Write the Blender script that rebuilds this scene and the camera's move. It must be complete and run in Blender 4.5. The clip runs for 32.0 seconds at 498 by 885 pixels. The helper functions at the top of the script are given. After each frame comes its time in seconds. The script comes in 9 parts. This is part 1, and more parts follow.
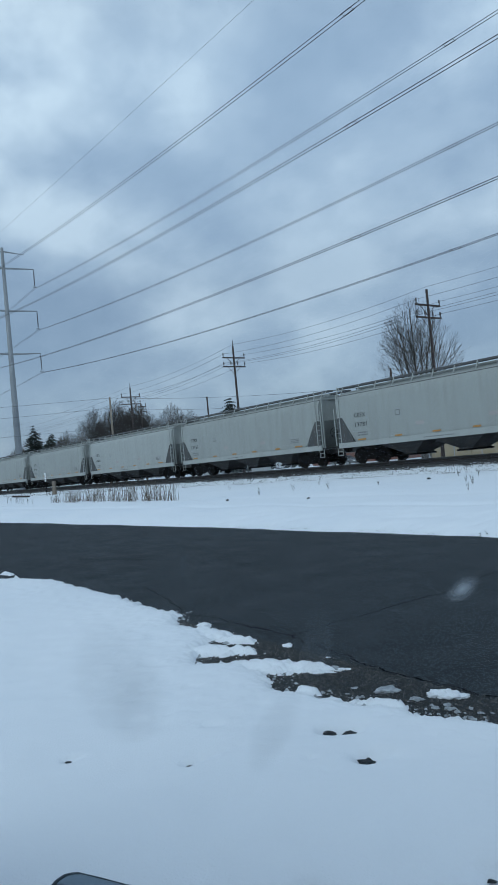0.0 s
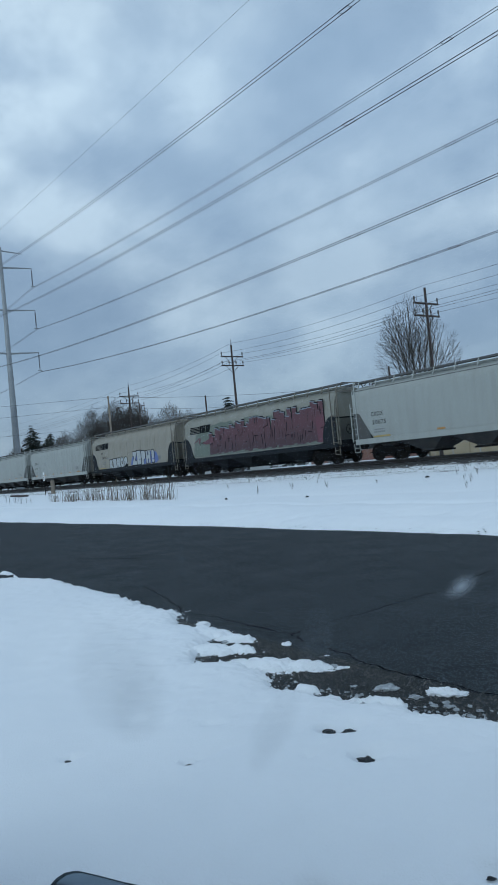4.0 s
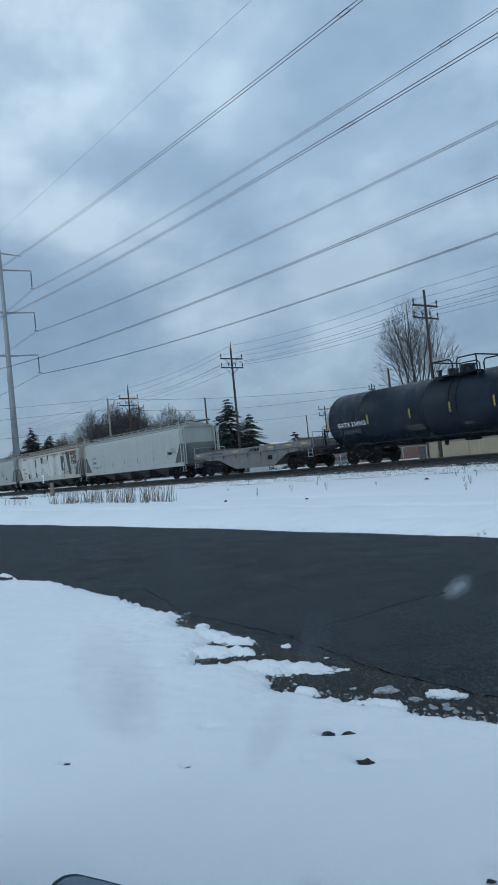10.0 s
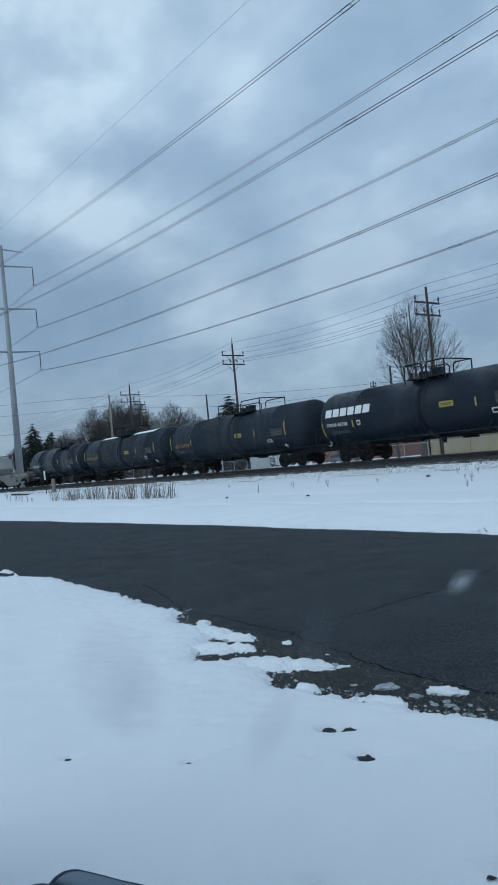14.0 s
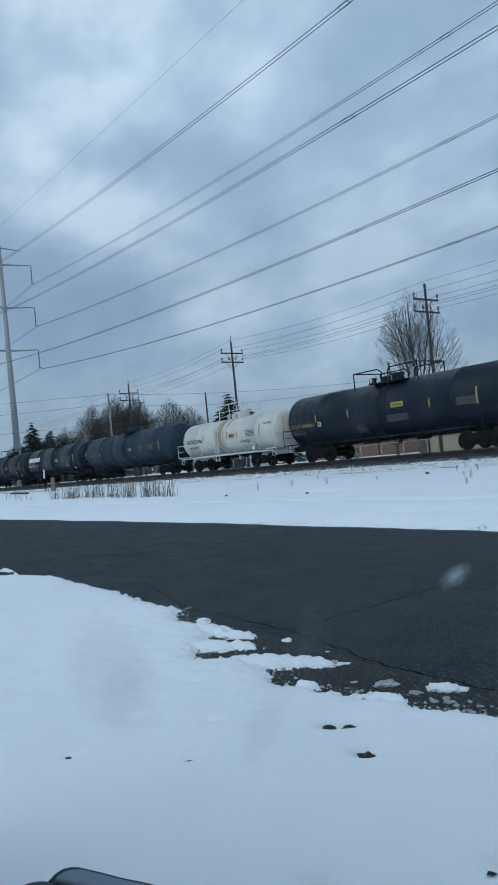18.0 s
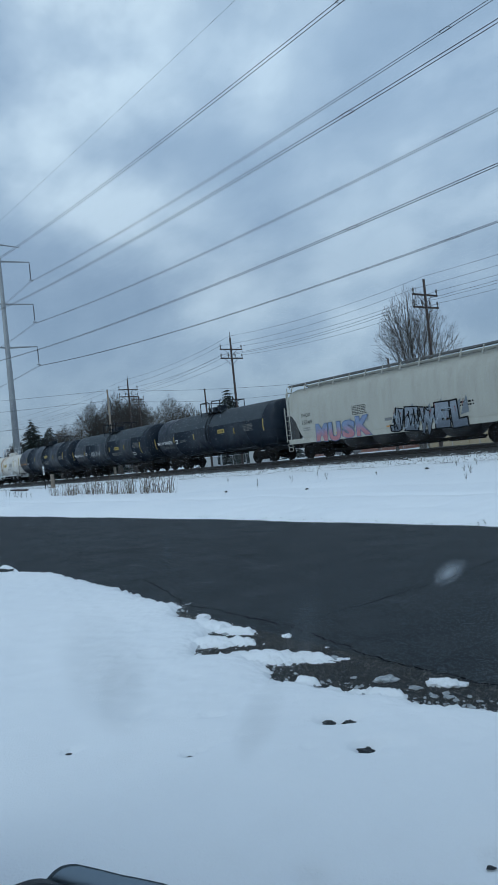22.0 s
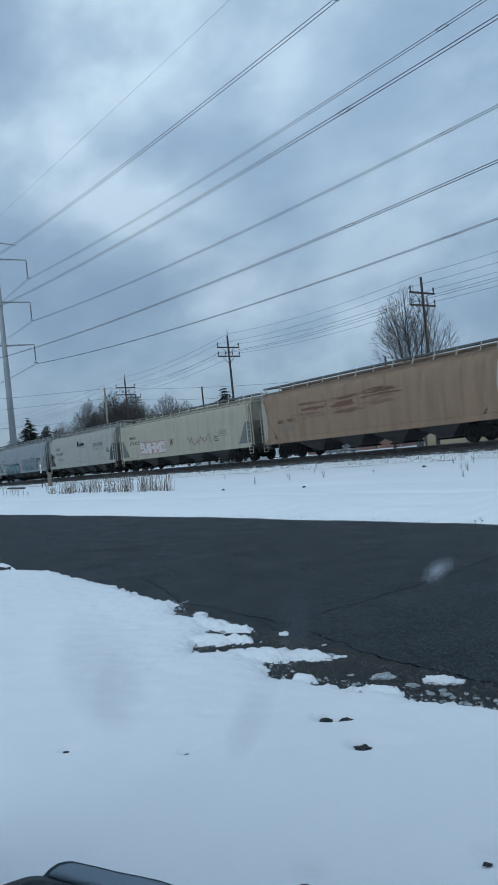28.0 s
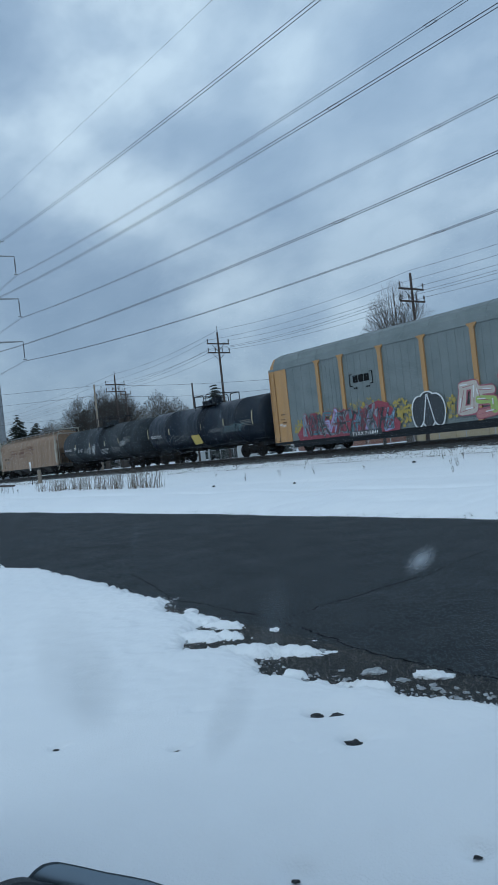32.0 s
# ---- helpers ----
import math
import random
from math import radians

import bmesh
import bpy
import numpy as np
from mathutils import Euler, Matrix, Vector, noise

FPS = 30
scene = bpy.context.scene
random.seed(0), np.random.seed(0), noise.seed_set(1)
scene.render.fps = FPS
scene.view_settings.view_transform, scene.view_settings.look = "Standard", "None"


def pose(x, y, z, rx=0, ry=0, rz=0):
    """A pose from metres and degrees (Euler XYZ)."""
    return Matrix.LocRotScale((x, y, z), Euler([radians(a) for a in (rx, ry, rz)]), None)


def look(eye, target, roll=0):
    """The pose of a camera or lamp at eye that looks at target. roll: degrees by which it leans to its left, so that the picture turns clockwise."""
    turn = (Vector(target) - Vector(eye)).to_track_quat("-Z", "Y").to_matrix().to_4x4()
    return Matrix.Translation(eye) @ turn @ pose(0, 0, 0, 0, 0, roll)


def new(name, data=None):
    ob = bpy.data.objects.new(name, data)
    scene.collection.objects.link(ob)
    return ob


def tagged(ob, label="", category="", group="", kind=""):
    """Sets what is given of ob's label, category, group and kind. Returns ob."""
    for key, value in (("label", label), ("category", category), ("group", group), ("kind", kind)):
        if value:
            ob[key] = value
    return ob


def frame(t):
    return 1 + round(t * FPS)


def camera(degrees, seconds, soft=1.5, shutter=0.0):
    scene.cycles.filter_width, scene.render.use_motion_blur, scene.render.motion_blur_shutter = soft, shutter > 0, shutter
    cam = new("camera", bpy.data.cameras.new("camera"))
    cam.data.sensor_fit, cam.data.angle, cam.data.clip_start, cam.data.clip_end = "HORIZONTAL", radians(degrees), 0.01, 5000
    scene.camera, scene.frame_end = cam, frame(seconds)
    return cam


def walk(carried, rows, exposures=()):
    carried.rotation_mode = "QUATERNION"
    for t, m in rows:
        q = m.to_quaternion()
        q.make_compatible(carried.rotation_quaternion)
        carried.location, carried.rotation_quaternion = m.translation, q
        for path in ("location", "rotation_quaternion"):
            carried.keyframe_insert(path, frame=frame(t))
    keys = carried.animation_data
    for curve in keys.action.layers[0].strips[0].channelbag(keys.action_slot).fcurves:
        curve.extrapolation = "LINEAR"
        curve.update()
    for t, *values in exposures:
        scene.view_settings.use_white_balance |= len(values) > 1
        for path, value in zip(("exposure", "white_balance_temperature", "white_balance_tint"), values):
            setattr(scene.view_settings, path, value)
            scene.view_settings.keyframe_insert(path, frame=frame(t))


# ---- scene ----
cam = camera(38.86, 32.0, soft=1.05, shutter=0.08)
PATH = [
    (0, pose(-0.0002, -0.0003, 1.5992, 91.727, 5.333, 54.121)),
    (1, pose(-0.0001, 0.0001, 1.5991, 91.693, 5.455, 54.122)),
    (2, pose(0.0000, 0.0001, 1.5990, 91.626, 5.471, 54.065)),
    (3, pose(0.0002, -0.0003, 1.5991, 91.612, 5.517, 54.018)),
    (3.5, pose(0.0001, -0.0005, 1.5991, 91.612, 5.520, 54.014)),
    (5.5, pose(-0.0007, -0.0008, 1.5989, 91.647, 5.389, 53.973)),
    (6.5, pose(-0.0011, -0.0003, 1.5987, 91.639, 5.439, 53.983)),
    (7.5, pose(-0.0010, 0.0002, 1.5986, 91.693, 5.475, 53.992)),
    (8.5, pose(-0.0005, 0.0005, 1.5986, 91.738, 5.521, 53.991)),
    (9.5, pose(-0.0000, 0.0004, 1.5986, 91.783, 5.544, 53.975)),
    (10.5, pose(0.0002, 0.0003, 1.5985, 91.789, 5.506, 53.961)),
    (11.5, pose(-0.0001, 0.0003, 1.5984, 91.795, 5.479, 53.991)),
    (12.5, pose(-0.0007, 0.0007, 1.5982, 91.734, 5.444, 54.010)),
    (13.5, pose(-0.0013, 0.0012, 1.5979, 91.589, 5.397, 54.048)),
    (14.5, pose(-0.0018, 0.0018, 1.5974, 91.509, 5.441, 54.095)),
    (16.5, pose(-0.0020, 0.0031, 1.5964, 91.502, 5.619, 54.088)),
    (17.5, pose(-0.0021, 0.0038, 1.5963, 91.414, 5.675, 54.048)),
    (18.5, pose(-0.0022, 0.0047, 1.5963, 91.304, 5.626, 54.002)),
    (19.5, pose(-0.0025, 0.0058, 1.5962, 91.251, 5.679, 54.012)),
    (20.5, pose(-0.0028, 0.0070, 1.5960, 91.215, 5.755, 54.055)),
    (21.5, pose(-0.0033, 0.0080, 1.5959, 91.104, 5.827, 54.037)),
    (22.5, pose(-0.0038, 0.0088, 1.5958, 90.962, 5.838, 53.912)),
    (23.5, pose(-0.0042, 0.0094, 1.5958, 90.902, 5.848, 53.854)),
    (24.5, pose(-0.0043, 0.0095, 1.5959, 90.871, 5.800, 53.848)),
    (25.5, pose(-0.0037, 0.0092, 1.5960, 90.858, 5.790, 53.899)),
    (27.5, pose(-0.0016, 0.0087, 1.5960, 90.846, 5.818, 53.816)),
    (28.5, pose(-0.0013, 0.0098, 1.5955, 90.864, 5.930, 53.704)),
    (29.5, pose(-0.0021, 0.0120, 1.5947, 90.866, 6.002, 53.528)),
    (30.5, pose(-0.0040, 0.0149, 1.5937, 90.709, 6.051, 53.233)),
    (31.25, pose(-0.0061, 0.0173, 1.5929, 90.592, 6.099, 53.079)),
    (32, pose(-0.0084, 0.0197, 1.5921, 90.481, 6.143, 52.990)),
]
walk(cam, PATH, [(0, 0.05, 6380, 3), (32, 0.05, 6380, 3)])

# ---- world and light: an overcast winter afternoon ----
SUN_ELEVATION, SUN_AZIMUTH = radians(38), radians(160)
world = bpy.data.worlds.new("overcast")
scene.world = world
world.use_nodes = True
wn = world.node_tree.nodes
sky = wn.new("ShaderNodeTexSky")
sky.sky_type, sky.sun_disc = "NISHITA", False
sky.sun_elevation, sky.sun_rotation = SUN_ELEVATION, SUN_AZIMUTH
world.node_tree.links.new(sky.outputs[0], wn["Background"].inputs[0])
wn["Background"].inputs[1].default_value = 0.05
sun_data = bpy.data.lights.new("sun", "SUN")
sun_data.energy, sun_data.angle, sun_data.color = 2.3, radians(50), (0.87, 0.955, 1.0)
sun = new("sun", sun_data)
sun_way = Vector((math.sin(SUN_AZIMUTH) * math.cos(SUN_ELEVATION), math.cos(SUN_AZIMUTH) * math.cos(SUN_ELEVATION), math.sin(SUN_ELEVATION)))
sun.matrix_world = look(sun_way * 100, (0, 0, 0))


# ---- materials ----
def nodes_of(name):
    m = bpy.data.materials.new(name)
    m.use_nodes = True
    return m, m.node_tree.nodes, m.node_tree.links, m.node_tree.nodes["Principled BSDF"]


def mapped(n, l, scale, coords="Object"):
    tc, mp = n.new("ShaderNodeTexCoord"), n.new("ShaderNodeMapping")
    mp.inputs["Scale"].default_value = scale if hasattr(scale, "__len__") else (scale, scale, scale)
    l.new(tc.outputs[coords], mp.inputs["Vector"])
    return mp.outputs["Vector"]


def noise_tex(n, l, scale, detail=5.0, stretch=(1, 1, 1), coords="Object", rough=0.55):
    t = n.new("ShaderNodeTexNoise")
    t.inputs["Scale"].default_value, t.inputs["Detail"].default_value, t.inputs["Roughness"].default_value = scale, detail, rough
    l.new(mapped(n, l, stretch, coords), t.inputs["Vector"])
    return t.outputs["Fac"]


def ramp(n, l, fac, stops):
    r = n.new("ShaderNodeValToRGB")
    while len(r.color_ramp.elements) < len(stops):
        r.color_ramp.elements.new(0.5)
    for e, (p, c) in zip(r.color_ramp.elements, stops):
        e.position, e.color = p, (*c, 1) if hasattr(c, "__len__") else (c, c, c, 1)
    l.new(fac, r.inputs[0])
    return r.outputs[0]


def mixed(n, l, fac, a, b, mode="MIX"):
    m = n.new("ShaderNodeMix")
    m.data_type, m.blend_type = "RGBA", mode
    for sock, v in ((m.inputs[0], fac), (m.inputs[6], a), (m.inputs[7], b)):
        if hasattr(v, "links"):
            l.new(v, sock)
        else:
            sock.default_value = (*v, 1) if hasattr(v, "__len__") else v
    return m.outputs[2]


def bumped(n, l, bsdf, fac, strength, distance):
    b = n.new("ShaderNodeBump")
    b.inputs["Strength"].default_value, b.inputs["Distance"].default_value = strength, distance
    l.new(fac, b.inputs["Height"])
    l.new(b.outputs[0], bsdf.inputs["Normal"])


def rough_stuff(name, a, b, scale=4.0, rough=0.85, metal=0.0, bump=0.3, dist=0.02, fine=40.0, vary=0.0, gloss=0.5):
    """A two-tone surface with coarse stains and fine grain."""
    m, n, l, p = nodes_of(name)
    big, small = noise_tex(n, l, scale, 6), noise_tex(n, l, fine, 4)
    c = mixed(n, l, ramp(n, l, big, [(0.32, 0.0), (0.68, 1.0)]), a, b)
    c = mixed(n, l, ramp(n, l, small, [(0.3, 0.0), (0.75, 0.5)]), c, tuple(x * 0.6 for x in a))
    if vary:
        oi = n.new("ShaderNodeObjectInfo")
        c = mixed(n, l, ramp(n, l, oi.outputs["Random"], [(0.0, 1 - vary), (1.0, 1.0)]), (0, 0, 0), c)
    l.new(c, p.inputs["Base Color"])
    p.inputs["Roughness"].default_value, p.inputs["Metallic"].default_value = rough, metal
    bumped(n, l, p, small, bump, dist)
    p.inputs["Specular IOR Level"].default_value = gloss
    return m


def car_paint(name, colour, dirt=(0.16, 0.14, 0.12), amount=0.35, rough=0.45, rust=0.0, spread=(0.45, 0.8), gloss=0.5):
    """Weathered paint: grime in runs down the side, blotches, and rust where asked."""
    m, n, l, p = nodes_of(name)
    runs = noise_tex(n, l, 1.0, 5, (2.6, 2.6, 0.22))
    blot = noise_tex(n, l, 0.55, 6)
    grain = noise_tex(n, l, 22, 3)
    c = mixed(n, l, ramp(n, l, runs, [(spread[0], 0.0), (spread[1], amount)]), colour, dirt)
    c = mixed(n, l, ramp(n, l, blot, [(0.4, 0.0), (0.75, amount * 0.6)]), c, tuple(x * 0.7 for x in colour))
    c = mixed(n, l, ramp(n, l, grain, [(0.35, 0.0), (0.75, 0.12)]), c, dirt)
    if rust:
        r = noise_tex(n, l, 1.4, 8, (1.5, 1.5, 0.6), rough=0.7)
        c = mixed(n, l, ramp(n, l, r, [(0.62 - rust * 0.2, 0.0), (0.7 - rust * 0.15, 0.9)]), c, (0.17, 0.06, 0.025))
    l.new(c, p.inputs["Base Color"])
    l.new(ramp(n, l, runs, [(0.3, rough), (0.8, min(1.0, rough + 0.3))]), p.inputs["Roughness"])
    p.inputs["Specular IOR Level"].default_value = gloss
    bumped(n, l, p, blot, 0.15, 0.02)
    return m


def plain(name, colour, rough=0.6, metal=0.0, gloss=0.5):
    """A small thing of one colour, with a little grain."""
    m, n, l, p = nodes_of(name)
    g = noise_tex(n, l, 14, 4)
    l.new(mixed(n, l, ramp(n, l, g, [(0.35, 0.0), (0.8, 0.35)]), colour, tuple(x * 0.55 for x in colour)), p.inputs["Base Color"])
    p.inputs["Roughness"].default_value, p.inputs["Metallic"].default_value, p.inputs["Specular IOR Level"].default_value = rough, metal, gloss
    return m


def snow_material():
    m, n, l, p = nodes_of("snow")
    drift, crust, grain = noise_tex(n, l, 0.35, 4), noise_tex(n, l, 5, 6), noise_tex(n, l, 90, 3)
    c = mixed(n, l, ramp(n, l, drift, [(0.35, 0.0), (0.7, 1.0)]), (0.86, 0.89, 0.93), (0.80, 0.84, 0.89))
    c = mixed(n, l, ramp(n, l, crust, [(0.45, 0.0), (0.8, 0.18)]), c, (0.66, 0.70, 0.75))
    l.new(c, p.inputs["Base Color"])
    p.inputs["Roughness"].default_value = 0.75
    h = mixed(n, l, 0.35, crust, grain)
    bumped(n, l, p, h, 0.4, 0.03)
    return m


def asphalt_material():
    m, n, l, p = nodes_of("asphalt")
    grit, wear, patch = noise_tex(n, l, 140, 3), noise_tex(n, l, 1.6, 7), noise_tex(n, l, 0.25, 4)
    c = mixed(n, l, ramp(n, l, grit, [(0.38, 0.0), (0.66, 1.0)]), (0.0005, 0.0015, 0.003), (0.016, 0.027, 0.036))
    chips = n.new("ShaderNodeTexVoronoi")
    chips.inputs["Scale"].default_value = 85.0
    l.new(mapped(n, l, 1.0), chips.inputs["Vector"])
    c = mixed(n, l, ramp(n, l, chips.outputs["Color"], [(0.74, 0.0), (0.92, 0.95)]), c, (0.115, 0.152, 0.18))
    c = mixed(n, l, ramp(n, l, wear, [(0.45, 0.0), (0.8, 0.22)]), c, (0.006, 0.009, 0.012))
    c = mixed(n, l, ramp(n, l, patch, [(0.4, 0.0), (0.62, 0.45)]), c, (0.008, 0.012, 0.017))
    p.inputs["Specular IOR Level"].default_value = 0.3
    l.new(c, p.inputs["Base Color"])
    l.new(ramp(n, l, wear, [(0.3, 0.7), (0.7, 0.85)]), p.inputs["Roughness"])
    bumped(n, l, p, grit, 0.5, 0.006)
    return m


def ballast_material():
    m, n, l, p = nodes_of("ballast")
    vor = n.new("ShaderNodeTexVoronoi")
    vor.inputs["Scale"].default_value = 9.0
    l.new(mapped(n, l, 1.0), vor.inputs["Vector"])
    stone = mixed(n, l, ramp(n, l, vor.outputs["Color"], [(0.0, 0.0), (1.0, 1.0)]), (0.012, 0.012, 0.013), (0.05, 0.048, 0.048))
    l.new(stone, p.inputs["Base Color"])
    p.inputs["Roughness"].default_value = 0.9
    bumped(n, l, p, vor.outputs["Distance"], 0.8, 0.05)
    return m


CLOUD_PLACE = (0.3, 1.7, 0.0)


def cloud_material():
    m, n, l, p = nodes_of("cloud")
    n.remove(p)
    # billows keep their size towards the horizon, as a deep cloud layer does
    way, wide = n.new("ShaderNodeVectorMath"), n.new("ShaderNodeMapping")
    way.operation = "NORMALIZE"
    l.new(n.new("ShaderNodeTexCoord").outputs["Object"], way.inputs[0])
    l.new(way.outputs[0], wide.inputs["Vector"])
    wide.inputs["Scale"].default_value, wide.inputs["Location"].default_value = (1.0, 1.0, 1.5), CLOUD_PLACE

    def billow(scale, detail, rough):
        t = n.new("ShaderNodeTexNoise")
        t.inputs["Scale"].default_value, t.inputs["Detail"].default_value, t.inputs["Roughness"].default_value = scale, detail, rough
        l.new(wide.outputs[0], t.inputs["Vector"])
        return t.outputs["Fac"]

    big, wisp, veil = billow(3.7, 5, 0.48), billow(10, 5, 0.5), billow(1.7, 2, 0.4)
    shape = mixed(n, l, 0.27, big, wisp)
    c = ramp(n, l, shape, [(0.34, (0.232, 0.315, 0.443)), (0.44, (0.293, 0.38, 0.513)), (0.52, (0.388, 0.48, 0.608)), (0.62, (0.575, 0.67, 0.78))])
    c = mixed(n, l, ramp(n, l, veil, [(0.40, 0.0), (0.62, 0.35)]), c, (0.33, 0.43, 0.57))
    # dullest along the horizon; the unseen zenith is dimmed to lower the ground light
    tc, ln = n.new("ShaderNodeTexCoord"), n.new("ShaderNodeVectorMath")
    ln.operation = "LENGTH"
    l.new(tc.outputs["Object"], ln.inputs[0])
    sc = n.new("ShaderNodeMath")
    sc.operation, sc.inputs[1].default_value = "DIVIDE", 4000.0
    l.new(ln.outputs["Value"], sc.inputs[0])
    c = mixed(n, l, 1.0, c, ramp(n, l, sc.outputs[0], [(0.08, (0.42, 0.42, 0.42)), (0.11, (0.45, 0.452, 0.46)), (0.16, (0.49, 0.50, 0.515)), (0.30, (0.355, 0.366, 0.388)), (0.7, (0.285, 0.299, 0.327))]), "MULTIPLY")
    em, tr, mx, out = n.new("ShaderNodeEmission"), n.new("ShaderNodeBsdfTransparent"), n.new("ShaderNodeMixShader"), n["Material Output"]
    l.new(c, em.inputs[0])
    em.inputs[1].default_value = 3.10
    mx.inputs[0].default_value = 0.70
    l.new(tr.outputs[0], mx.inputs[1]), l.new(em.outputs[0], mx.inputs[2]), l.new(mx.outputs[0], out.inputs[0])
    m.cycles.emission_sampling = "NONE"
    return m


def glass_material(name, tint=(0.03, 0.035, 0.04)):
    m, n, l, p = nodes_of(name)
    p.inputs["Base Color"].default_value = (*tint, 1)
    p.inputs["Roughness"].default_value, p.inputs["Specular IOR Level"].default_value = 0.06, 0.8
    return m


SNOW, ASPHALT, BALLAST, CLOUD = snow_material(), asphalt_material(), ballast_material(), cloud_material()
def pebble_material():
    """Wet stones, each of its own tone from near black to pale tan."""
    m, n, l, p = nodes_of("wet pebbles")
    geo = n.new("ShaderNodeNewGeometry")
    tone = ramp(n, l, geo.outputs["Random Per Island"], [(0.0, 0.0), (0.7, 0.35), (1.0, 1.0)])
    c = mixed(n, l, tone, (0.006, 0.009, 0.011), (0.14, 0.138, 0.132))
    l.new(mixed(n, l, ramp(n, l, noise_tex(n, l, 120, 3), [(0.4, 0.0), (0.8, 0.5)]), c, (0.02, 0.02, 0.02)), p.inputs["Base Color"])
    p.inputs["Roughness"].default_value = 0.6
    return m


GRAVEL = rough_stuff("wet gravel", (0.004, 0.007, 0.009), (0.018, 0.024, 0.030), 6, 0.8, bump=0.9, dist=0.02, fine=60)
PEBBLE = pebble_material()
GRIT = rough_stuff("asphalt stone chips", (0.004, 0.007, 0.010), (0.17, 0.21, 0.24), 45, 0.7)
SLUSH = rough_stuff("grey wet slush", (0.20, 0.23, 0.26), (0.62, 0.66, 0.70), 25, 0.5)
DARK_LEAF = rough_stuff("wet dark leaf", (0.002, 0.003, 0.005), (0.032, 0.040, 0.050), 70, 0.6, bump=0.8, dist=0.01, fine=160)
STONE = rough_stuff("ballast stone", (0.07, 0.068, 0.066), (0.17, 0.16, 0.155), 3, 0.9, vary=0.5)
CRACK = plain("open crack", (0.003, 0.0035, 0.004), 0.95, 0.0, 0.05)
RAIL = rough_stuff("rail steel", (0.020, 0.018, 0.018), (0.04, 0.032, 0.028), 3, 0.6, 0.3)
RAIL_TOP = plain("worn rail head", (0.30, 0.30, 0.31), 0.3, 0.9)
TIE = rough_stuff("creosoted wood", (0.014, 0.013, 0.013), (0.032, 0.028, 0.025), 2, 0.9, vary=0.4)
IRON = rough_stuff("truck iron", (0.006, 0.006, 0.007), (0.016, 0.014, 0.013), 3, 0.9, 0.0, gloss=0.12)
WHEEL = rough_stuff("wheel steel", (0.008, 0.007, 0.007), (0.018, 0.015, 0.013), 4, 0.8, 0.0, gloss=0.15)
TREAD = plain("bright wheel tread", (0.25, 0.24, 0.23), 0.35, 0.8)
BLACK = plain("black paint", (0.012, 0.015, 0.019), 0.7, 0.0, 0.2)
WHITE = plain("white lettering", (0.75, 0.76, 0.76), 0.6)
DARK_INK = plain("dark lettering", (0.008, 0.009, 0.010), 0.8, 0.0, 0.15)
GREY_INK = plain("grey lettering", (0.16, 0.165, 0.17), 0.7)
YELLOW = plain("reflective yellow", (0.36, 0.27, 0.06), 0.6)
AMBER = plain("amber reflector", (0.45, 0.22, 0.05), 0.5)
RED = plain("red paint", (0.45, 0.05, 0.045), 0.55)
ORANGE_INK = plain("orange lettering", (0.46, 0.22, 0.06), 0.6)
PALE_INK = plain("worn pale lettering", (0.13, 0.132, 0.13), 0.8)
GALV = rough_stuff("galvanised steel", (0.33, 0.35, 0.37), (0.44, 0.46, 0.47), 1.5, 0.5, 0.5, 0.1, 0.005)
POLE_STEEL = rough_stuff("weathered pole steel", (0.27, 0.29, 0.31), (0.36, 0.38, 0.39), 0.6, 0.6, 0.3, 0.1, 0.005)
WOOD_DARK = rough_stuff("treated pole wood", (0.040, 0.031, 0.030), (0.075, 0.056, 0.050), 1.5, 0.9)
WOOD_PALE = rough_stuff("weathered pole wood", (0.20, 0.165, 0.13), (0.28, 0.24, 0.20), 1.5, 0.9)
WIRE = plain("wire", (0.035, 0.037, 0.04), 0.5, 0.4)
PORCELAIN = plain("insulator", (0.06, 0.06, 0.065), 0.3)
BARK = rough_stuff("bark", (0.045, 0.040, 0.037), (0.095, 0.086, 0.078), 3, 0.95, bump=0.8, dist=0.03)
BARK_FAR = rough_stuff("greyish bark", (0.045, 0.040, 0.037), (0.085, 0.077, 0.070), 3, 0.95, gloss=0.2)
NEEDLES = rough_stuff("needles", (0.010, 0.018, 0.015), (0.022, 0.034, 0.027), 2, 0.9)
REED = rough_stuff("dead reed", (0.13, 0.10, 0.072), (0.22, 0.17, 0.125), 3, 0.9, vary=0.5)
SHINGLE = rough_stuff("snow-dusted shingles", (0.30, 0.31, 0.33), (0.62, 0.65, 0.68), 1.6, 0.85, fine=9)
DULL_YELLOW = plain("dull yellow decal", (0.40, 0.30, 0.12), 0.6)
SIDING = rough_stuff("cream siding", (0.50, 0.46, 0.33), (0.56, 0.52, 0.39), 1, 0.7)
TAN = rough_stuff("tan wall", (0.33, 0.27, 0.17), (0.40, 0.33, 0.22), 1, 0.8)
BRICK = rough_stuff("red brick", (0.17, 0.075, 0.055), (0.24, 0.12, 0.09), 3, 0.9)
TRIM = plain("white trim", (0.7, 0.71, 0.71), 0.6)
PANE = glass_material("window glass")
GREY_PAINT = rough_stuff("grey utility paint", (0.42, 0.44, 0.45), (0.50, 0.52, 0.53), 2, 0.6)
SILVER = car_paint("silver car paint", (0.22, 0.23, 0.235), amount=0.15, rough=0.3)
RUBBER = plain("rubber", (0.02, 0.02, 0.021), 0.85)

# ---- building helpers ----
def mesh_of(name, bm, material):
    me = bpy.data.meshes.new(name)
    bm.to_mesh(me)
    bm.free()
    me.materials.append(material)
    return me


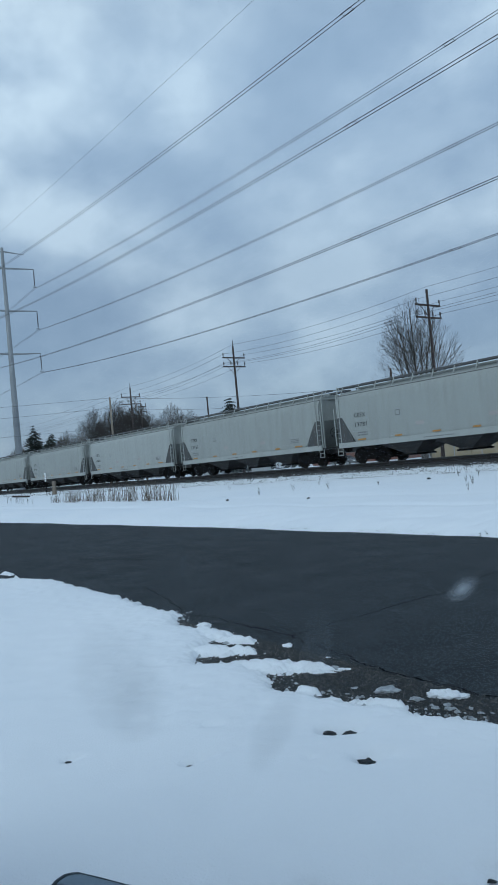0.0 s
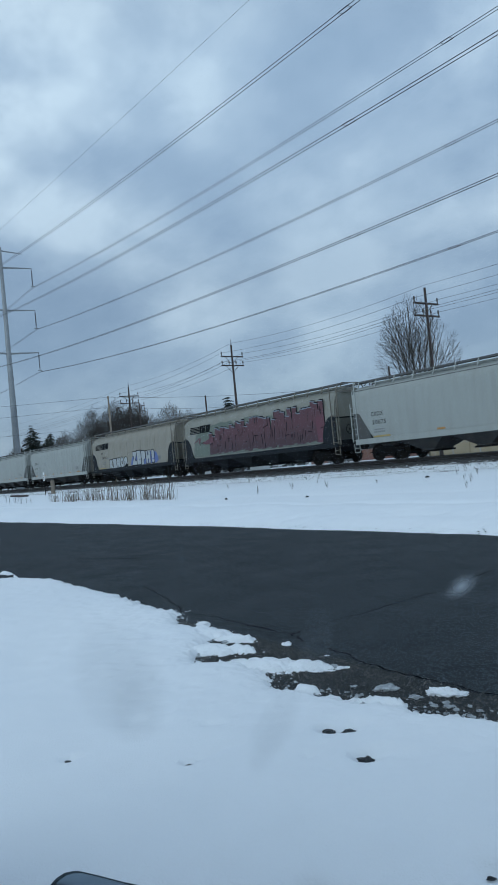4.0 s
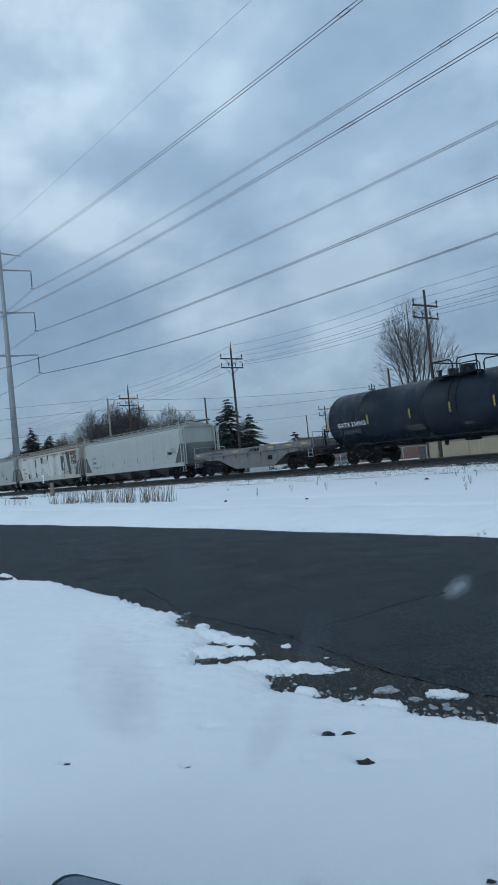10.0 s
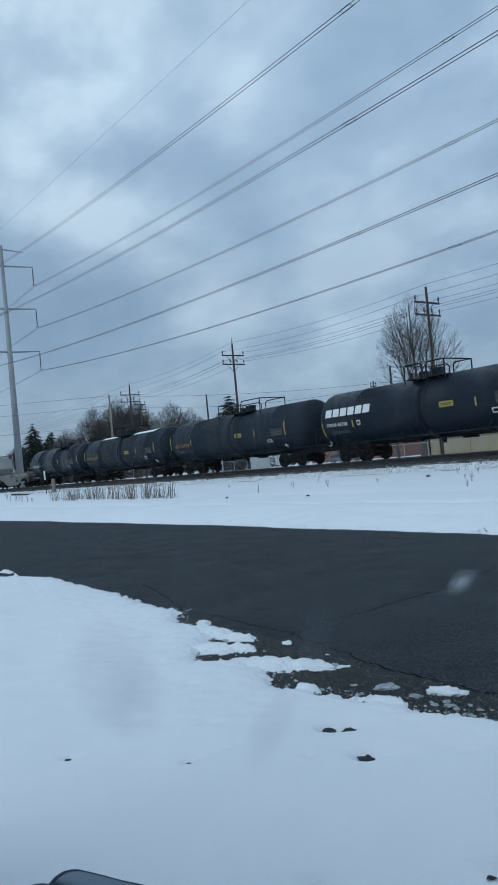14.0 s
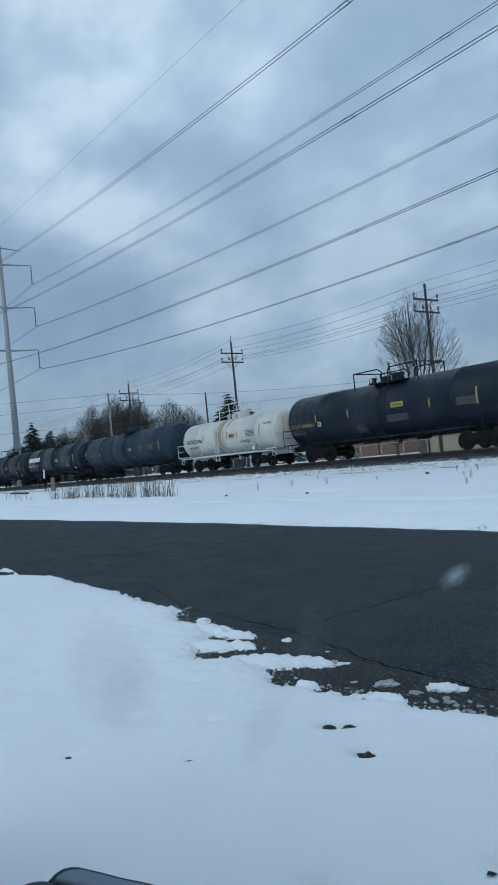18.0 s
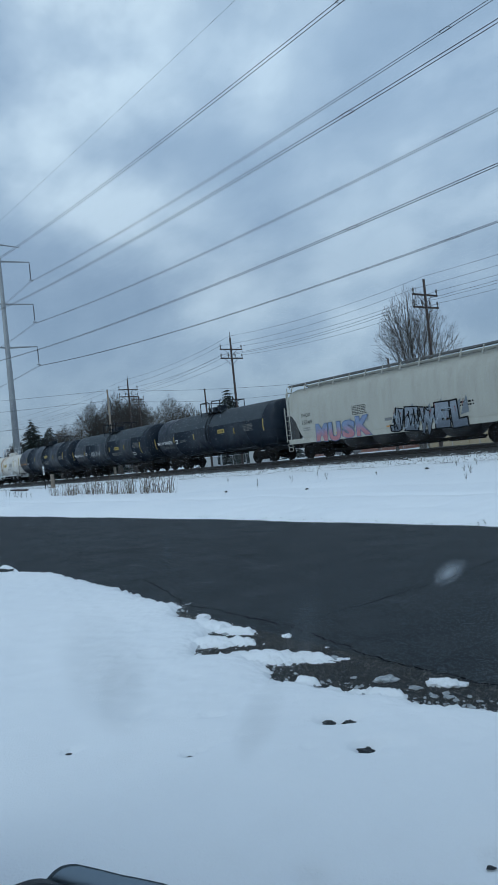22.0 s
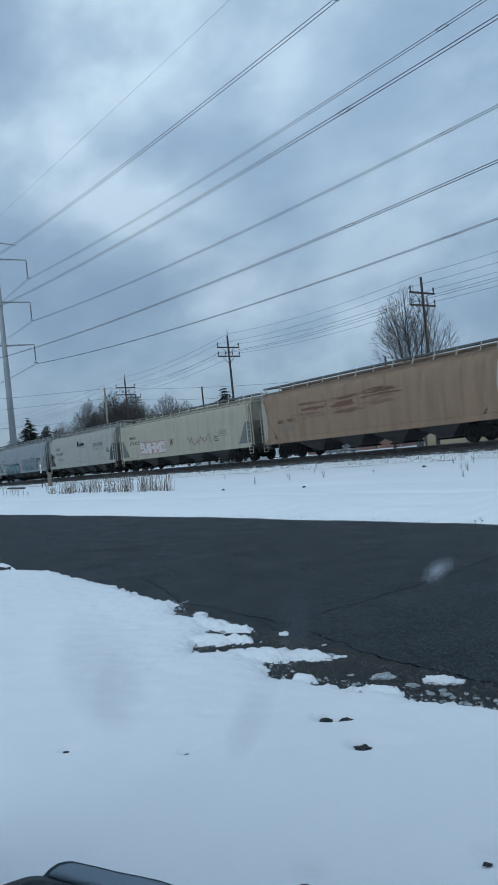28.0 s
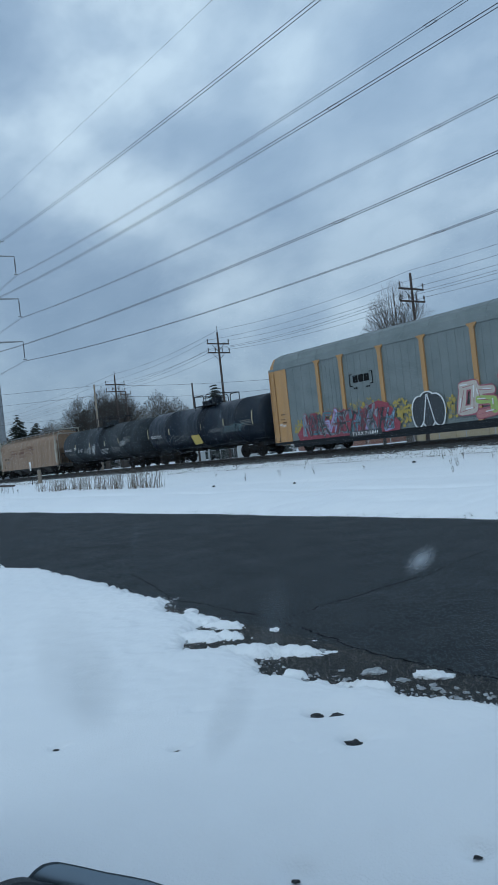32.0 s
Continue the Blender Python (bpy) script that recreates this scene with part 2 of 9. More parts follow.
def thing(name, label, category, group="", kind="", at=None):
    ob = new(name)
    ob.empty_display_size = 0.2
    if at is not None:
        ob.matrix_basis = at
    return tagged(ob, label, category, group, kind)


def part(name, bm, material, parent, label="", at=None, smooth=False):
    """Links a bmesh, or a mesh that is shared, as one part under a thing or a part."""
    me = mesh_of(name, bm, material) if isinstance(bm, bmesh.types.BMesh) else bm
    if smooth:
        me.polygons.foreach_set("use_smooth", [True] * len(me.polygons))
    ob = new(name, me)
    ob.parent = parent
    if at is not None:
        ob.matrix_basis = at
    return tagged(ob, label)


def whole(name, bm, material, label, category, group="", kind="", at=None, smooth=False):
    me = mesh_of(name, bm, material) if isinstance(bm, bmesh.types.BMesh) else bm
    if smooth:
        me.polygons.foreach_set("use_smooth", [True] * len(me.polygons))
    ob = new(name, me)
    if at is not None:
        ob.matrix_basis = at
    return tagged(ob, label, category, group, kind)


def box(bm, x0, x1, y0, y1, z0, z1):
    v = [bm.verts.new(c) for c in ((x0, y0, z0), (x1, y0, z0), (x1, y1, z0), (x0, y1, z0), (x0, y0, z1), (x1, y0, z1), (x1, y1, z1), (x0, y1, z1))]
    for f in ((0, 3, 2, 1), (4, 5, 6, 7), (0, 1, 5, 4), (1, 2, 6, 5), (2, 3, 7, 6), (3, 0, 4, 7)):
        bm.faces.new([v[i] for i in f])
    return bm


def boxes(*dims):
    bm = bmesh.new()
    for d in dims:
        box(bm, *d)
    return bm


def rounded(bm, size=0.02, segments=1):
    bmesh.ops.bevel(bm, geom=list(bm.edges), offset=size, segments=segments, affect="EDGES", profile=0.5)
    return bm


def tube(bm, a, b, ra, rb=None, n=6, caps=True):
    """A round bar from a to b."""
    a, b, rb = Vector(a), Vector(b), ra if rb is None else rb
    w = (b - a).normalized()
    u = w.cross(Vector((0, 0, 1)) if abs(w.z) < 0.9 else Vector((1, 0, 0))).normalized()
    v = w.cross(u)
    rings = [[bm.verts.new(c + (u * math.cos(k * math.tau / n) + v * math.sin(k * math.tau / n)) * r) for k in range(n)] for c, r in ((a, ra), (b, rb))]
    for k in range(n):
        bm.faces.new((rings[0][k], rings[0][(k + 1) % n], rings[1][(k + 1) % n], rings[1][k]))
    if caps:
        bm.faces.new(rings[0][::-1]), bm.faces.new(rings[1])
    return bm


def pipe(bm, points, r, n=6):
    for a, b in zip(points, points[1:]):
        tube(bm, a, b, r, n=n)
    return bm


def loft(bm, sections, closed=True, caps=True):
    """Skins rings of points, one ring after another."""
    rings = [[bm.verts.new(p) for p in s] for s in sections]
    k = len(rings[0])
    for a, b in zip(rings, rings[1:]):
        for i in range(k if closed else k - 1):
            bm.faces.new((a[i], a[(i + 1) % k], b[(i + 1) % k], b[i]))
    if caps:
        bm.faces.new(rings[0][::-1]), bm.faces.new(rings[-1])
    return bm


def lathe_x(bm, profile, n=32, cy=0.0, cz=0.0):
    """Turns (x, radius) pairs round an axis along x."""
    rings = [[(x, cy + r * math.cos(k * math.tau / n), cz + r * math.sin(k * math.tau / n)) for k in range(n)] for x, r in profile]
    return loft(bm, rings)


def slab(bm, outline, y, thick):
    """A flat plate in the x-z plane at y, facing -y."""
    a = [bm.verts.new((x, y, z)) for x, z in outline]
    b = [bm.verts.new((x, y + thick, z)) for x, z in outline]
    k = len(outline)
    bm.faces.new(a)
    bm.faces.new(b[::-1])
    for i in range(k):
        bm.faces.new((a[(i + 1) % k], a[i], b[i], b[(i + 1) % k]))
    return bm


MESHES = {}


def shared(key, material, build):
    """One mesh for all alike pieces."""
    if key not in MESHES:
        MESHES[key] = mesh_of(key, build(bmesh.new()), material)
    return MESHES[key]


def words(text, size):
    """A mesh of letters in the x-z plane, facing -y, from its lower left corner."""
    key = "lettering %s %.2f" % (text, size)
    if key not in MESHES:
        cu = bpy.data.curves.new("lettering", "FONT")
        cu.body, cu.size, cu.extrude, cu.resolution_u, cu.space_character = text, size * 1.3, 0.002, 2, 1.12
        cu.offset = 0.013 * size
        tmp = new("lettering", cu)
        me = bpy.data.meshes.new_from_object(tmp.evaluated_get(bpy.context.evaluated_depsgraph_get()))
        bpy.data.objects.remove(tmp)
        me.transform(Matrix.Rotation(math.pi / 2, 4, "X"))
        MESHES[key] = me
    return MESHES[key]


def lettering(text, size, material, parent, x, y, z, label=""):
    me = words(text, size).copy()
    me.materials.clear()
    me.materials.append(material)
    ob = new("lettering", me)
    ob.parent = parent
    ob.matrix_basis = pose(x, y, z)
    return tagged(ob, label)


def bars(parent, material, x, y, z, w, h, rows=3, seed=1, name="small_print", label=""):
    """Small print that cannot be read: short bars in rows."""
    rnd, bm = random.Random(seed), bmesh.new()
    step = h / rows
    for r in range(rows):
        cx = x
        while cx < x + w - 0.03:
            run = min(rnd.uniform(0.05, 0.16), x + w - cx)
            box(bm, cx, cx + run, y - 0.002, y + 0.003, z + r * step, z + r * step + step * 0.55)
            cx += run + rnd.uniform(0.03, 0.06)
    return part(name, bm, material, parent, label)


# ---- the ground ----
def steps(*runs):
    out = []
    for a, b, d in runs:
        k = max(1, round((b - a) / d))
        out += [a + (b - a) * i / k for i in range(k)]
    return np.array(out + [runs[-1][1]])


def field(x, y, scale, seed=0.0, octaves=4):
    """Smooth noise on arrays, from a few turned waves."""
    rnd, out, amp = random.Random(seed), np.zeros(np.broadcast(x, y).shape), 1.0
    for o in range(octaves):
        for _ in range(5):
            a, ph, f = rnd.uniform(0, math.tau), rnd.uniform(0, math.tau), rnd.uniform(0.7, 1.4) * (2.1 ** o) / scale
            out = out + amp * np.sin((x * math.cos(a) + y * math.sin(a)) * f * math.tau + ph + 1.3 * np.sin((y * math.cos(a) - x * math.sin(a)) * f * 2.7 + ph * 2))
        amp *= 0.5
    return out / 5.0


ROAD_NEAR, ROAD_FAR = 3.72, 10.12
RAIL_TOP_Z, TRACK_Y = 1.0, 29.75


def near_edge(x):
    main = np.interp(x, [-14, -12.3, -12.07, -11.15, -9.93, -8.79, -7.98, -7.42, -7.16, -6.96, -6.76, -6.5, -6.2, -5.9, -5.6, -5.4, -5.2, -5.05, -4.9, -4.8, -4.6, -4.25, -4.16, -3.93, -3.83, -3.74, -3.67, -3.57, -3.5, -3.39, -3.26, -3.19, -3.05, -2.9, -2.73, -2.6, -2.4, 0], [3.35, 3.5, 3.73, 4.03, 3.96, 3.96, 3.88, 3.81, 3.84, 3.88, 3.77, 3.57, 3.58, 3.58, 3.42, 3.2, 3.02, 2.93, 2.93, 3.08, 3.15, 3.07, 3.01, 2.91, 2.98, 3.04, 3.0, 2.99, 3.06, 3.08, 3.09, 3.18, 3.2, 3.21, 3.27, 3.35, 3.37, 3.5])
    return main + 0.02 * field(x, x * 0, 0.9, 3, 3)


def far_edge(x):
    return ROAD_FAR + 0.12 * field(x, x * 0, 6.0, 8, 4) - 0.0011 * np.clip(-x - 12, 0, 60) ** 2 * 1.6


HOLES = [(-3.085, 2.615, 0.095, 0.064), (-3.007, 2.70, 0.095, 0.060), (-2.67, 2.49, 0.10, 0.064), (-3.30, 1.82, 0.05, 0.034), (-3.856, 1.38, 0.05, 0.032), (-1.65, 2.085, 0.09, 0.045), (-2.035, 1.548, 0.10, 0.05)]
# shallow dents with nothing in them
DENTS = [(-2.85, 2.27, 0.05, 0.022), (-2.67, 2.25, 0.05, 0.018), (-3.65, 2.17, 0.07, 0.020), (-3.60, 2.22, 0.05, 0.014), (-4.4, 2.5, 0.10, 0.014), (-2.3, 2.9, 0.12, 0.012), (-5.2, 2.6, 0.14, 0.016), (-6.0, 3.1, 0.16, 0.018), (-4.1, 1.9, 0.12, 0.012), (-3.29, 1.90, 0.045, 0.020), (-3.285, 1.97, 0.045, 0.016), (-3.28, 2.04, 0.05, 0.012), (-3.27, 2.12, 0.05, 0.008), (-3.85, 1.44, 0.05, 0.014), (-3.03, 2.78, 0.10, 0.02), (-2.63, 2.60, 0.09, 0.02), (-2.52, 2.60, 0.08, 0.010)]
# tongues of snow that reach out over the gravel: centre, half length, half width, slant
TONGUES = [(-5.80, 3.56, 0.36, 0.14, 0.0), (-5.38, 3.58, 0.22, 0.07, 0.35), (-5.26, 3.24, 0.30, 0.16, 0.5), (-5.02, 3.41, 0.14, 0.05, 0.3), (-4.52, 3.24, 0.34, 0.17, 0.45), (-4.26, 3.42, 0.22, 0.09, 0.35), (-13.1, 3.86, 0.22, 0.06, 0.1), (-12.5, 3.82, 0.10, 0.03, 0.0), (-3.78, 3.06, 0.10, 0.05, 0.3), (-3.25, 3.20, 0.16, 0.05, 0.3)]


def ground_height(x, y):
    """Snow on both sides of the road, the bank along the track, and the flat land behind."""
    d = near_edge(x) - y
    for bx, by, rx, ry, slant in TONGUES:
        u, v = x - bx, y - by - slant * (x - bx)
        d = np.maximum(d, 0.14 * (1 - np.sqrt((u / rx) ** 2 + (v / ry) ** 2) + 0.30 * field(x, y, 0.4, 21, 3)))
    d = d + (0.034 + 0.05 * np.clip((-x - 6.3) / 1.5, 0, 1)) * field(x, y, 0.34, 23, 3) + 0.042 * field(x, y, 0.12, 24, 3) + 0.034 * field(x, y, 0.055, 25, 2)
    near = 0.075 * (1 - np.exp(-np.clip(d, 0, None) / 0.10)) + 0.018 * field(x, y, 1.6, 11, 3) * np.clip(d, 0, 1) + 0.004 * field(x, y, 0.55, 19, 2) * np.clip(d * 2, 0, 1) + 0.007 * field(x, y, 0.25, 12, 3) * np.clip(d * 4, 0, 1) * np.clip(1.6 - d, 0.25, 1) + 0.010 * field(x, y, 0.085, 13, 2) * np.clip(d * 8, 0, 1) * np.exp(-np.clip(d, 0, None) / 0.16)
    near = np.where(d > 0, near + 0.004, np.maximum(-0.06, 0.5 * d))
    for hx, hy, r, depth in HOLES + DENTS:
        q = ((x - hx) ** 2 + (y - hy) ** 2) / r ** 2
        near = near - depth * (0.6 * np.exp(-(q * 2.2) ** 2) + 0.4 * np.exp(-q * 0.9))
    e = y - far_edge(x)
    bank = 0.24 * (1 - np.exp(-np.clip(e + 0.05 * field(x, y, 0.5, 41, 3), 0, None) / 0.40)) + 0.10 * np.clip((e - 1.5) / 5, 0, 1) + 0.10 * np.exp(-((e - 1.7) / 0.8) ** 2)
    bank = bank + 0.04 * field(x, y, 4.5, 14, 4) * np.clip(e, 0, 1) + 0.028 * field(x * 0.6, y, 0.7, 15, 4) * np.clip(e * 3, 0, 1) * np.clip(2.2 - e, 0.35, 1)
    for line, deep in ((13.0, 0.09), (15.6, 0.05), (19.5, 0.03)):
        bank = bank - deep * np.exp(-((y - line - 0.25 * field(x, x * 0, 14, 31, 2)) / 0.22) ** 2)
    bank = np.where(e > 0, bank, np.maximum(-0.06, e))
    mid = 0.5 * (ROAD_NEAR + ROAD_FAR)
    z = np.where(y < mid, near, bank)
    # snow lies up the ballast shoulder, with an uneven upper edge
    rim = 27.62 + 0.10 * field(x, x * 0, 1.1, 51, 4)
    slope = np.interp(y, [26.0, 26.9, 27.45, 28.05], [0.0, 0.335, 0.535, 0.775])
    z = np.where(y > 26.0, np.where(y < rim, np.maximum(z * np.clip((26.9 - y) / 0.9, 0, 1), slope + 0.012 * field(x, y, 0.35, 52, 3)), 0.2), z)
    z = np.where(y > 32.0, 0.55 + 0.05 * field(x, y, 9, 17, 3), z)
    return z


def ground():
    xs = steps((-3000, -400, 200), (-400, -120, 14), (-120, -50, 1.2), (-50, -17, 0.3), (-17, -7.5, 0.035), (-7.5, -2.1, 0.021), (-2.1, -1.2, 0.025), (-1.2, 8, 0.3), (8, 60, 4), (60, 400, 30), (400, 3000, 200))
    ys = steps((-3000, -200, 200), (-200, -10, 12), (-10, 1.2, 0.4), (1.2, 2.9, 0.022), (2.9, 4.12, 0.017), (4.12, 9.0, 0.8), (9.0, 11.6, 0.09), (11.6, 14, 0.12), (14, 26, 0.3), (26, 28.1, 0.07), (28.1, 33, 0.3), (33, 80, 2), (80, 300, 14), (300, 3000, 200))
    gx, gy = np.meshgrid(xs, ys)
    v = np.stack([gx, gy, ground_height(gx, gy)], -1).reshape(-1, 3)
    a = (np.arange(len(ys) - 1)[:, None] * len(xs) + np.arange(len(xs) - 1)[None, :]).ravel()
    f = np.stack([a, a + 1, a + 1 + len(xs), a + len(xs)], 1)
    me = bpy.data.meshes.new("ground")
    me.from_pydata(v.tolist(), [], f.tolist())
    me.polygons.foreach_set("use_smooth", [True] * len(me.polygons))
    me.materials.append(SNOW)
    tagged(new("ground", me), "snow-covered flat ground with a ploughed roadside edge", "ground", kind="structure")


def road():
    bm = bmesh.new()
    xs = [-3000, -600, -200, -120] + [-100 + 4 * i for i in range(31)] + [60, 200, 600, 3000]
    rows = []
    for x in xs:
        far = ROAD_FAR + 0.35 - (0.0011 * min(60, max(0, -x - 12)) ** 2 * 1.6)
        rows.append([bm.verts.new((x, y, z)) for y, z in ((ROAD_NEAR - 0.02, -0.05), (ROAD_NEAR, 0.0), (0.5 * (ROAD_NEAR + far), 0.03), (far, 0.0), (far, -0.05))])
    for a, b in zip(rows, rows[1:]):
        for i in range(4):
            bm.faces.new((a[i], b[i], b[i + 1], a[i + 1]))
    whole("road", bm, ASPHALT, "wet dark asphalt road with thin cracks", "road", kind="structure")
    bm = bmesh.new()
    box(bm, -60, 20, 2.0, ROAD_NEAR - 0.004, -0.3, -0.002)
    whole("road_shoulder", bm, GRAVEL, "wet dark gravel shoulder along the road", "road shoulder", kind="structure")


def road_z(y):
    m = 0.5 * (ROAD_NEAR + ROAD_FAR + 0.35)
    return 0.03 * (1 - abs(y - m) / (m - ROAD_NEAR))


def cracks():
    """Thin sealed cracks, each a narrow ribbon lying on the asphalt."""
    lines = [((-7.0, 3.95), (-6.1, 3.99)), ((-6.1, 3.99), (-5.1, 4.0)), ((-5.1, 4.0), (-4.52, 3.86)), ((-4.52, 3.86), (-3.92, 3.745)), ((-3.92, 3.745), (-3.23, 3.735)), ((-3.23, 3.735), (-2.0, 3.77)), ((-5.1, 4.0), (-5.13, 4.6)), ((-5.13, 4.6), (-5.05, 5.96)), ((-5.05, 5.96), (-5.3, 7.6)), ((-9.4, 4.08), (-9.07, 4.56)), ((-9.07, 4.56), (-7.85, 4.25)), ((-7.85, 4.25), (-7.0, 3.95)), ((-9.05, 4.57), (-9.1, 5.4)), ((-9.2, 6.3), (-9.3, 7.0)), ((-14.3, 5.9), (-13.9, 6.3)), ((-13.5, 5.4), (-11.0, 6.2)), ((-7.8, 7.6), (-6.5, 8.6)), ((-14, 8.2), (-10.5, 8.7)), ((-9.0, 9.2), (-6.6, 9.35))]
    rnd = random.Random(4)
    for (ax, ay), (bx, by) in lines:
        bm, n = bmesh.new(), 26
        d = Vector((bx - ax, by - ay)).normalized()
        prev, off = None, 0.0
        for i in range(n + 1):
            off = (off * 0.8 + rnd.uniform(-0.018, 0.018)) * min(1, i, n - i)
            x, y = ax + (bx - ax) * i / n - d.y * off, ay + (by - ay) * i / n + d.x * off
            w = rnd.uniform(0.003, 0.010) if ay < 4.62 and ax > -8 else rnd.uniform(0.003, 0.008) if ax > -6 else rnd.uniform(0.003, 0.008)
            z = road_z(y) + 0.004
            pair = [bm.verts.new((x - d.y * w, y + d.x * w, z)), bm.verts.new((x + d.y * w, y - d.x * w, z))]
            if prev:
                bm.faces.new((prev[0], prev[1], pair[1], pair[0]))
            prev = pair
        bmesh.ops.recalc_face_normals(bm, faces=bm.faces)
        tagged(new("road_crack", mesh_of("road_crack", bm, CRACK)), "dark thin crack in the asphalt", "road crack", "cracks in the road", "structure")


def lump(rnd, r, flat=0.5, rough=1.0):
    """A small uneven clod."""
    bm = bmesh.new()
    bmesh.ops.create_icosphere(bm, subdivisions=4, radius=r)
    s = rnd.uniform(0, 50)
    for v in bm.verts:
        k = 1 + rough * (0.5 * noise.noise(v.co / r * 1.3 + Vector((s, s, 0))) + 0.3 * noise.noise(v.co / r * 3.4 + Vector((s, 0, s))) + 0.14 * noise.noise(v.co / r * 8 + Vector((0, s, s))))
        v.co = Vector((v.co.x * k * 1.3, v.co.y * k, max(v.co.z * k * flat, -r * 0.12)))
    return bm


def roadside_bits():
    rnd = random.Random(9)
    for x, y, depth, d in HOLES:
        z = float(ground_height(np.array(x), np.array(y)))
        r, flat, up = (0.011, 0.30, 0.008) if x > -2.1 else (0.030, 0.60, 0.026) if d > 0.04 else (0.014, 0.30, 0.010)
        whole("dead_leaf", lump(rnd, r, flat, 1.1), DARK_LEAF, "dark wet leaf sunk in the snow", "leaf", "leaves in the snow", at=pose(x, y, z + up, 0, 0, 36), smooth=True)
    for x, y, r in ((-3.09, 3.56, 0.05), (-3.02, 3.60, 0.055), (-2.96, 3.64, 0.035), (-3.43, 3.43, 0.05), (-3.37, 3.45, 0.03), (-3.15, 3.42, 0.03), (-2.88, 3.42, 0.025), (-2.82, 3.40, 0.018), (-6.20, 3.74, 0.05), (-6.12, 3.72, 0.03), (-4.88, 3.76, 0.04), (-4.53, 3.45, 0.018), (-4.06, 3.53, 0.045), (-4.0, 3.56, 0.03), (-3.96, 3.60, 0.018), (-4.12, 3.44, 0.03), (-2.96, 3.37, 0.022), (-2.94, 3.46, 0.02), (-4.32, 3.72, 0.012), (-2.7, 3.47, 0.016), (-3.62, 3.33, 0.018), (-5.0, 3.48, 0.02), (-5.42, 3.49, 0.03)):
        whole("snow_clod", lump(rnd, r, 0.6 if r > 0.045 and y > 3.55 else 0.32, 1.15), SNOW if y > 3.55 else SLUSH, "loose clod of snow on the wet road edge", "snow clod", "snow clods", at=pose(x, y, 0.004, 0, 0, rnd.uniform(0, 360)), smooth=True)
    bm = bmesh.new()
    for _ in range(1100):
        x = rnd.uniform(-7.2, -2.2)
        y, r = float(near_edge(np.array(x))) + abs(rnd.gauss(0.0, 0.10)), 0.0025 + 0.013 * rnd.random() ** 5
        low = [bm.verts.new((x + r * 1.4 * math.cos(a) * rnd.uniform(0.4, 1.3), y + r * math.sin(a) * rnd.uniform(0.4, 1.3), 0.001)) for a in (0, 0.8, 1.6, 2.4, 3.14, 3.9, 4.7, 5.5)]
        top = [bm.verts.new((v.co.x * 0.7 + x * 0.3, v.co.y * 0.7 + y * 0.3, r * rnd.uniform(0.5, 1.1))) for v in low]
        for i in range(8):
            bm.faces.new((low[i], low[(i + 1) % 8], top[(i + 1) % 8], top[i]))
        bm.faces.new(top)
    whole("snow_crumbs", bm, SLUSH, "crumbs of snow along the wet road edge", "snow crumbs", kind="stuff")
    bm = bmesh.new()
    for _ in range(17000):
        x, y, r = rnd.uniform(-7.0, -1.8), 2.9 + 0.86 * rnd.random() ** 0.8, 0.003 + 0.009 * rnd.random() ** 2.4
        vs = [bm.verts.new((x + r * math.cos(a) * rnd.uniform(0.6, 1.3), y + r * math.sin(a) * rnd.uniform(0.6, 1.3), -0.003)) for a in (0, 1.6, 3.1, 4.7)]
        tip = bm.verts.new((x + rnd.uniform(-0.3, 0.3) * r, y, r * 0.9))
        for i in range(4):
            bm.faces.new((vs[i], vs[(i + 1) % 4], tip))
    whole("gravel", bm, PEBBLE, "scattered wet gravel at the road edge", "gravel", kind="stuff")
    # stones that stand out of the worn asphalt
    bm = bmesh.new()
    for _ in range(26000):
        x, y = -2.0 - 8.5 * rnd.random() ** 1.2, 3.75 + 5.2 * rnd.random() ** 1.5
        r, z = 0.0028 + 0.0045 * rnd.random() ** 2, road_z(y)
        vs = [bm.verts.new((x + r * math.cos(a), y + r * math.sin(a), z)) for a in (0.3, 2.4, 4.5)]
        tip = bm.verts.new((x, y, z + r * rnd.uniform(0.5, 1.1)))
        for i in range(3):
            bm.faces.new((vs[i], vs[(i + 1) % 3], tip))
    whole("road_grit", bm, GRIT, "pale stone chips standing out of the worn asphalt", "road grit", kind="stuff")
    # dirt and crumbs that the plough left along the far edge
    dirt, crumbs = bmesh.new(), bmesh.new()
    for i in range(5200):
        x = -3 - 57 * rnd.random() ** 1.4
        y = float(far_edge(np.array(x))) + rnd.gauss(-0.02, 0.07)
        z = max(0.0, float(ground_height(np.array(x), np.array(y)))) if y > ROAD_FAR else 0.0
        r = 0.003 + 0.013 * rnd.random() ** 3
        bm = dirt if i % 3 else crumbs
        vs = [bm.verts.new((x + r * 2.2 * math.cos(a) * rnd.uniform(0.6, 1.2), y + r * math.sin(a), z + 0.001)) for a in (0, 1.25, 2.5, 3.8, 5.0)]
        tip = bm.verts.new((x, y, z + r * 0.8))
        for k in range(5):
            bm.faces.new((vs[k], vs[(k + 1) % 5], tip))
    whole("edge_dirt", dirt, GRAVEL, "dark dirt along the ploughed snow edge", "dirt", kind="stuff")
    whole("edge_crumbs", crumbs, SNOW, "crumbs of snow along the ploughed edge", "snow crumbs", kind="stuff")
    for x, y, r in ((-17.34, 14.75, 0.045), (-18.34, 21.85, 0.06), (-21.66, 14.54, 0.05)):
        whole("stone", lump(rnd, r, 0.8), DARK_LEAF, "dark stone lying in the snow", "stone", "stones in the snow", at=pose(x, y, float(ground_height(np.array(x), np.array(y))) + 0.02), smooth=True)


# ---- the railway ----
TIES_FROM, TIES_TO, TIE_STEP = -95.0, -12.0, 0.55


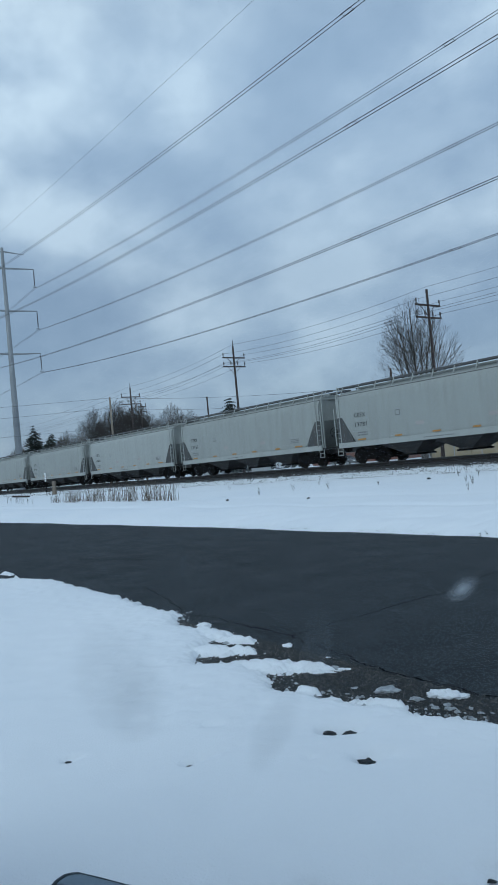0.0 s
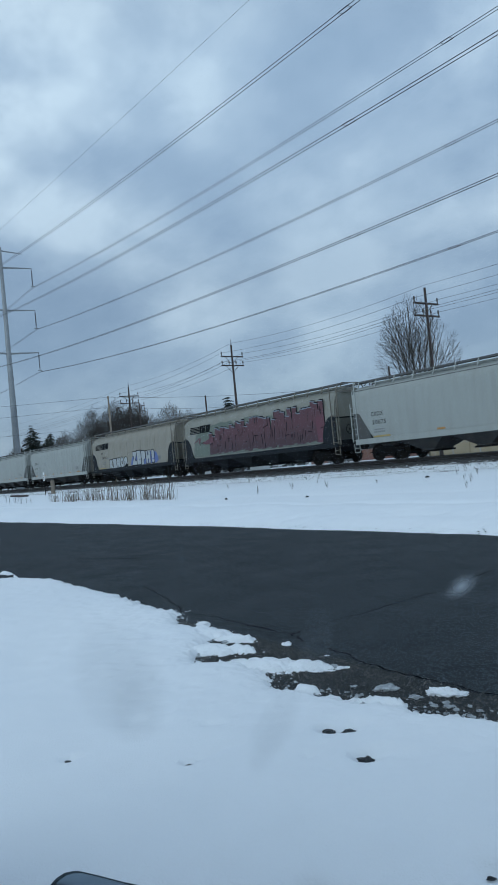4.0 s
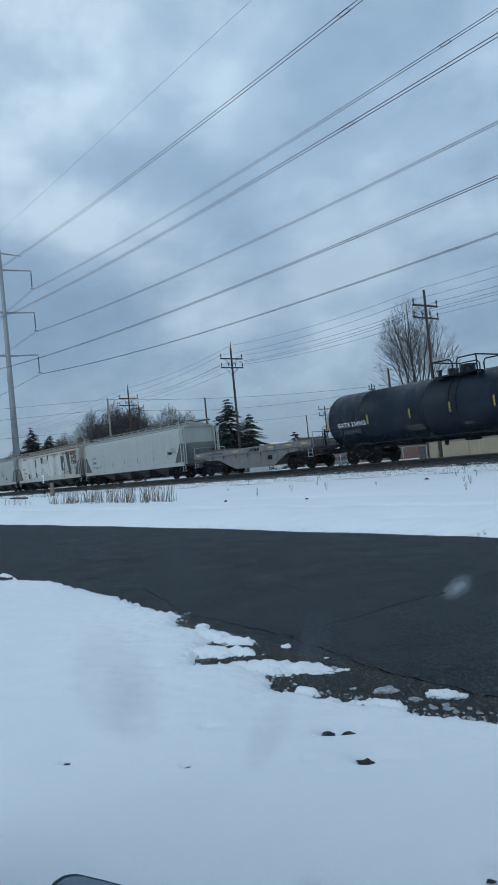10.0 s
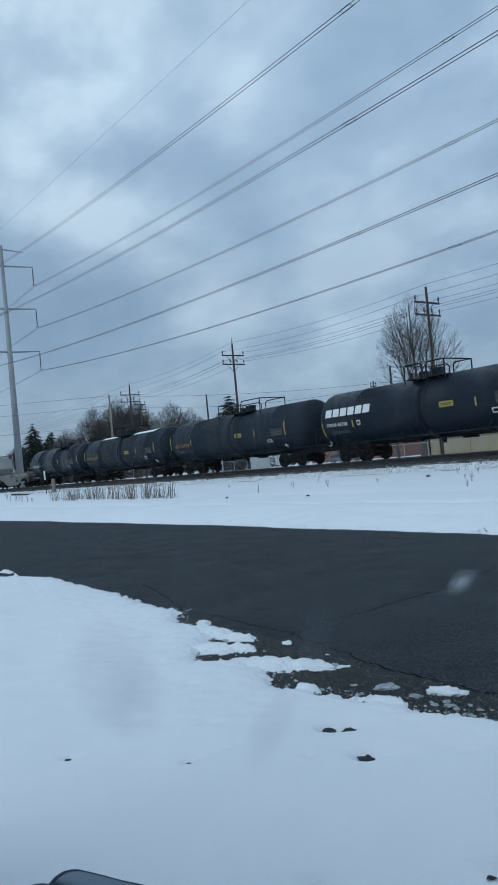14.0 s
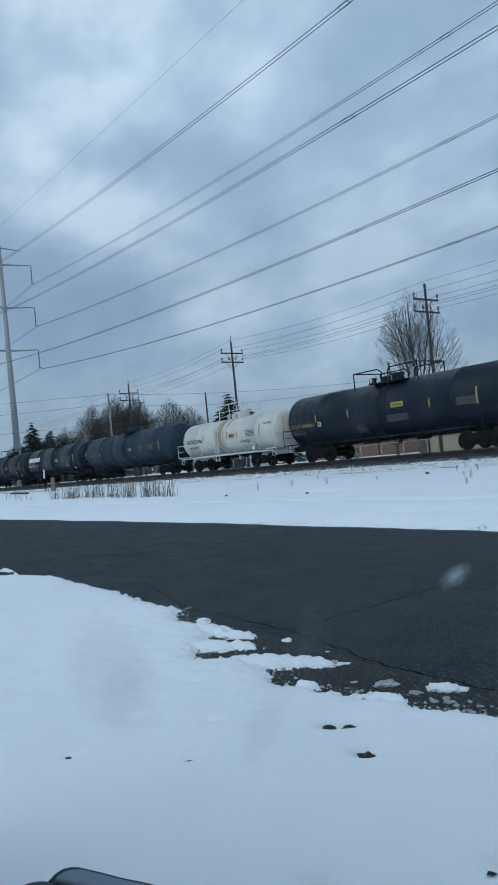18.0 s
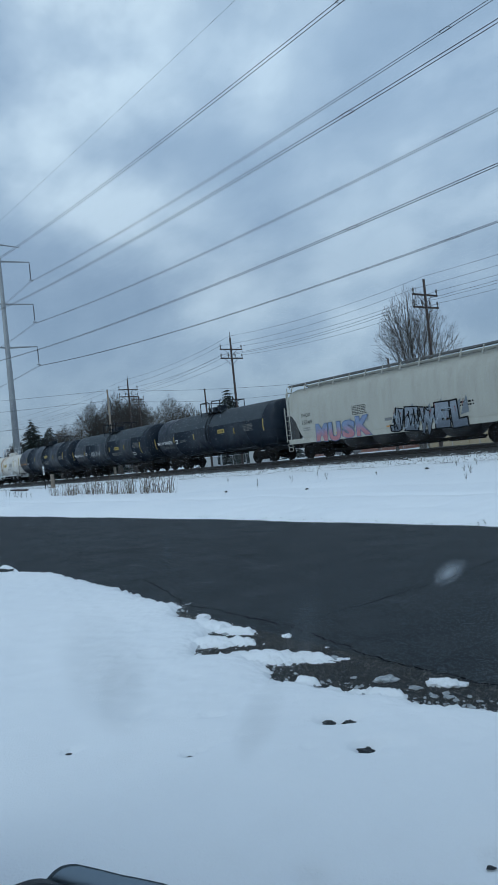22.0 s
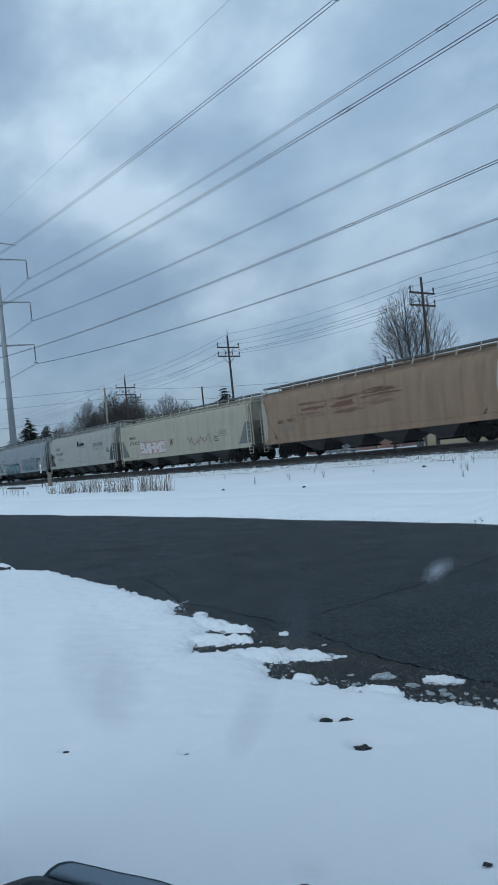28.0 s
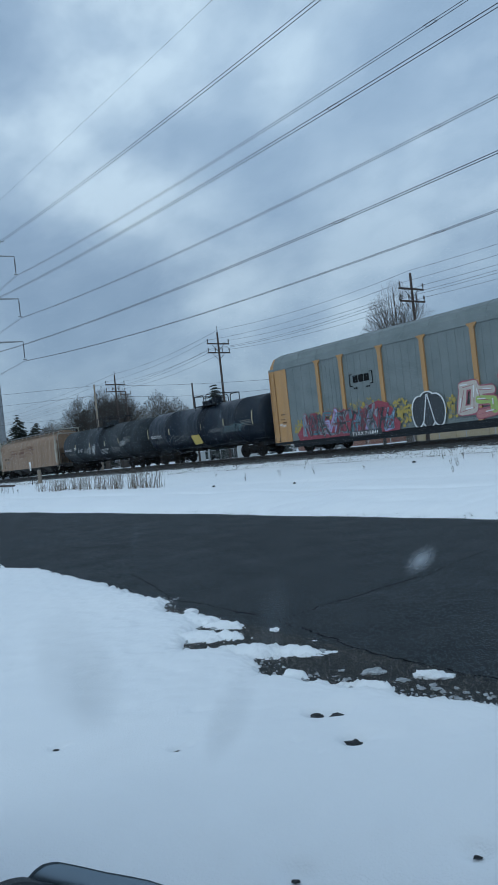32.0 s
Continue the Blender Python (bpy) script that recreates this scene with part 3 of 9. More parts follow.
def railway():
    # ballast bed
    bm = bmesh.new()
    xs = [-3000, -700] + [-640 + 20 * i for i in range(24)] + [-160 + 0.5 * i for i in range(300)] + [-10 + 10 * i for i in range(50)] + [3000]
    prof = ((26.9, 0.30), (27.45, 0.50), (28.05, 0.74), (28.35, 0.80), (29.75, 0.82), (31.15, 0.80), (31.45, 0.74), (32.7, 0.40))
    rnd, rows = random.Random(2), []
    for x in xs:
        rows.append([bm.verts.new((x, y + rnd.uniform(-0.04, 0.04), z + rnd.uniform(-0.02, 0.02))) for y, z in prof])
    for a, b in zip(rows, rows[1:]):
        for i in range(len(prof) - 1):
            bm.faces.new((a[i], b[i], b[i + 1], a[i + 1]))
    bed = whole("track_bed", bm, BALLAST, "dark stone ballast bank of the railway", "track bed", kind="structure", smooth=True)
    # snow lying between the stones of the shoulder
    bm = bmesh.new()
    for _ in range(1500):
        x = -14 - 82 * rnd.random() ** 1.3
        k = 0.55 + 0.3 * rnd.random()
        y = 26.95 + k * 1.0
        z = 0.30 + k * 0.42 + 0.005
        r = rnd.uniform(0.012, 0.04)
        vs = [bm.verts.new((x + r * 1.6 * math.cos(a) * rnd.uniform(0.6, 1.2), y + r * 0.8 * math.sin(a), z + r * 0.8 * math.sin(a) * 0.42 + 0.02)) for a in (0, 1.05, 2.1, 3.14, 4.2, 5.2)]
        bm.faces.new(vs)
    whole("shoulder_snow", bm, SNOW, "patches of snow caught between ballast stones", "snow patches", kind="stuff")
    bm = bmesh.new()
    spots = [(-12 - 84 * rnd.random() ** 1.4, 27.95 - 1.5 * rnd.random() ** 2.0) for _ in range(9000)]
    floor = ground_height(np.array([p[0] for p in spots]), np.array([p[1] for p in spots]))
    for (x, y), under in zip(spots, floor):
        z = max(float(under), float(np.interp(y, [26.9, 27.45, 28.05], [0.30, 0.50, 0.74]))) + 0.02
        r = 0.011 + 0.020 * rnd.random() ** 2
        s = [bm.verts.new((x + dx * r * rnd.uniform(0.7, 1.3), y + dy * r, z + dz * r)) for dx, dy, dz in ((1, -1, -1), (-1, -1, -1), (0, 1, -1), (0.2, -0.3, 1.2))]
        for f in ((0, 1, 3), (1, 2, 3), (2, 0, 3)):
            bm.faces.new([s[i] for i in f])
    bmesh.ops.recalc_face_normals(bm, faces=bm.faces)
    whole("ballast_stones", bm, PEBBLE, "loose grey ballast stones beside the track", "ballast stones", kind="stuff")
    # rails
    for y in (TRACK_Y - 0.7525, TRACK_Y + 0.7525):
        rail = thing("rail", "worn steel rail of the single track", "rail", "rails of the track", at=pose(0, y, RAIL_TOP_Z))
        sec = [(-0.07, -0.17), (0.07, -0.17), (0.07, -0.158), (0.012, -0.14), (0.012, -0.045), (0.036, -0.035), (0.036, -0.004), (-0.036, -0.004), (-0.036, -0.035), (-0.012, -0.045), (-0.012, -0.14), (-0.07, -0.158)]
        part("rail_web", loft(bmesh.new(), [[(x, a, b) for a, b in sec] for x in (-900, 700)]), RAIL, rail)
        part("rail_head", boxes((-900, 700, -0.034, 0.034, -0.004, 0.0)), RAIL_TOP, rail, "bright worn running surface")
    # far ties as one piece, near ties one by one
    bm = bmesh.new()
    x = -300.0
    while x < 60:
        if not TIES_FROM <= x <= TIES_TO:
            box(bm, x - 0.115, x + 0.115, TRACK_Y - 1.3, TRACK_Y + 1.3, 0.66, 0.83)
        x += TIE_STEP
    part("railway_ties", bm, TIE, bed).update_tag()
    bpy.data.objects["railway_ties"]["kind"] = "stuff"
    tie = rounded(boxes((-0.115, 0.115, -1.3, 1.3, -0.17, 0.0)), 0.012)
    tie = mesh_of("tie", tie, TIE)
    x, rnd = TIES_FROM, random.Random(6)
    while x <= TIES_TO:
        part("tie", tie, TIE, bed, at=pose(x, TRACK_Y + rnd.uniform(-0.04, 0.04), 0.83, 0, 0, rnd.uniform(-1, 1)))
        x += TIE_STEP


def cloud_layer():
    """The cloud cover: a wide shallow vault that drifts with the wind."""
    n, k = 64, 14
    bm = bmesh.new()
    top = bm.verts.new((0, 0, 330))
    rings = []
    for i in range(1, k + 1):
        r = 4200 * (i / k) ** 1.6
        rings.append([bm.verts.new((r * math.cos(a * math.tau / n), r * math.sin(a * math.tau / n), 330 - 345 * (r / 4200) ** 2)) for a in range(n)])
    for a in range(n):
        bm.faces.new((top, rings[0][a], rings[0][(a + 1) % n]))
    for p, q in zip(rings, rings[1:]):
        for a in range(n):
            bm.faces.new((p[a], q[a], q[(a + 1) % n], p[(a + 1) % n]))
    return whole("backdrop_clouds", bm, CLOUD, "grey overcast cloud cover with brighter gaps", "sky", kind="structure", smooth=True)


ground()
road()
cracks()
roadside_bits()
railway()
CLOUDS = cloud_layer()

# ---- the train ----
SPEED, SLOWING, SCALE = 12.659, -0.2873, 1.03


def travelled(t):
    """Metres that the train has gone towards -x since the start."""
    f = lambda s: SPEED * (s - 16) + SLOWING * (s - 16) ** 2 / 100
    return (f(t) - f(0)) * SCALE


# dark tone that stands for the shade along the eave
P_EAVE = car_paint("shaded roof edge paint", (0.14, 0.145, 0.14), amount=0.3, rough=0.7)
P_SEAM = car_paint("grimy weld seam", (0.15, 0.138, 0.112), amount=0.3, rough=0.7)
P_PLATE = car_paint("dark grey end plate", (0.055, 0.06, 0.062), amount=0.4, rough=0.7)
P_WALK = car_paint("dull dark steel walk", (0.09, 0.095, 0.10), amount=0.4, rough=0.7)
WHEEL_R, SIDE = 0.457, 1.56
MOVING, WHEELSETS = [], []


def wheelset(bm):
    for s in (-1, 1):
        y = s * 0.72
        prof = [(y - s * 0.02, WHEEL_R + 0.025), (y + s * 0.008, WHEEL_R + 0.022), (y + s * 0.02, WHEEL_R), (y + s * 0.115, WHEEL_R - 0.006), (y + s * 0.115, WHEEL_R - 0.06), (y + s * 0.06, WHEEL_R - 0.09), (y + s * 0.05, 0.17), (y + s * 0.13, 0.14), (y + s * 0.13, 0.09)]
        rings = [[(r * math.cos(k * math.tau / 24), p, r * math.sin(k * math.tau / 24)) for k in range(24)] for p, r in prof]
        loft(bm, rings)
        # balance holes and chalk marks let the turning be seen
        for k in range(3):
            a = k * math.tau / 3
            box(bm, 0.29 * math.cos(a) - 0.03, 0.29 * math.cos(a) + 0.03, y + s * 0.055, y + s * 0.075, 0.29 * math.sin(a) - 0.03, 0.29 * math.sin(a) + 0.03)
    tube(bm, (0, -1.05, 0), (0, 1.05, 0), 0.085, n=10)
    bmesh.ops.recalc_face_normals(bm, faces=bm.faces)
    return bm


def sideframe(bm):
    for s in (-1, 1):
        y0, y1 = s * 0.95 - 0.07, s * 0.95 + 0.07
        top = [(-1.12, 0.40), (-1.12, 0.60), (-0.62, 0.66), (-0.38, 0.80), (0.38, 0.80), (0.62, 0.66), (1.12, 0.60), (1.12, 0.40), (0.66, 0.44), (0.40, 0.22), (-0.40, 0.22), (-0.66, 0.44)]
        slab(bm, top, y0, y1 - y0)
        for x in (-0.89, 0.89):
            tube(bm, (x, s * 1.0, 0.457), (x, s * 1.11, 0.457), 0.12, n=10)
        for x in (-0.16, 0.0, 0.16):
            tube(bm, (x, s * 1.04, 0.28), (x, s * 1.04, 0.52), 0.06, n=8)
    box(bm, -0.2, 0.2, -1.0, 1.0, 0.50, 0.72)
    box(bm, -0.9, 0.9, -0.5, -0.42, 0.28, 0.36)
    bmesh.ops.recalc_face_normals(bm, faces=bm.faces)
    return bm


def coupler(bm):
    box(bm, -0.55, 0.02, -0.10, 0.10, 0.80, 1.0)
    slab(bm, [(0.0, 0.72), (0.22, 0.74), (0.24, 1.04), (0.0, 1.06)], -0.16, 0.30)
    pipe(bm, [(-0.2, -0.3, 0.72), (0.05, -0.32, 0.45), (0.25, -0.3, 0.5)], 0.025, 5)
    return bm


def ladder_mesh(bm, height=1.9, tall=3.35):
    for x in (-0.21, 0.21):
        box(bm, x - 0.022, x + 0.022, -0.03, 0.02, 0, tall if x < 0 else height + 0.25)
    for i in range(int(height / 0.3) + 1):
        tube(bm, (-0.21, -0.01, 0.12 + i * 0.3), (0.21, -0.01, 0.12 + i * 0.3), 0.016, n=5)
    return bm


def stirrup(bm):
    pipe(bm, [(-0.2, 0, 0), (-0.2, 0, -0.48), (0.2, 0, -0.48), (0.2, 0, 0)], 0.02, 5)
    return pipe(bm, [(-0.2, 0, -0.24), (0.2, 0, -0.24)], 0.018, 5)


def brake_wheel(bm):
    n = 14
    ring = [(0, 0.28 * math.cos(k * math.tau / n), 0.28 * math.sin(k * math.tau / n)) for k in range(n)]
    pipe(bm, ring + ring[:1], 0.018, 5)
    for k in range(0, n, 3):
        tube(bm, (0, 0, 0), ring[k], 0.012, n=4)
    return bm


def running_gear(car, length, inset):
    """Two trucks with their wheelsets, and a coupler at each end."""
    frame_mesh, wheel_mesh, hook = shared("truck_frame", IRON, sideframe), shared("wheelset", WHEEL, wheelset), shared("coupler", IRON, coupler)
    for s in (-1, 1):
        tr = part("truck", frame_mesh, IRON, car, "black cast truck with coil springs", at=pose(s * (length / 2 - inset), 0, 0))
        for x in (-0.89, 0.89):
            w = part("wheelset", wheel_mesh, WHEEL, tr, at=pose(x, 0, WHEEL_R))
            WHEELSETS.append((w, car, x))
        part("coupler", hook, IRON, car, at=pose(s * (length / 2 - 0.24), 0, 0, 0, 0, 0 if s > 0 else 180))


def car_of(name, label, category, start, end):
    """A car between two coupling places along the train, both as they lie at the start."""
    a, b = start * SCALE, end * SCALE
    car = thing(name, label, category, "cars of the freight train", at=pose((a + b) / 2, TRACK_Y, RAIL_TOP_Z))
    MOVING.append(car)
    return car, b - a


# spray-painted lettering, as plates of paint a few millimetres thick
GLYPHS = [[(0, 0, 0.1, 1), (0, 1, 0.9, 1), (0.1, 0.5, 0.7, 0.5), (0, 0, 0.9, 0)], [(0, 0, 0.45, 1), (0.45, 1, 0.9, 0), (0.2, 0.4, 0.7, 0.4)], [(0.05, 0, 0.05, 1), (0.05, 0.45, 0.85, 1), (0.3, 0.55, 0.9, 0)], [(0.1, 0.1, 0.1, 0.9), (0.1, 0.95, 0.8, 0.95), (0.85, 0.9, 0.85, 0.1), (0.8, 0.05, 0.1, 0.05)], [(0, 0, 0.1, 1), (0.1, 1, 0.45, 0.3), (0.45, 0.3, 0.8, 1), (0.8, 1, 0.9, 0)], [(0.85, 0.9, 0.1, 0.95), (0.1, 0.95, 0.1, 0.55), (0.1, 0.5, 0.85, 0.5), (0.85, 0.45, 0.85, 0.05), (0.85, 0.05, 0.05, 0.0)], [(0.05, 0, 0.05, 1), (0.05, 0.5, 0.85, 0.5), (0.85, 0, 0.85, 1)], [(0, 1, 0.9, 1), (0.9, 1, 0.05, 0), (0.05, 0, 0.95, 0)], [(0.1, 0, 0.1, 1), (0.1, 1, 0.8, 0.85), (0.8, 0.85, 0.75, 0.5), (0.75, 0.5, 0.1, 0.45), (0.3, 0.45, 0.9, 0)]]


def stroke(bm, x0, z0, x1, z1, r, y, rnd, round_ends=4):
    d = Vector((x1 - x0, z1 - z0))
    a0 = math.atan2(d.y, d.x)
    pts = []
    for cx, cz, base in ((x1, z1, a0 - math.pi / 2), (x0, z0, a0 + math.pi / 2)):
        for k in range(round_ends + 1):
            a = base + math.pi * k / round_ends
            q = r * rnd.uniform(0.9, 1.15)
            pts.append((cx + q * math.cos(a), cz + q * math.sin(a)))
    slab(bm, pts, y - rnd.uniform(0, 0.0015), 0.001)


def graffiti(car, x0, x1, z0, z1, fills, outline, letters, seed, thick=0.24, lean=0.1, shine=None, back=None, y=-SIDE, label="", rim=0.055, wide=0.92):
    """A row of fat sprayed letter shapes with an outline; no word is meant."""
    rnd = random.Random(seed)
    fills = fills if isinstance(fills, (list, tuple)) else [fills]
    w = (x1 - x0) / letters
    bo, bh, bi = bmesh.new(), bmesh.new(), bmesh.new()
    bf = [bmesh.new() for f in fills]
    last = -1
    for i in range(letters):
        j = rnd.randrange(len(GLYPHS))
        j = j if j != last else (j + 4) % len(GLYPHS)
        last = j
        h, zb = (z1 - z0) * rnd.uniform(0.82, 1.0), z0 + (z1 - z0) * rnd.uniform(0, 0.12)
        r = thick * w * rnd.uniform(0.85, 1.15) * 0.62
        tilt = rnd.uniform(-lean, lean)
        for q, (a, b, c, d) in enumerate(GLYPHS[j]):
            p = [x0 + (i + 0.06 + wide * a) * w + tilt * h * b, zb + r + (h - 2 * r) * b, x0 + (i + 0.06 + wide * c) * w + tilt * h * d, zb + r + (h - 2 * r) * d]
            p = [v + rnd.uniform(-0.05, 0.05) * w for v in p]
            stroke(bo, *p, r + rim, y - 0.006, rnd)
            stroke(bf[(i + q // 2) % len(fills)], *p, r, y - 0.010, rnd)
            stroke(bi, *[v + rnd.uniform(-0.35, 0.35) * r for v in p], 0.014, y - 0.0125, rnd, 2)
            if shine:
                stroke(bh, p[0] - r * 0.35, p[1] + r * 0.3, (p[0] + p[2]) / 2 - r * 0.3, (p[1] + p[3]) / 2 + r * 0.3, r * 0.16, y - 0.014, rnd)
    if back:
        bb = bmesh.new()
        n = 30
        cx, cz, rx, rz = (x0 + x1) / 2, (z0 + z1) / 2, (x1 - x0) / 2 + 0.25, (z1 - z0) / 2 + 0.18
        slab(bb, [(cx + rx * max(-1, min(1, 1.25 * math.cos(-k * math.tau / n))) * rnd.uniform(0.94, 1.06), max(1.16, cz + rz * max(-1, min(1, 1.2 * math.sin(-k * math.tau / n))) * rnd.uniform(0.85, 1.1))) for k in range(n)][::-1], y - 0.004, 0.002)
        part("graffiti_background", bb, back, car)
    part("graffiti_outline", bo, outline, car)
    part("graffiti_lines", bi, outline, car)
    for k, f in enumerate(fills):
        part("graffiti_fill", bf[k], f, car, label if k == 0 else "")
    if shine:
        part("graffiti_highlight", bh, shine, car)
    else:
        bh.free()


def sprayed(name, low, high, z0, z1):
    """Sprayed paint that fades from one colour into another up the side."""
    m, n, l, p = nodes_of(name)
    tc, sep, rng = n.new("ShaderNodeTexCoord"), n.new("ShaderNodeSeparateXYZ"), n.new("ShaderNodeMapRange")
    l.new(tc.outputs["Object"], sep.inputs[0]), l.new(sep.outputs["Z"], rng.inputs["Value"])
    rng.inputs["From Min"].default_value, rng.inputs["From Max"].default_value = z0, z1
    fade = mixed(n, l, 0.35, rng.outputs["Result"], noise_tex(n, l, 2.4, 5))
    c = mixed(n, l, ramp(n, l, fade, [(0.28, 0.0), (0.66, 1.0)]), low, high)
    c = mixed(n, l, ramp(n, l, noise_tex(n, l, 9, 5), [(0.4, 0.0), (0.8, 0.45)]), c, tuple(0.5 * q + 0.06 for q in low))
    l.new(c, p.inputs["Base Color"])
    p.inputs["Roughness"].default_value = 0.6
    return m


def fat_letter(ch, fat):
    """The outline of one fattened letter as a flat mesh in a unit box, facing -y."""
    key = "fat letter %s %.3f" % (ch, fat)
    if key not in MESHES:
        cu = bpy.data.curves.new("lettering", "FONT")
        cu.body, cu.size, cu.extrude, cu.resolution_u, cu.offset = ch, 1.0, 0.0008, 3, fat
        tmp = new("lettering", cu)
        me = bpy.data.meshes.new_from_object(tmp.evaluated_get(bpy.context.evaluated_depsgraph_get()))
        bpy.data.objects.remove(tmp)
        me.transform(Matrix.Rotation(math.pi / 2, 4, "X"))
        MESHES[key] = me
    return MESHES[key]


def piece(car, text, x0, x1, z0, z1, fill, outline, seed, fat=0.075, rim=0.06, lean=0.06, rise=0.06, y=-SIDE, shine=None, label=""):
    """Sprayed fat letters with a dark outline, each a little tilted and uneven."""
    rnd, w = random.Random(seed), (x1 - x0) / len(text)
    for name, off, lift, material in (("graffiti_outline", fat + rim, 0.006, outline), ("graffiti_fill", fat, 0.010, fill)):
        rnd.seed(seed)
        bm = bmesh.new()
        for i, ch in enumerate(text):
            base = fat_letter(ch, 0.0)
            xs, zs = [v.co.x for v in base.vertices], [v.co.z for v in base.vertices]
            cx, cz, bw, bh = (max(xs) + min(xs)) / 2, (max(zs) + min(zs)) / 2, max(0.3, max(xs) - min(xs)), max(zs) - min(zs)
            sx, sz = w * 0.86 / (bw + 2 * fat), (z1 - z0) * rnd.uniform(0.86, 1.0) / (bh + 2 * fat)
            at = pose(x0 + (i + 0.5) * w, y - lift - 0.0008 * (i % 2), (z0 + z1) / 2 + rise * rnd.uniform(-1, 1), 0, math.degrees(rnd.uniform(-lean, lean))) @ Matrix.Diagonal((sx, 1, sz, 1)) @ pose(-cx, 0, -cz)
            me = fat_letter(ch, off).copy()
            me.transform(at)
            bm.from_mesh(me)
            bpy.data.meshes.remove(me)
        part(name, bm, material, car, label if name == "graffiti_fill" else "")
    if shine:
        bm = bmesh.new()
        for i in range(len(text) * 2):
            px, pz = x0 + (i + rnd.uniform(0.2, 0.8)) * w / 2, z0 + (z1 - z0) * rnd.uniform(0.35, 0.85)
            stroke(bm, px, pz, px + rnd.uniform(-0.05, 0.12), pz + rnd.uniform(0.1, 0.3), rnd.uniform(0.012, 0.03), y - 0.013, rnd, 3)
        part("graffiti_highlight", bm, shine, car)


def thicket(car, L, x0, x1, z0, tops, fill, dark, pale, seed, count=34):
    """A tall sprayed mass of crowded upright strokes with dark slits and a spiky top."""
    rnd = random.Random(seed)
    back, front, slits, edge = bmesh.new(), bmesh.new(), bmesh.new(), bmesh.new()
    for k in range(count):
        a = x0 + (x1 - x0) * k / count - L / 2
        b = a + (x1 - x0) / count
        top = float(np.interp((k + 0.5) / count, [0, 0.15, 0.5, 1.0], tops)) + rnd.choice((-0.32, -0.12, 0.0, 0.10, 0.16))
        low, lean = z0 + rnd.uniform(0, 0.16), rnd.uniform(-0.10, 0.16)
        shape = [(a - 0.05, low), (b + 0.06, low + rnd.uniform(0, 0.08)), (b + 0.05 + lean, top - rnd.uniform(0, 0.12)), (a + 0.03 + lean, top)]
        lift = 0.0006 * (k % 4)
        slab(front, shape, -SIDE - 0.009 - lift, 0.001)
        slab(back, [(px + 0.09, pz + 0.07) for px, pz in shape], -SIDE - 0.005 - lift * 0.5, 0.001)
        slab(edge, [(a + lean + 0.0, top - 0.03), (b + lean + 0.05, top - 0.1), (b + lean + 0.07, top - 0.04), (a + lean + 0.02, top + 0.03)], -SIDE - 0.0125, 0.001)
        for _ in range(2):
            z = low + rnd.random() * (top - low) * 0.8
            h, px = rnd.uniform(0.15, 0.75), a + rnd.random() * (b - a)
            stroke(slits, px, z, px + lean * h / 2 + rnd.uniform(-0.05, 0.05), min(top, z + h), rnd.uniform(0.012, 0.035), -SIDE - 0.0125, rnd, 2)
        if k % 3 == 0:
            z = low + rnd.uniform(0.3, 0.8) * (top - low)
            stroke(slits, a, z, a + rnd.uniform(0.2, 0.5), z + rnd.uniform(-0.05, 0.15), 0.022, -SIDE - 0.0125, rnd, 2)
    for b in (back, front, slits, edge):
        bmesh.ops.recalc_face_normals(b, faces=b.faces)
    part("graffiti_shade", back, dark, car)
    part("graffiti_fill", front, fill, car, "crowded dark red sprayed strokes")
    part("graffiti_lines", slits, dark, car)
    part("graffiti_outline", edge, pale, car)


def text_at(car, L, text, x0, x1, z, material, cap=0.24, y=-SIDE - 0.004):
    """Lettering fitted between two places along the car, both from its leading end; one part a word. Returns the parts and their places."""
    made = [lettering(w, 1.0, material, car, 0, 0, 0) for w in text.split(" ")]
    spans_x = [(min(v.co.x for v in ob.data.vertices), max(v.co.x for v in ob.data.vertices)) for ob in made]
    space = 0.42
    k = (x1 - x0) / (sum(b - a for a, b in spans_x) + space * (len(made) - 1))
    out, at = [], x0
    for ob, (a, b) in zip(made, spans_x):
        zs = [v.co.z for v in ob.data.vertices]
        q = cap / (max(zs) - min(zs))
        ob.data.transform(Matrix.Diagonal((k, 0.2, q, 1)) @ pose(-a, 0, -min(zs)))
        ob.matrix_basis = pose(at - L / 2, y, z)
        out.append((ob, at))
        at += (b - a + space) * k
    return out


def plate_at(name, car, L, outline, material, lift=0.006, label=""):
    """A flat painted shape on a hopper's side, its corners from the leading end."""
    bm = slab(bmesh.new(), [(px - L / 2, min(pz, 3.80)) for px, pz in outline], -SIDE - lift, 0.002)
    bmesh.ops.recalc_face_normals(bm, faces=bm.faces)
    return part(name, bm, material, car, label)


def scribble(car, x, z, w, h, material, seed, y=-SIDE, r=0.02, n=9, at=None):
    rnd, bm = random.Random(seed), bmesh.new()
    px, pz = 0, rnd.uniform(0, h)
    for k in range(n):
        qx, qz = min(w, max(0, px + rnd.uniform(-0.3, 1.0) * w / n * 1.9)), rnd.uniform(0, h)
        stroke(bm, px, pz, qx, qz, r, 0, rnd, 2)
        px, pz = qx, qz
    part("scribble", bm, material, car, at=at if at is not None else pose(x, y - 0.006, z))


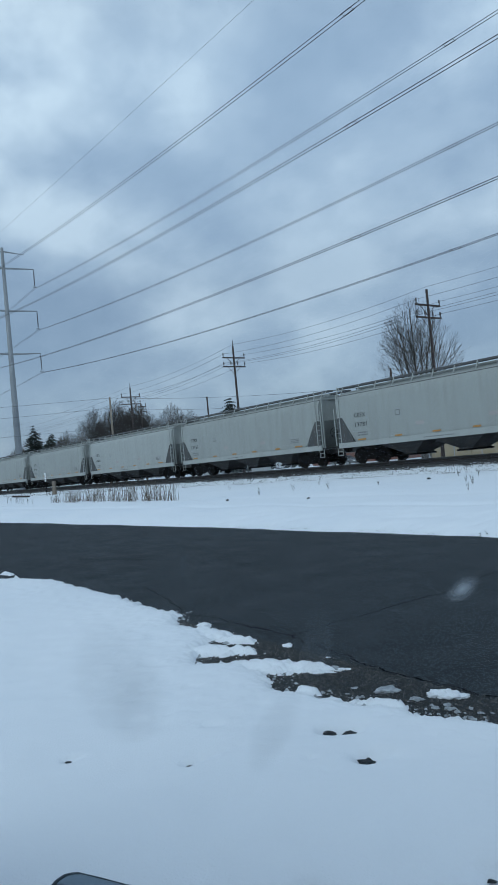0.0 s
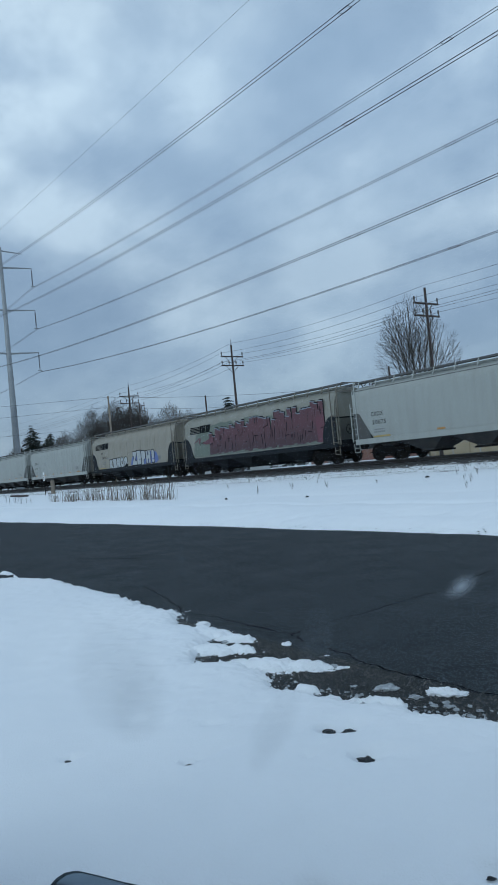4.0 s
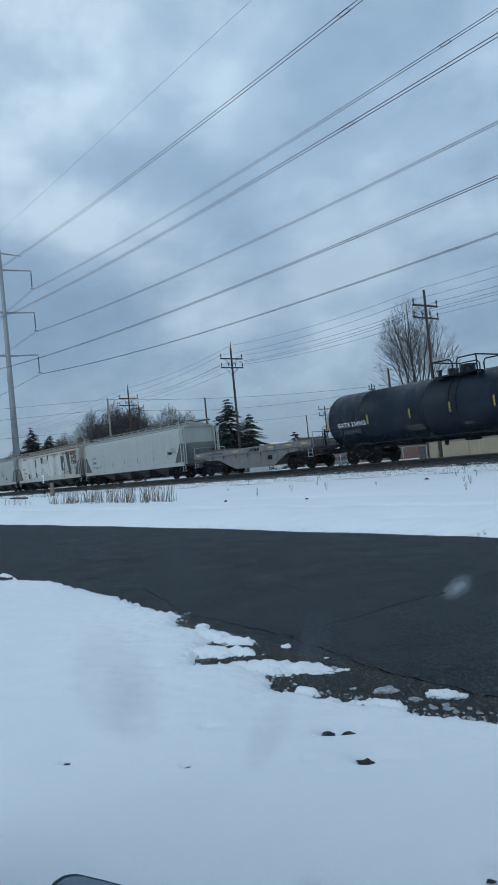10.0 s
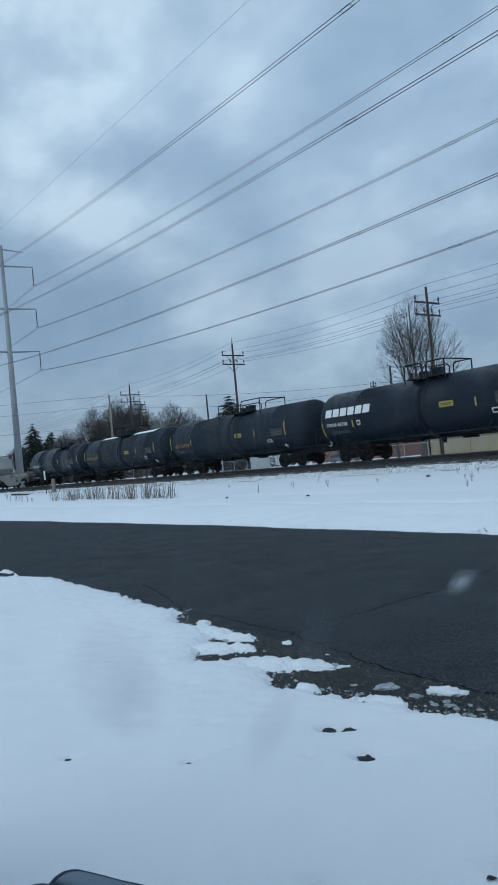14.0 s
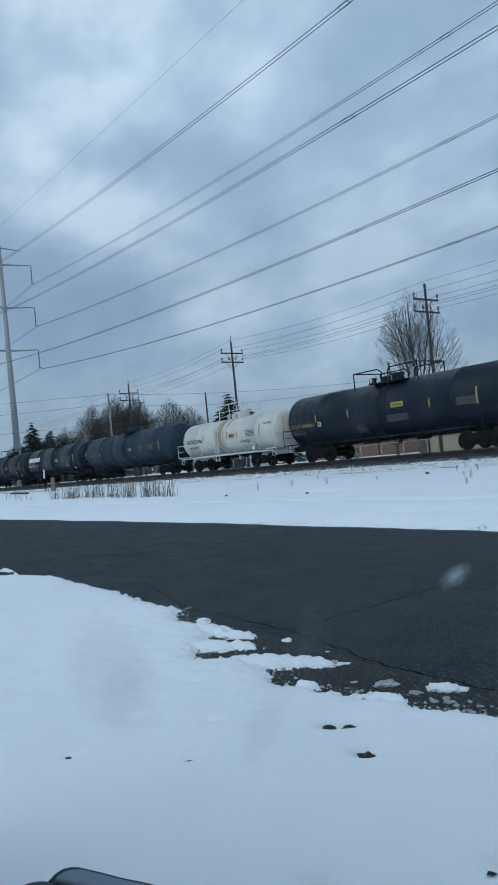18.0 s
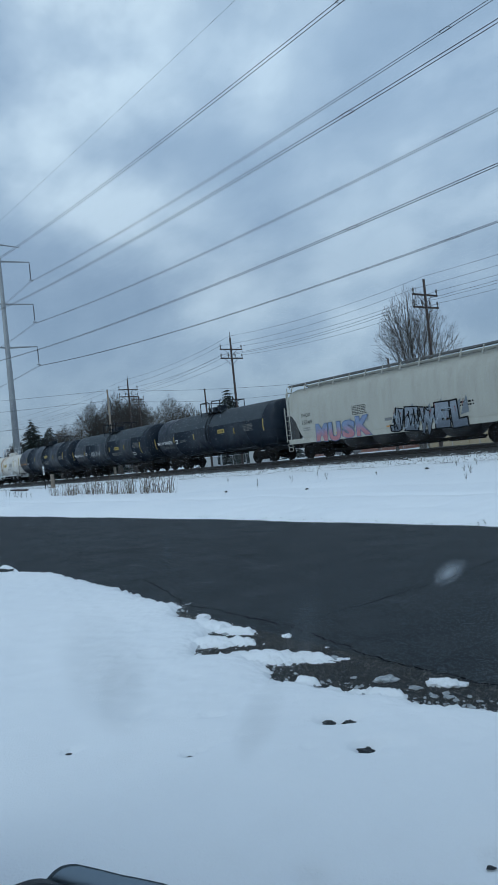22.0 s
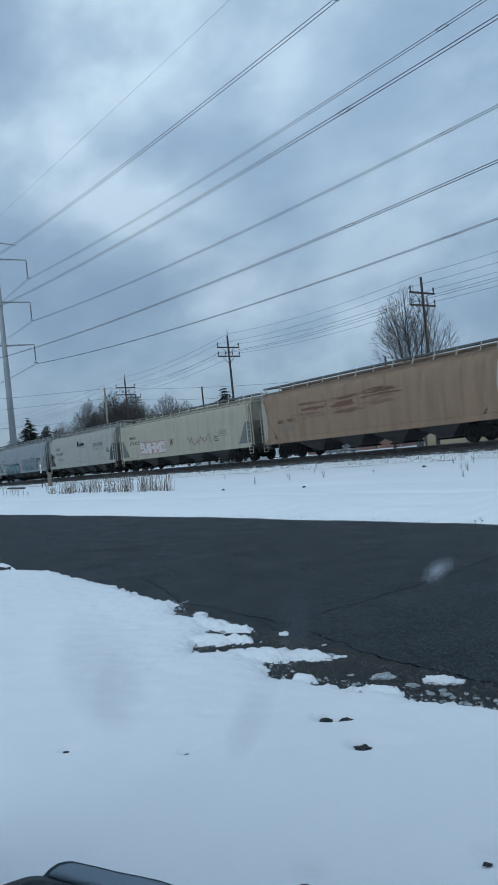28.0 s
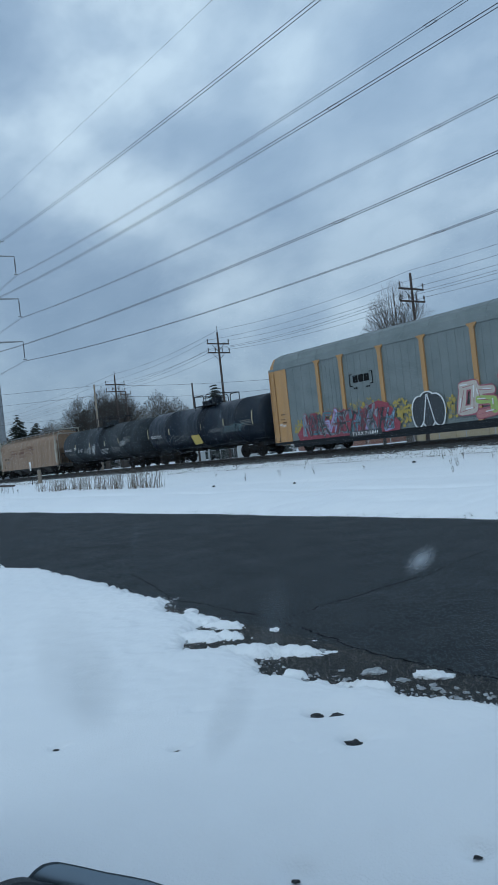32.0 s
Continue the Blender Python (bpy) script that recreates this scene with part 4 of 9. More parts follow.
def tag(car, x, z, w, h, material, seed, y=-SIDE, r=0.012, loops=7):
    """A quick looping line of thin spray."""
    rnd, bm, pts = random.Random(seed), bmesh.new(), []
    amp, ph = [rnd.uniform(0.45, 1.0) for _ in range(loops + 1)], rnd.uniform(0, 6)
    n = loops * 9
    for k in range(n + 1):
        g = k / 9 * math.tau + ph
        a = amp[min(loops, k // 9)]
        pts.append((x + w * k / n + 0.62 * w / loops * math.sin(g), z + h * (0.5 + 0.5 * a * math.sin(g * 1.0 + 1.1) + 0.12 * math.sin(g * 2.3))))
    for (ax, az), (bx, bz) in zip(pts, pts[1:]):
        stroke(bm, ax, az, bx, bz, r, y, rnd, 2)
    part("sprayed_tag", bm, material, car, "thin sprayed scribble")


TUB_RISE = 0.18


def hopper_section(x, zb, round_top=False):
    half = [(-1.44, 1.12), (-SIDE + 0.02, 1.26), (-SIDE, 1.45), (-SIDE, 2.95), (-SIDE + 0.03, 3.3), (-SIDE + 0.10, 3.6), (-SIDE + 0.21, 3.82), (-1.15, 4.0), (-0.95, 4.1), (-0.55, 4.24), (0.0, 4.31)] if round_top else [(-1.44, 1.12), (-SIDE + 0.02, 1.26), (-SIDE, 1.45), (-SIDE, 3.45), (-SIDE + 0.02, 3.66), (-SIDE + 0.075, 3.82), (-SIDE + 0.17, 3.95), (-1.22, 4.07), (-1.0, 4.15), (-0.55, 4.26), (0.0, 4.31)]
    if round_top:
        half = [(y, z + TUB_RISE * max(0.0, z - 2.95) / 1.36) for y, z in half]
    pts = half + [(-y, z) for y, z in half[-2::-1]]
    return [(x, y, max(zb, z)) for y, z in pts]


END_PLATES = {
    "small": ((1.98, 1.29), (1.9, 1.6), (1.2, 2.7), (0.9, 2.75), (0.79, 2.7), (0.79, 1.29)),
    "hex": ((2.25, 1.29), (2.25, 1.8), (1.45, 2.75), (1.0, 2.95), (0.79, 2.9), (0.79, 1.29)),
    "curve": ((1.78, 1.29), (1.74, 1.85), (1.5, 2.38), (1.2, 2.7), (0.95, 2.78), (0.79, 2.76), (0.79, 1.29)),
    "arch": ((1.95, 1.29), (1.92, 1.75), (1.78, 2.25), (1.52, 2.62), (1.25, 2.8), (1.0, 2.85), (0.79, 2.82), (0.79, 1.29)),
}


def hopper(label, start, end, paint, under, bays=3, seams=(), sill=None, gap=None, brackets=None, walks=None, tub=False, plate="small", category="hopper car", pods=None):
    """A covered hopper: body with sloped ends, roof hatch and walks, ladders, bays, trucks."""
    car, L = car_of("hopper_car", label, category, start, end)
    e, m = L / 2 - 0.78, L / 2 - 2.25
    body = loft(bmesh.new(), [hopper_section(x, zb, tub) for x, zb in ((-e, 2.75), (-m, 1.12), (0, 1.12), (m, 1.12), (e, 2.75))])
    bmesh.ops.recalc_face_normals(body, faces=body.faces)
    bmesh.ops.split_edges(body, edges=[g for g in body.edges if len(g.link_faces) == 2 and g.calc_face_angle() > 0.5])
    part("body", body, paint, car, smooth=True)
    top, white, plate_mat = 4.31 + (TUB_RISE if tub else 0.0), brackets or GALV, gap or P_PLATE
    part("hatch", rounded(boxes((-e + 0.8, e - 0.8, -0.34, 0.34, top - 0.06, top + 0.12)), 0.03), paint, car, "long trough hatch on the roof")
    k = max(6, round(2 * e / 1.35))
    for s in (-1, 1):
        part("running_board", boxes((-e - 0.35, e + 0.35, s * 0.78 - 0.22, s * 0.78 + 0.22, top + 0.13, top + 0.22)), walks or P_WALK, car, "dark grated roof walk")
        br = shared("bracket %d %s %.2f" % (s, white.name, top), white, lambda bm: loft(bm, [[(-0.025, s * 0.96, top + 0.20), (0.025, s * 0.96, top + 0.20), (0.025, s * 1.0, top + 0.20), (-0.025, s * 1.0, top + 0.20)], [(-0.03, s * 1.12, top - 0.23), (0.03, s * 1.12, top - 0.23), (0.03, s * 1.18, top - 0.21), (-0.03, s * 1.18, top - 0.21)]]))
        for i in range(k + 1):
            part("roof_bracket", br, white, car, at=pose(-e + 0.1 + (2 * e - 0.2) * i / k, 0, 0))
        if not tub:
            # thin dark bar draws the eave's shade line on plain-sided bodies
            part("roof_edge", pipe(bmesh.new(), [(-e, s * 1.36, 3.99), (e, s * 1.36, 3.99)], 0.022, 5), P_EAVE, car, "dark line standing for the shade at the roof edge")
        part("side_sill", rounded(boxes((-L / 2 + 0.75, L / 2 - 0.75, s * (SIDE - 0.02) - 0.05, s * (SIDE - 0.02) + 0.05, 0.98, 1.28)), 0.012), sill or paint, car)
        for q in (-1, 1):
            cover = slab(bmesh.new(), [(q * (L / 2 - a), z) for a, z in END_PLATES[plate]], s * (SIDE - 0.005) - 0.02, 0.04)
            bmesh.ops.recalc_face_normals(cover, faces=cover.faces)
            part("end_plate", cover, plate_mat, car, "dark plate over the sloped end")
            x = q * (L / 2 - 0.80)
            part("ladder", shared("ladder %s" % white.name, white, ladder_mesh), white, car, "steel ladder with round rungs", at=pose(x, s * (SIDE + 0.03), 1.15, 0, 0, 0 if q * s < 0 else 180))
            part("stirrup", shared("stirrup %s" % white.name, white, stirrup), white, car, at=pose(x, s * (SIDE - 0.03), 1.05))
    for q in (-1, 1):
        part("end_platform", boxes((min(q * (L / 2 - 0.72), q * (L / 2 - 2.0)), max(q * (L / 2 - 0.72), q * (L / 2 - 2.0)), -1.45, 1.45, 1.02, 1.12)), under, car)
        posts = bmesh.new()
        for y in (-1.38, 1.38):
            box(posts, q * (L / 2 - 0.64) - 0.03, q * (L / 2 - 0.64) + 0.03, y - 0.03, y + 0.03, 1.12, top - 0.3)
        box(posts, q * (L / 2 - 0.66) - 0.04, q * (L / 2 - 0.66) + 0.04, -1.38, 1.38, top - 0.3, top - 0.22)
        part("end_posts", posts, white, car)
        slope = loft(bmesh.new(), [[(q * (L / 2 - a), y, z) for y in (-1.5, 1.5)] + [(q * (L / 2 - a - 0.05), y, z) for y in (1.5, -1.5)] for a, z in ((0.775, 2.75), (1.6, 1.9), (2.2, 1.14))])
        bmesh.ops.recalc_face_normals(slope, faces=slope.faces)
        part("slope_sheet", slope, BLACK if under is BLACK else paint, car, "sloped end sheet")
        pipe_bm = pipe(bmesh.new(), [(q * (L / 2 - 0.64), -1.0, top), (q * (L / 2 - 0.5), -1.0, top + 0.22), (q * (L / 2 - 0.5), 1.0, top + 0.22), (q * (L / 2 - 0.64), 1.0, top)], 0.03)
        part("roof_rail", pipe_bm, white, car)
    part("brake_wheel", shared("brake_wheel", IRON, brake_wheel), IRON, car, at=pose(L / 2 - 0.66, -0.55, 2.0))
    part("brake_cylinder", tube(bmesh.new(), (-L / 2 + 1.3, 0.4, 1.35), (-L / 2 + 2.0, 0.4, 1.35), 0.2, n=12), IRON, car)
    part("centre_sill", boxes((-L / 2 + 0.4, L / 2 - 0.4, -0.2, 0.2, 0.74, 1.04)), under, car)
    pods = tub if pods is None else pods
    span = 2.4 * bays if pods else 2 * m - 2.4
    for i in range(bays):
        cx = -span / 2 + span * (i + 0.5) / bays
        w = span / bays / 2 - 0.08
        drop = ((w, 1.42, 1.13), (w * 0.97, 1.40, 0.98), (w * 0.86, 1.28, 0.74), (w * 0.6, 1.0, 0.52), (0.42, 0.75, 0.36)) if pods else ((w, 1.40, 1.13), (w * 0.93, 1.36, 1.02), (0.42, 0.75, 0.42), (0.42, 0.75, 0.34))
        ring = [(math.cos(g), math.sin(g)) for g in (k * math.tau / 20 for k in range(20))] if pods else ((-1, -1), (1, -1), (1, 1), (-1, 1))
        if pods:
            drop = [(w * math.sqrt(1 - (k / 8) ** 2) + 0.03, 1.44 * math.sqrt(1 - (0.82 * k / 8) ** 2), 1.22 - 0.86 * k / 8) for k in range(9)]
        bay = loft(bmesh.new(), [[(cx + sx * a, sy * b, z) for sx, sy in ring] for a, b, z in drop])
        bmesh.ops.recalc_face_normals(bay, faces=bay.faces)
        part("hopper_bay", bay, P_POD if pods else under, car, "rounded discharge bay" if pods else "sloped discharge bay", smooth=pods)
        part("outlet_gate", rounded(boxes((cx - 0.5, cx + 0.5, -0.85, 0.85, 0.26, 0.35)), 0.02), IRON, car)
    if pods:
        part("outlet_pipe", tube(bmesh.new(), (-span / 2 - 0.6, -0.95, 0.40), (span / 2 + 0.6, -0.95, 0.40), 0.07, n=8), IRON, car)
    for x in seams:
        part("side_seam", boxes((x - L / 2 - 0.011, x - L / 2 + 0.011, -SIDE - 0.003, -SIDE + 0.01, 1.30, 3.5)), P_SEAM, car)
    running_gear(car, L, 2.55)
    return car, L


def ambers(car, L, places, z=1.33, material=None):
    for a, b in places:
        part("reflector", boxes((a - L / 2, b - L / 2, -SIDE - 0.040, -SIDE - 0.030, z, z + 0.085)), material or AMBER, car)


def tank_arc(bm, x0, x1, r, cz, a0, a1, thick=0.008, n=8):
    """A strip of plate lying on the tank's near side; angles above the horizontal."""
    rows = []
    for k in range(n + 1):
        a = radians(a0 + (a1 - a0) * k / n)
        rows.append([bm.verts.new((x, -q * math.cos(a), cz + q * math.sin(a))) for x, q in ((x0, r), (x1, r), (x1, r + thick), (x0, r + thick))])
    for p, q in zip(rows, rows[1:]):
        for i in range(4):
            bm.faces.new((p[i], p[(i + 1) % 4], q[(i + 1) % 4], q[i]))
    bm.faces.new(rows[0]), bm.faces.new(rows[-1][::-1])
    bmesh.ops.recalc_face_normals(bm, faces=bm.faces)
    return bm


def tank_car(label, start, end, paint, marks=(), r=1.58, cz=2.55, band=None, band_at=(), stripes=(), stripe_mat=None, panels=(), frame_mat=None, rails=True, span=1.3, fitting=0.0, platform=None, ink=PALE_INK, head=0.62, bolts=True):
    """A tank car: jacket with dished ends, stub sills, walkways, top fittings and rails."""
    car, L = car_of("tank_car", label, "tank car", start, end)
    e = L / 2 - 0.55
    ang = lambda z: math.degrees(math.asin(max(-0.99, min(0.99, (z - cz) / r))))
    fitting = fitting - L / 2 if fitting else 0.0
    fm = frame_mat or BLACK
    prof = [(-e, 0.02)] + [(-e + head * (1 - math.cos(k * math.pi / 16)), r * math.sin(k * math.pi / 16)) for k in range(1, 9)]
    seam = [x for x in (-0.28 * L, 0.0, 0.28 * L)]
    body = list(prof)
    for s in seam:
        body += [(s - 0.03, r), (s - 0.025, r + 0.012), (s + 0.025, r + 0.012), (s + 0.03, r)]
    body += [(-x, q) for x, q in prof[::-1]]
    bm = lathe_x(bmesh.new(), body, 40, 0, cz)
    bmesh.ops.recalc_face_normals(bm, faces=bm.faces)
    part("tank", bm, paint, car, smooth=True)
    for x0, x1 in band_at:
        x0, x1 = x0 - L / 2, x1 - L / 2
        bb = lathe_x(bmesh.new(), [(x0, r - 0.05), (x0, r + 0.016), (x1, r + 0.016), (x1, r - 0.05)], 40, 0, cz)
        bmesh.ops.recalc_face_normals(bb, faces=bb.faces)
        part("jacket_band", bb, band, car, smooth=False)
    for q in (-1, 1):
        a, b = sorted((q * (L / 2 - 0.4), q * (L / 2 - 3.6)))
        part("stub_sill", rounded(boxes((a, b, -0.28, 0.28, 0.74, 1.22)), 0.02), fm, car)
        x = q * (L / 2 - 2.9)
        saddle = loft(bmesh.new(), [[(x + dx, y, z) for y, z in ((-0.70 * r, cz - 0.6 * r), (-0.78 * r, cz - 0.4 * r), (0.78 * r, cz - 0.4 * r), (0.70 * r, cz - 0.6 * r), (0.35, 0.85), (-0.35, 0.85))] for dx in (-0.3, 0.3)])
        bmesh.ops.recalc_face_normals(saddle, faces=saddle.faces)
        part("saddle", saddle, fm, car)
        a, b = sorted((q * (L / 2 - 0.42), q * (L / 2 - 1.5)))
        part("end_platform", boxes((a, b, -1.58, 1.58, 1.16, 1.21)), fm, car)
        hr = bmesh.new()
        for y in (-1.56, 1.56):
            pipe(hr, [(q * (L / 2 - 0.45), y, 1.2), (q * (L / 2 - 0.45), y, 2.1), (q * (L / 2 - 2.2), y, 2.1), (q * (L / 2 - 2.2), y, 1.0)], 0.022, 5)
            pipe(hr, [(q * (L / 2 - 0.45), y, 1.65), (q * (L / 2 - 1.4), y, 1.65)], 0.018, 5)
        pipe(hr, [(q * (L / 2 - 0.45), -1.56, 2.1), (q * (L / 2 - 0.45), -0.5, 2.1), (q * (L / 2 - 0.45), -0.5, 1.2)], 0.022, 5)
        part("handrail", hr, platform or fm, car)
        for y in (-1.42, 1.42):
            part("stirrup", shared("stirrup " + fm.name, fm, stirrup), fm, car, at=pose(q * (L / 2 - 0.85), y, 1.18))
    # walk along the lower side, with hangers
    rail = bmesh.new()
    for y in (-1.30, 1.30):
        pipe(rail, [(-e + 2.3, y, 1.10), (e - 2.3, y, 1.10)], 0.03, 5)
        for k in range(7):
            x = -e + 2.7 + (2 * e - 5.4) * k / 6
            pipe(rail, [(x, y, 1.10), (x + 0.12, y * 0.86, 1.55)], 0.018, 4)
    part("side_rail", rail, fm, car)
    part("bottom_valve", tube(bmesh.new(), (0, 0, cz - r + 0.1), (0, 0, cz - r - 0.35), 0.16, 0.1, n=10), fm, car)
    part("brake_rigging", boxes((-2.4, -1.2, -0.5, -0.2, 0.8, 1.05), (1.0, 1.7, 0.2, 0.6, 0.75, 1.0), (-e + 2, e - 2, -0.1, 0.1, 0.86, 0.98)), IRON, car)
    # top fittings
    t, f = cz + r, fitting
    part("manway", tube(tube(bmesh.new(), (f, 0, t - 0.1), (f, 0, t + 0.32), 0.36, n=18), (f, 0, t + 0.32), (f, 0, t + 0.40), 0.40, n=18), paint, car, "round manway housing")
    part("valve_box", rounded(boxes((f - 1.1, f - 0.68, -0.22, 0.22, t - 0.08, t + 0.34)), 0.04), paint, car)
    part("vent_valve", tube(tube(bmesh.new(), (f - 1.75, 0, t - 0.1), (f - 1.75, 0, t + 0.28), 0.1, n=8), (f - 1.75, 0, t + 0.28), (f - 1.75, 0, t + 0.36), 0.16, n=8), paint, car)
    if rails:
        part("top_platform", boxes((f - 1.2, f + 1.3, -1.15, -0.55, t - 0.12, t - 0.07), (f - 1.2, f + 1.3, 0.55, 1.15, t - 0.12, t - 0.07)), fm, car)
        rb = bmesh.new()
        for y in (-1.1, 1.1):
            pipe(rb, [(f - span, y, t - 0.35), (f - span, y, t + 0.66), (f - 0.2 * span, y, t + 0.66), (f - 0.08 * span, y, t + 0.5), (f - 0.08 * span, y, t - 0.2)], 0.036, 6)
            pipe(rb, [(f + 0.12 * span, y, t - 0.3), (f + 0.12 * span, y, t + 0.5), (f + 0.2 * span, y, t + 0.66), (f + span, y, t + 0.66), (f + span, y, t - 0.35)], 0.036, 6)
        for x in (f - span, f + span):
            pipe(rb, [(x, -1.1, t + 0.66), (x, 1.1, t + 0.66)], 0.036, 6)
        part("platform_rail", rb, platform or fm, car, "tubular guard rail round the fittings")
        for x in (f - 0.22, f + 0.22):
            part("ladder_rail", tank_arc(bmesh.new(), x - 0.03, x + 0.03, r + 0.02, cz, -25, 78, 0.03, 10), fm, car, "curved ladder rail hugging the jacket")
        for k in range(8):
            a = radians(-18 + 12 * k)
            part("ladder_rung", shared("curved ladder rung " + fm.name, fm, lambda b: tube(b, (-0.22, 0, 0), (0.22, 0, 0), 0.014, n=5)), fm, car, at=pose(f, -(r + 0.04) * math.cos(a), cz + (r + 0.04) * math.sin(a)))
    # markings
    for x, z0, z1 in stripes:
        x, a0, a1 = x - L / 2, ang(z0), ang(z1)
        part("reflective_stripe", tank_arc(bmesh.new(), x - 0.042, x + 0.042, r, cz, a0, a1, 0.022), stripe_mat or YELLOW, car)
    for kind, x, z, w, h in panels:
        x, a = x - L / 2, ang(z)
        at = pose(x, -(r + 0.020) * math.cos(radians(a)), cz + (r + 0.020) * math.sin(radians(a)), -a)
        if kind == "yellow":
            p = part("hazard_panel", tank_arc(bmesh.new(), x - w / 2, x + w / 2, r, cz, a - h * 18, a + h * 18, 0.022), YELLOW, car, "yellow warning panel")
            bars(p, DARK_INK, x - w * 0.36, -(r + 0.030) * math.cos(radians(a)), cz + r * math.sin(radians(a)) - 0.06, w * 0.72, 0.14, 2, 3)
        elif kind == "print":
            q = bars(car, ink, -w / 2, 0, -h / 2, w, h, max(2, round(h / 0.1)), int(x * 7) + 50)
            q.matrix_basis = at
        elif kind == "placard":
            d = slab(bmesh.new(), [(0, -h / 2), (w / 2, 0), (0, h / 2), (-w / 2, 0)], -0.02, 0.012)
            part("placard", d, WHITE, car, "diamond placard", at=at)
            d = slab(bmesh.new(), [(0, -h / 2 + 0.06), (w / 2 - 0.06, 0), (-w / 2 + 0.06, 0)], -0.026, 0.004)
            part("placard_field", d, RED, car, at=at)
        elif kind == "frame":
            part("notice", boxes((-w / 2, w / 2, -0.008, 0.0, -h / 2, h / 2)), WHITE, car, at=at)
            part("notice_field", boxes((-w / 2 + 0.05, w / 2 - 0.05, -0.014, -0.009, -h / 2 + 0.05, h / 2 - 0.05)), DARK_INK, car, at=at)
    for text, x0, x1, z, cap, material in marks:
        a = ang(z)
        for ob, px in text_at(car, L, text, x0, x1, 0, material, cap):
            ob.matrix_basis = pose(px - L / 2, -(r + 0.022) * math.cos(radians(a)), cz + (r + 0.022) * math.sin(radians(a)), -a)
    running_gear(car, L, 2.9)
    return car, L

P_GREY = car_paint("pale grey car paint", (0.322, 0.342, 0.325), amount=0.24)
P_GREY_B = car_paint("light grey car paint", (0.365, 0.386, 0.370), amount=0.2)
P_TAN = car_paint("dusty tan-grey car paint", (0.270, 0.252, 0.208), amount=0.4)
P_TAN_B = car_paint("dull greenish-grey car paint", (0.25, 0.25, 0.215), amount=0.45)
P_TAN_C = car_paint("grimy tan steel", (0.17, 0.157, 0.127), amount=0.4)
P_EQUX = car_paint("stained white car paint", (0.41, 0.40, 0.365), amount=0.4, rust=0.2)
P_PLATE_C = car_paint("dark end plate", (0.025, 0.028, 0.031), amount=0.4, rough=0.7)
P_BONE = car_paint("bone white car paint", (0.375, 0.375, 0.335), amount=0.3)
P_BONE_B = car_paint("greyed bone white car paint", (0.30, 0.30, 0.275), amount=0.35)
P_POD = car_paint("grey bay paint", (0.030, 0.033, 0.036), amount=0.4, rough=0.7)
P_CREAM = car_paint("cream car paint", (0.47, 0.445, 0.35), amount=0.15)
P_CREAM_B = car_paint("yellowed cream car paint", (0.345, 0.318, 0.250), amount=0.4)
P_BLUE = car_paint("dull blue-grey car paint", (0.20, 0.225, 0.245), amount=0.2)
P_RUST = car_paint("faded rust-brown car paint", (0.235, 0.152, 0.095), dirt=(0.12, 0.075, 0.05), amount=0.6)
P_UNDER = car_paint("grimy underside grey", (0.04, 0.042, 0.044), amount=0.5, rough=0.8)
P_BLACK = car_paint("black tank paint", (0.004, 0.010, 0.020), dirt=(0.007, 0.013, 0.022), amount=0.3, rough=0.30, gloss=0.22)
P_BLACK_B = car_paint("dusty black tank paint", (0.011, 0.019, 0.030), dirt=(0.016, 0.023, 0.032), amount=0.5, rough=0.42, gloss=0.18)
P_BLACK_C = car_paint("blue-black tank paint", (0.013, 0.027, 0.048), dirt=(0.017, 0.024, 0.034), amount=0.3, rough=0.5, gloss=0.3)
# lighter grey-blue that paints overhead sky light onto black tank tops
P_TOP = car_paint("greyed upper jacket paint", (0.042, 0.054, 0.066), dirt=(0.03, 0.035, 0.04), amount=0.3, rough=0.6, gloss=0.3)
P_BAND = car_paint("worn band on black tank", (0.021, 0.027, 0.033), dirt=(0.022, 0.025, 0.028), amount=0.2, rough=0.6, gloss=0.18)
P_GREYTANK = car_paint("weathered dark grey tank paint", (0.024, 0.033, 0.041), dirt=(0.02, 0.018, 0.016), amount=0.6, rough=0.6, gloss=0.25)
P_WHITE = car_paint("white tank paint", (0.60, 0.59, 0.56), dirt=(0.36, 0.27, 0.17), amount=0.45)
P_RUNS = car_paint("orange rust stain", (0.31, 0.18, 0.11), dirt=(0.24, 0.10, 0.05), amount=0.8)
P_STAIN = car_paint("brown stained white paint", (0.38, 0.27, 0.16), dirt=(0.3, 0.16, 0.07), amount=0.6)
P_PATCH = car_paint("pinkish patch", (0.38, 0.35, 0.34), amount=0.2)
P_PLATE_B = car_paint("grey end plate", (0.12, 0.13, 0.135), amount=0.4, rough=0.7)
P_CREAM_C = car_paint("pale dusty primer", (0.33, 0.31, 0.26), amount=0.5)
P_STRIPE = plain("pale worn reflector", (0.38, 0.34, 0.22), 0.6)
P_COIL = car_paint("grimy light grey paint", (0.150, 0.150, 0.145), dirt=(0.10, 0.08, 0.065), amount=0.75)
P_YELLOW = car_paint("faded yellow car paint", (0.41, 0.225, 0.085), amount=0.35)
P_RACK = rough_stuff("dull galvanised panel", (0.165, 0.20, 0.205), (0.225, 0.26, 0.265), 1.2, 0.55, 0.35, 0.15, 0.01, 18)


def spray(name, colour):
    """Sprayed paint, thin and dusty in places."""
    return car_paint(name, colour, dirt=tuple(0.6 * c + 0.05 for c in colour), amount=0.5, rough=0.55, spread=(0.3, 0.75))


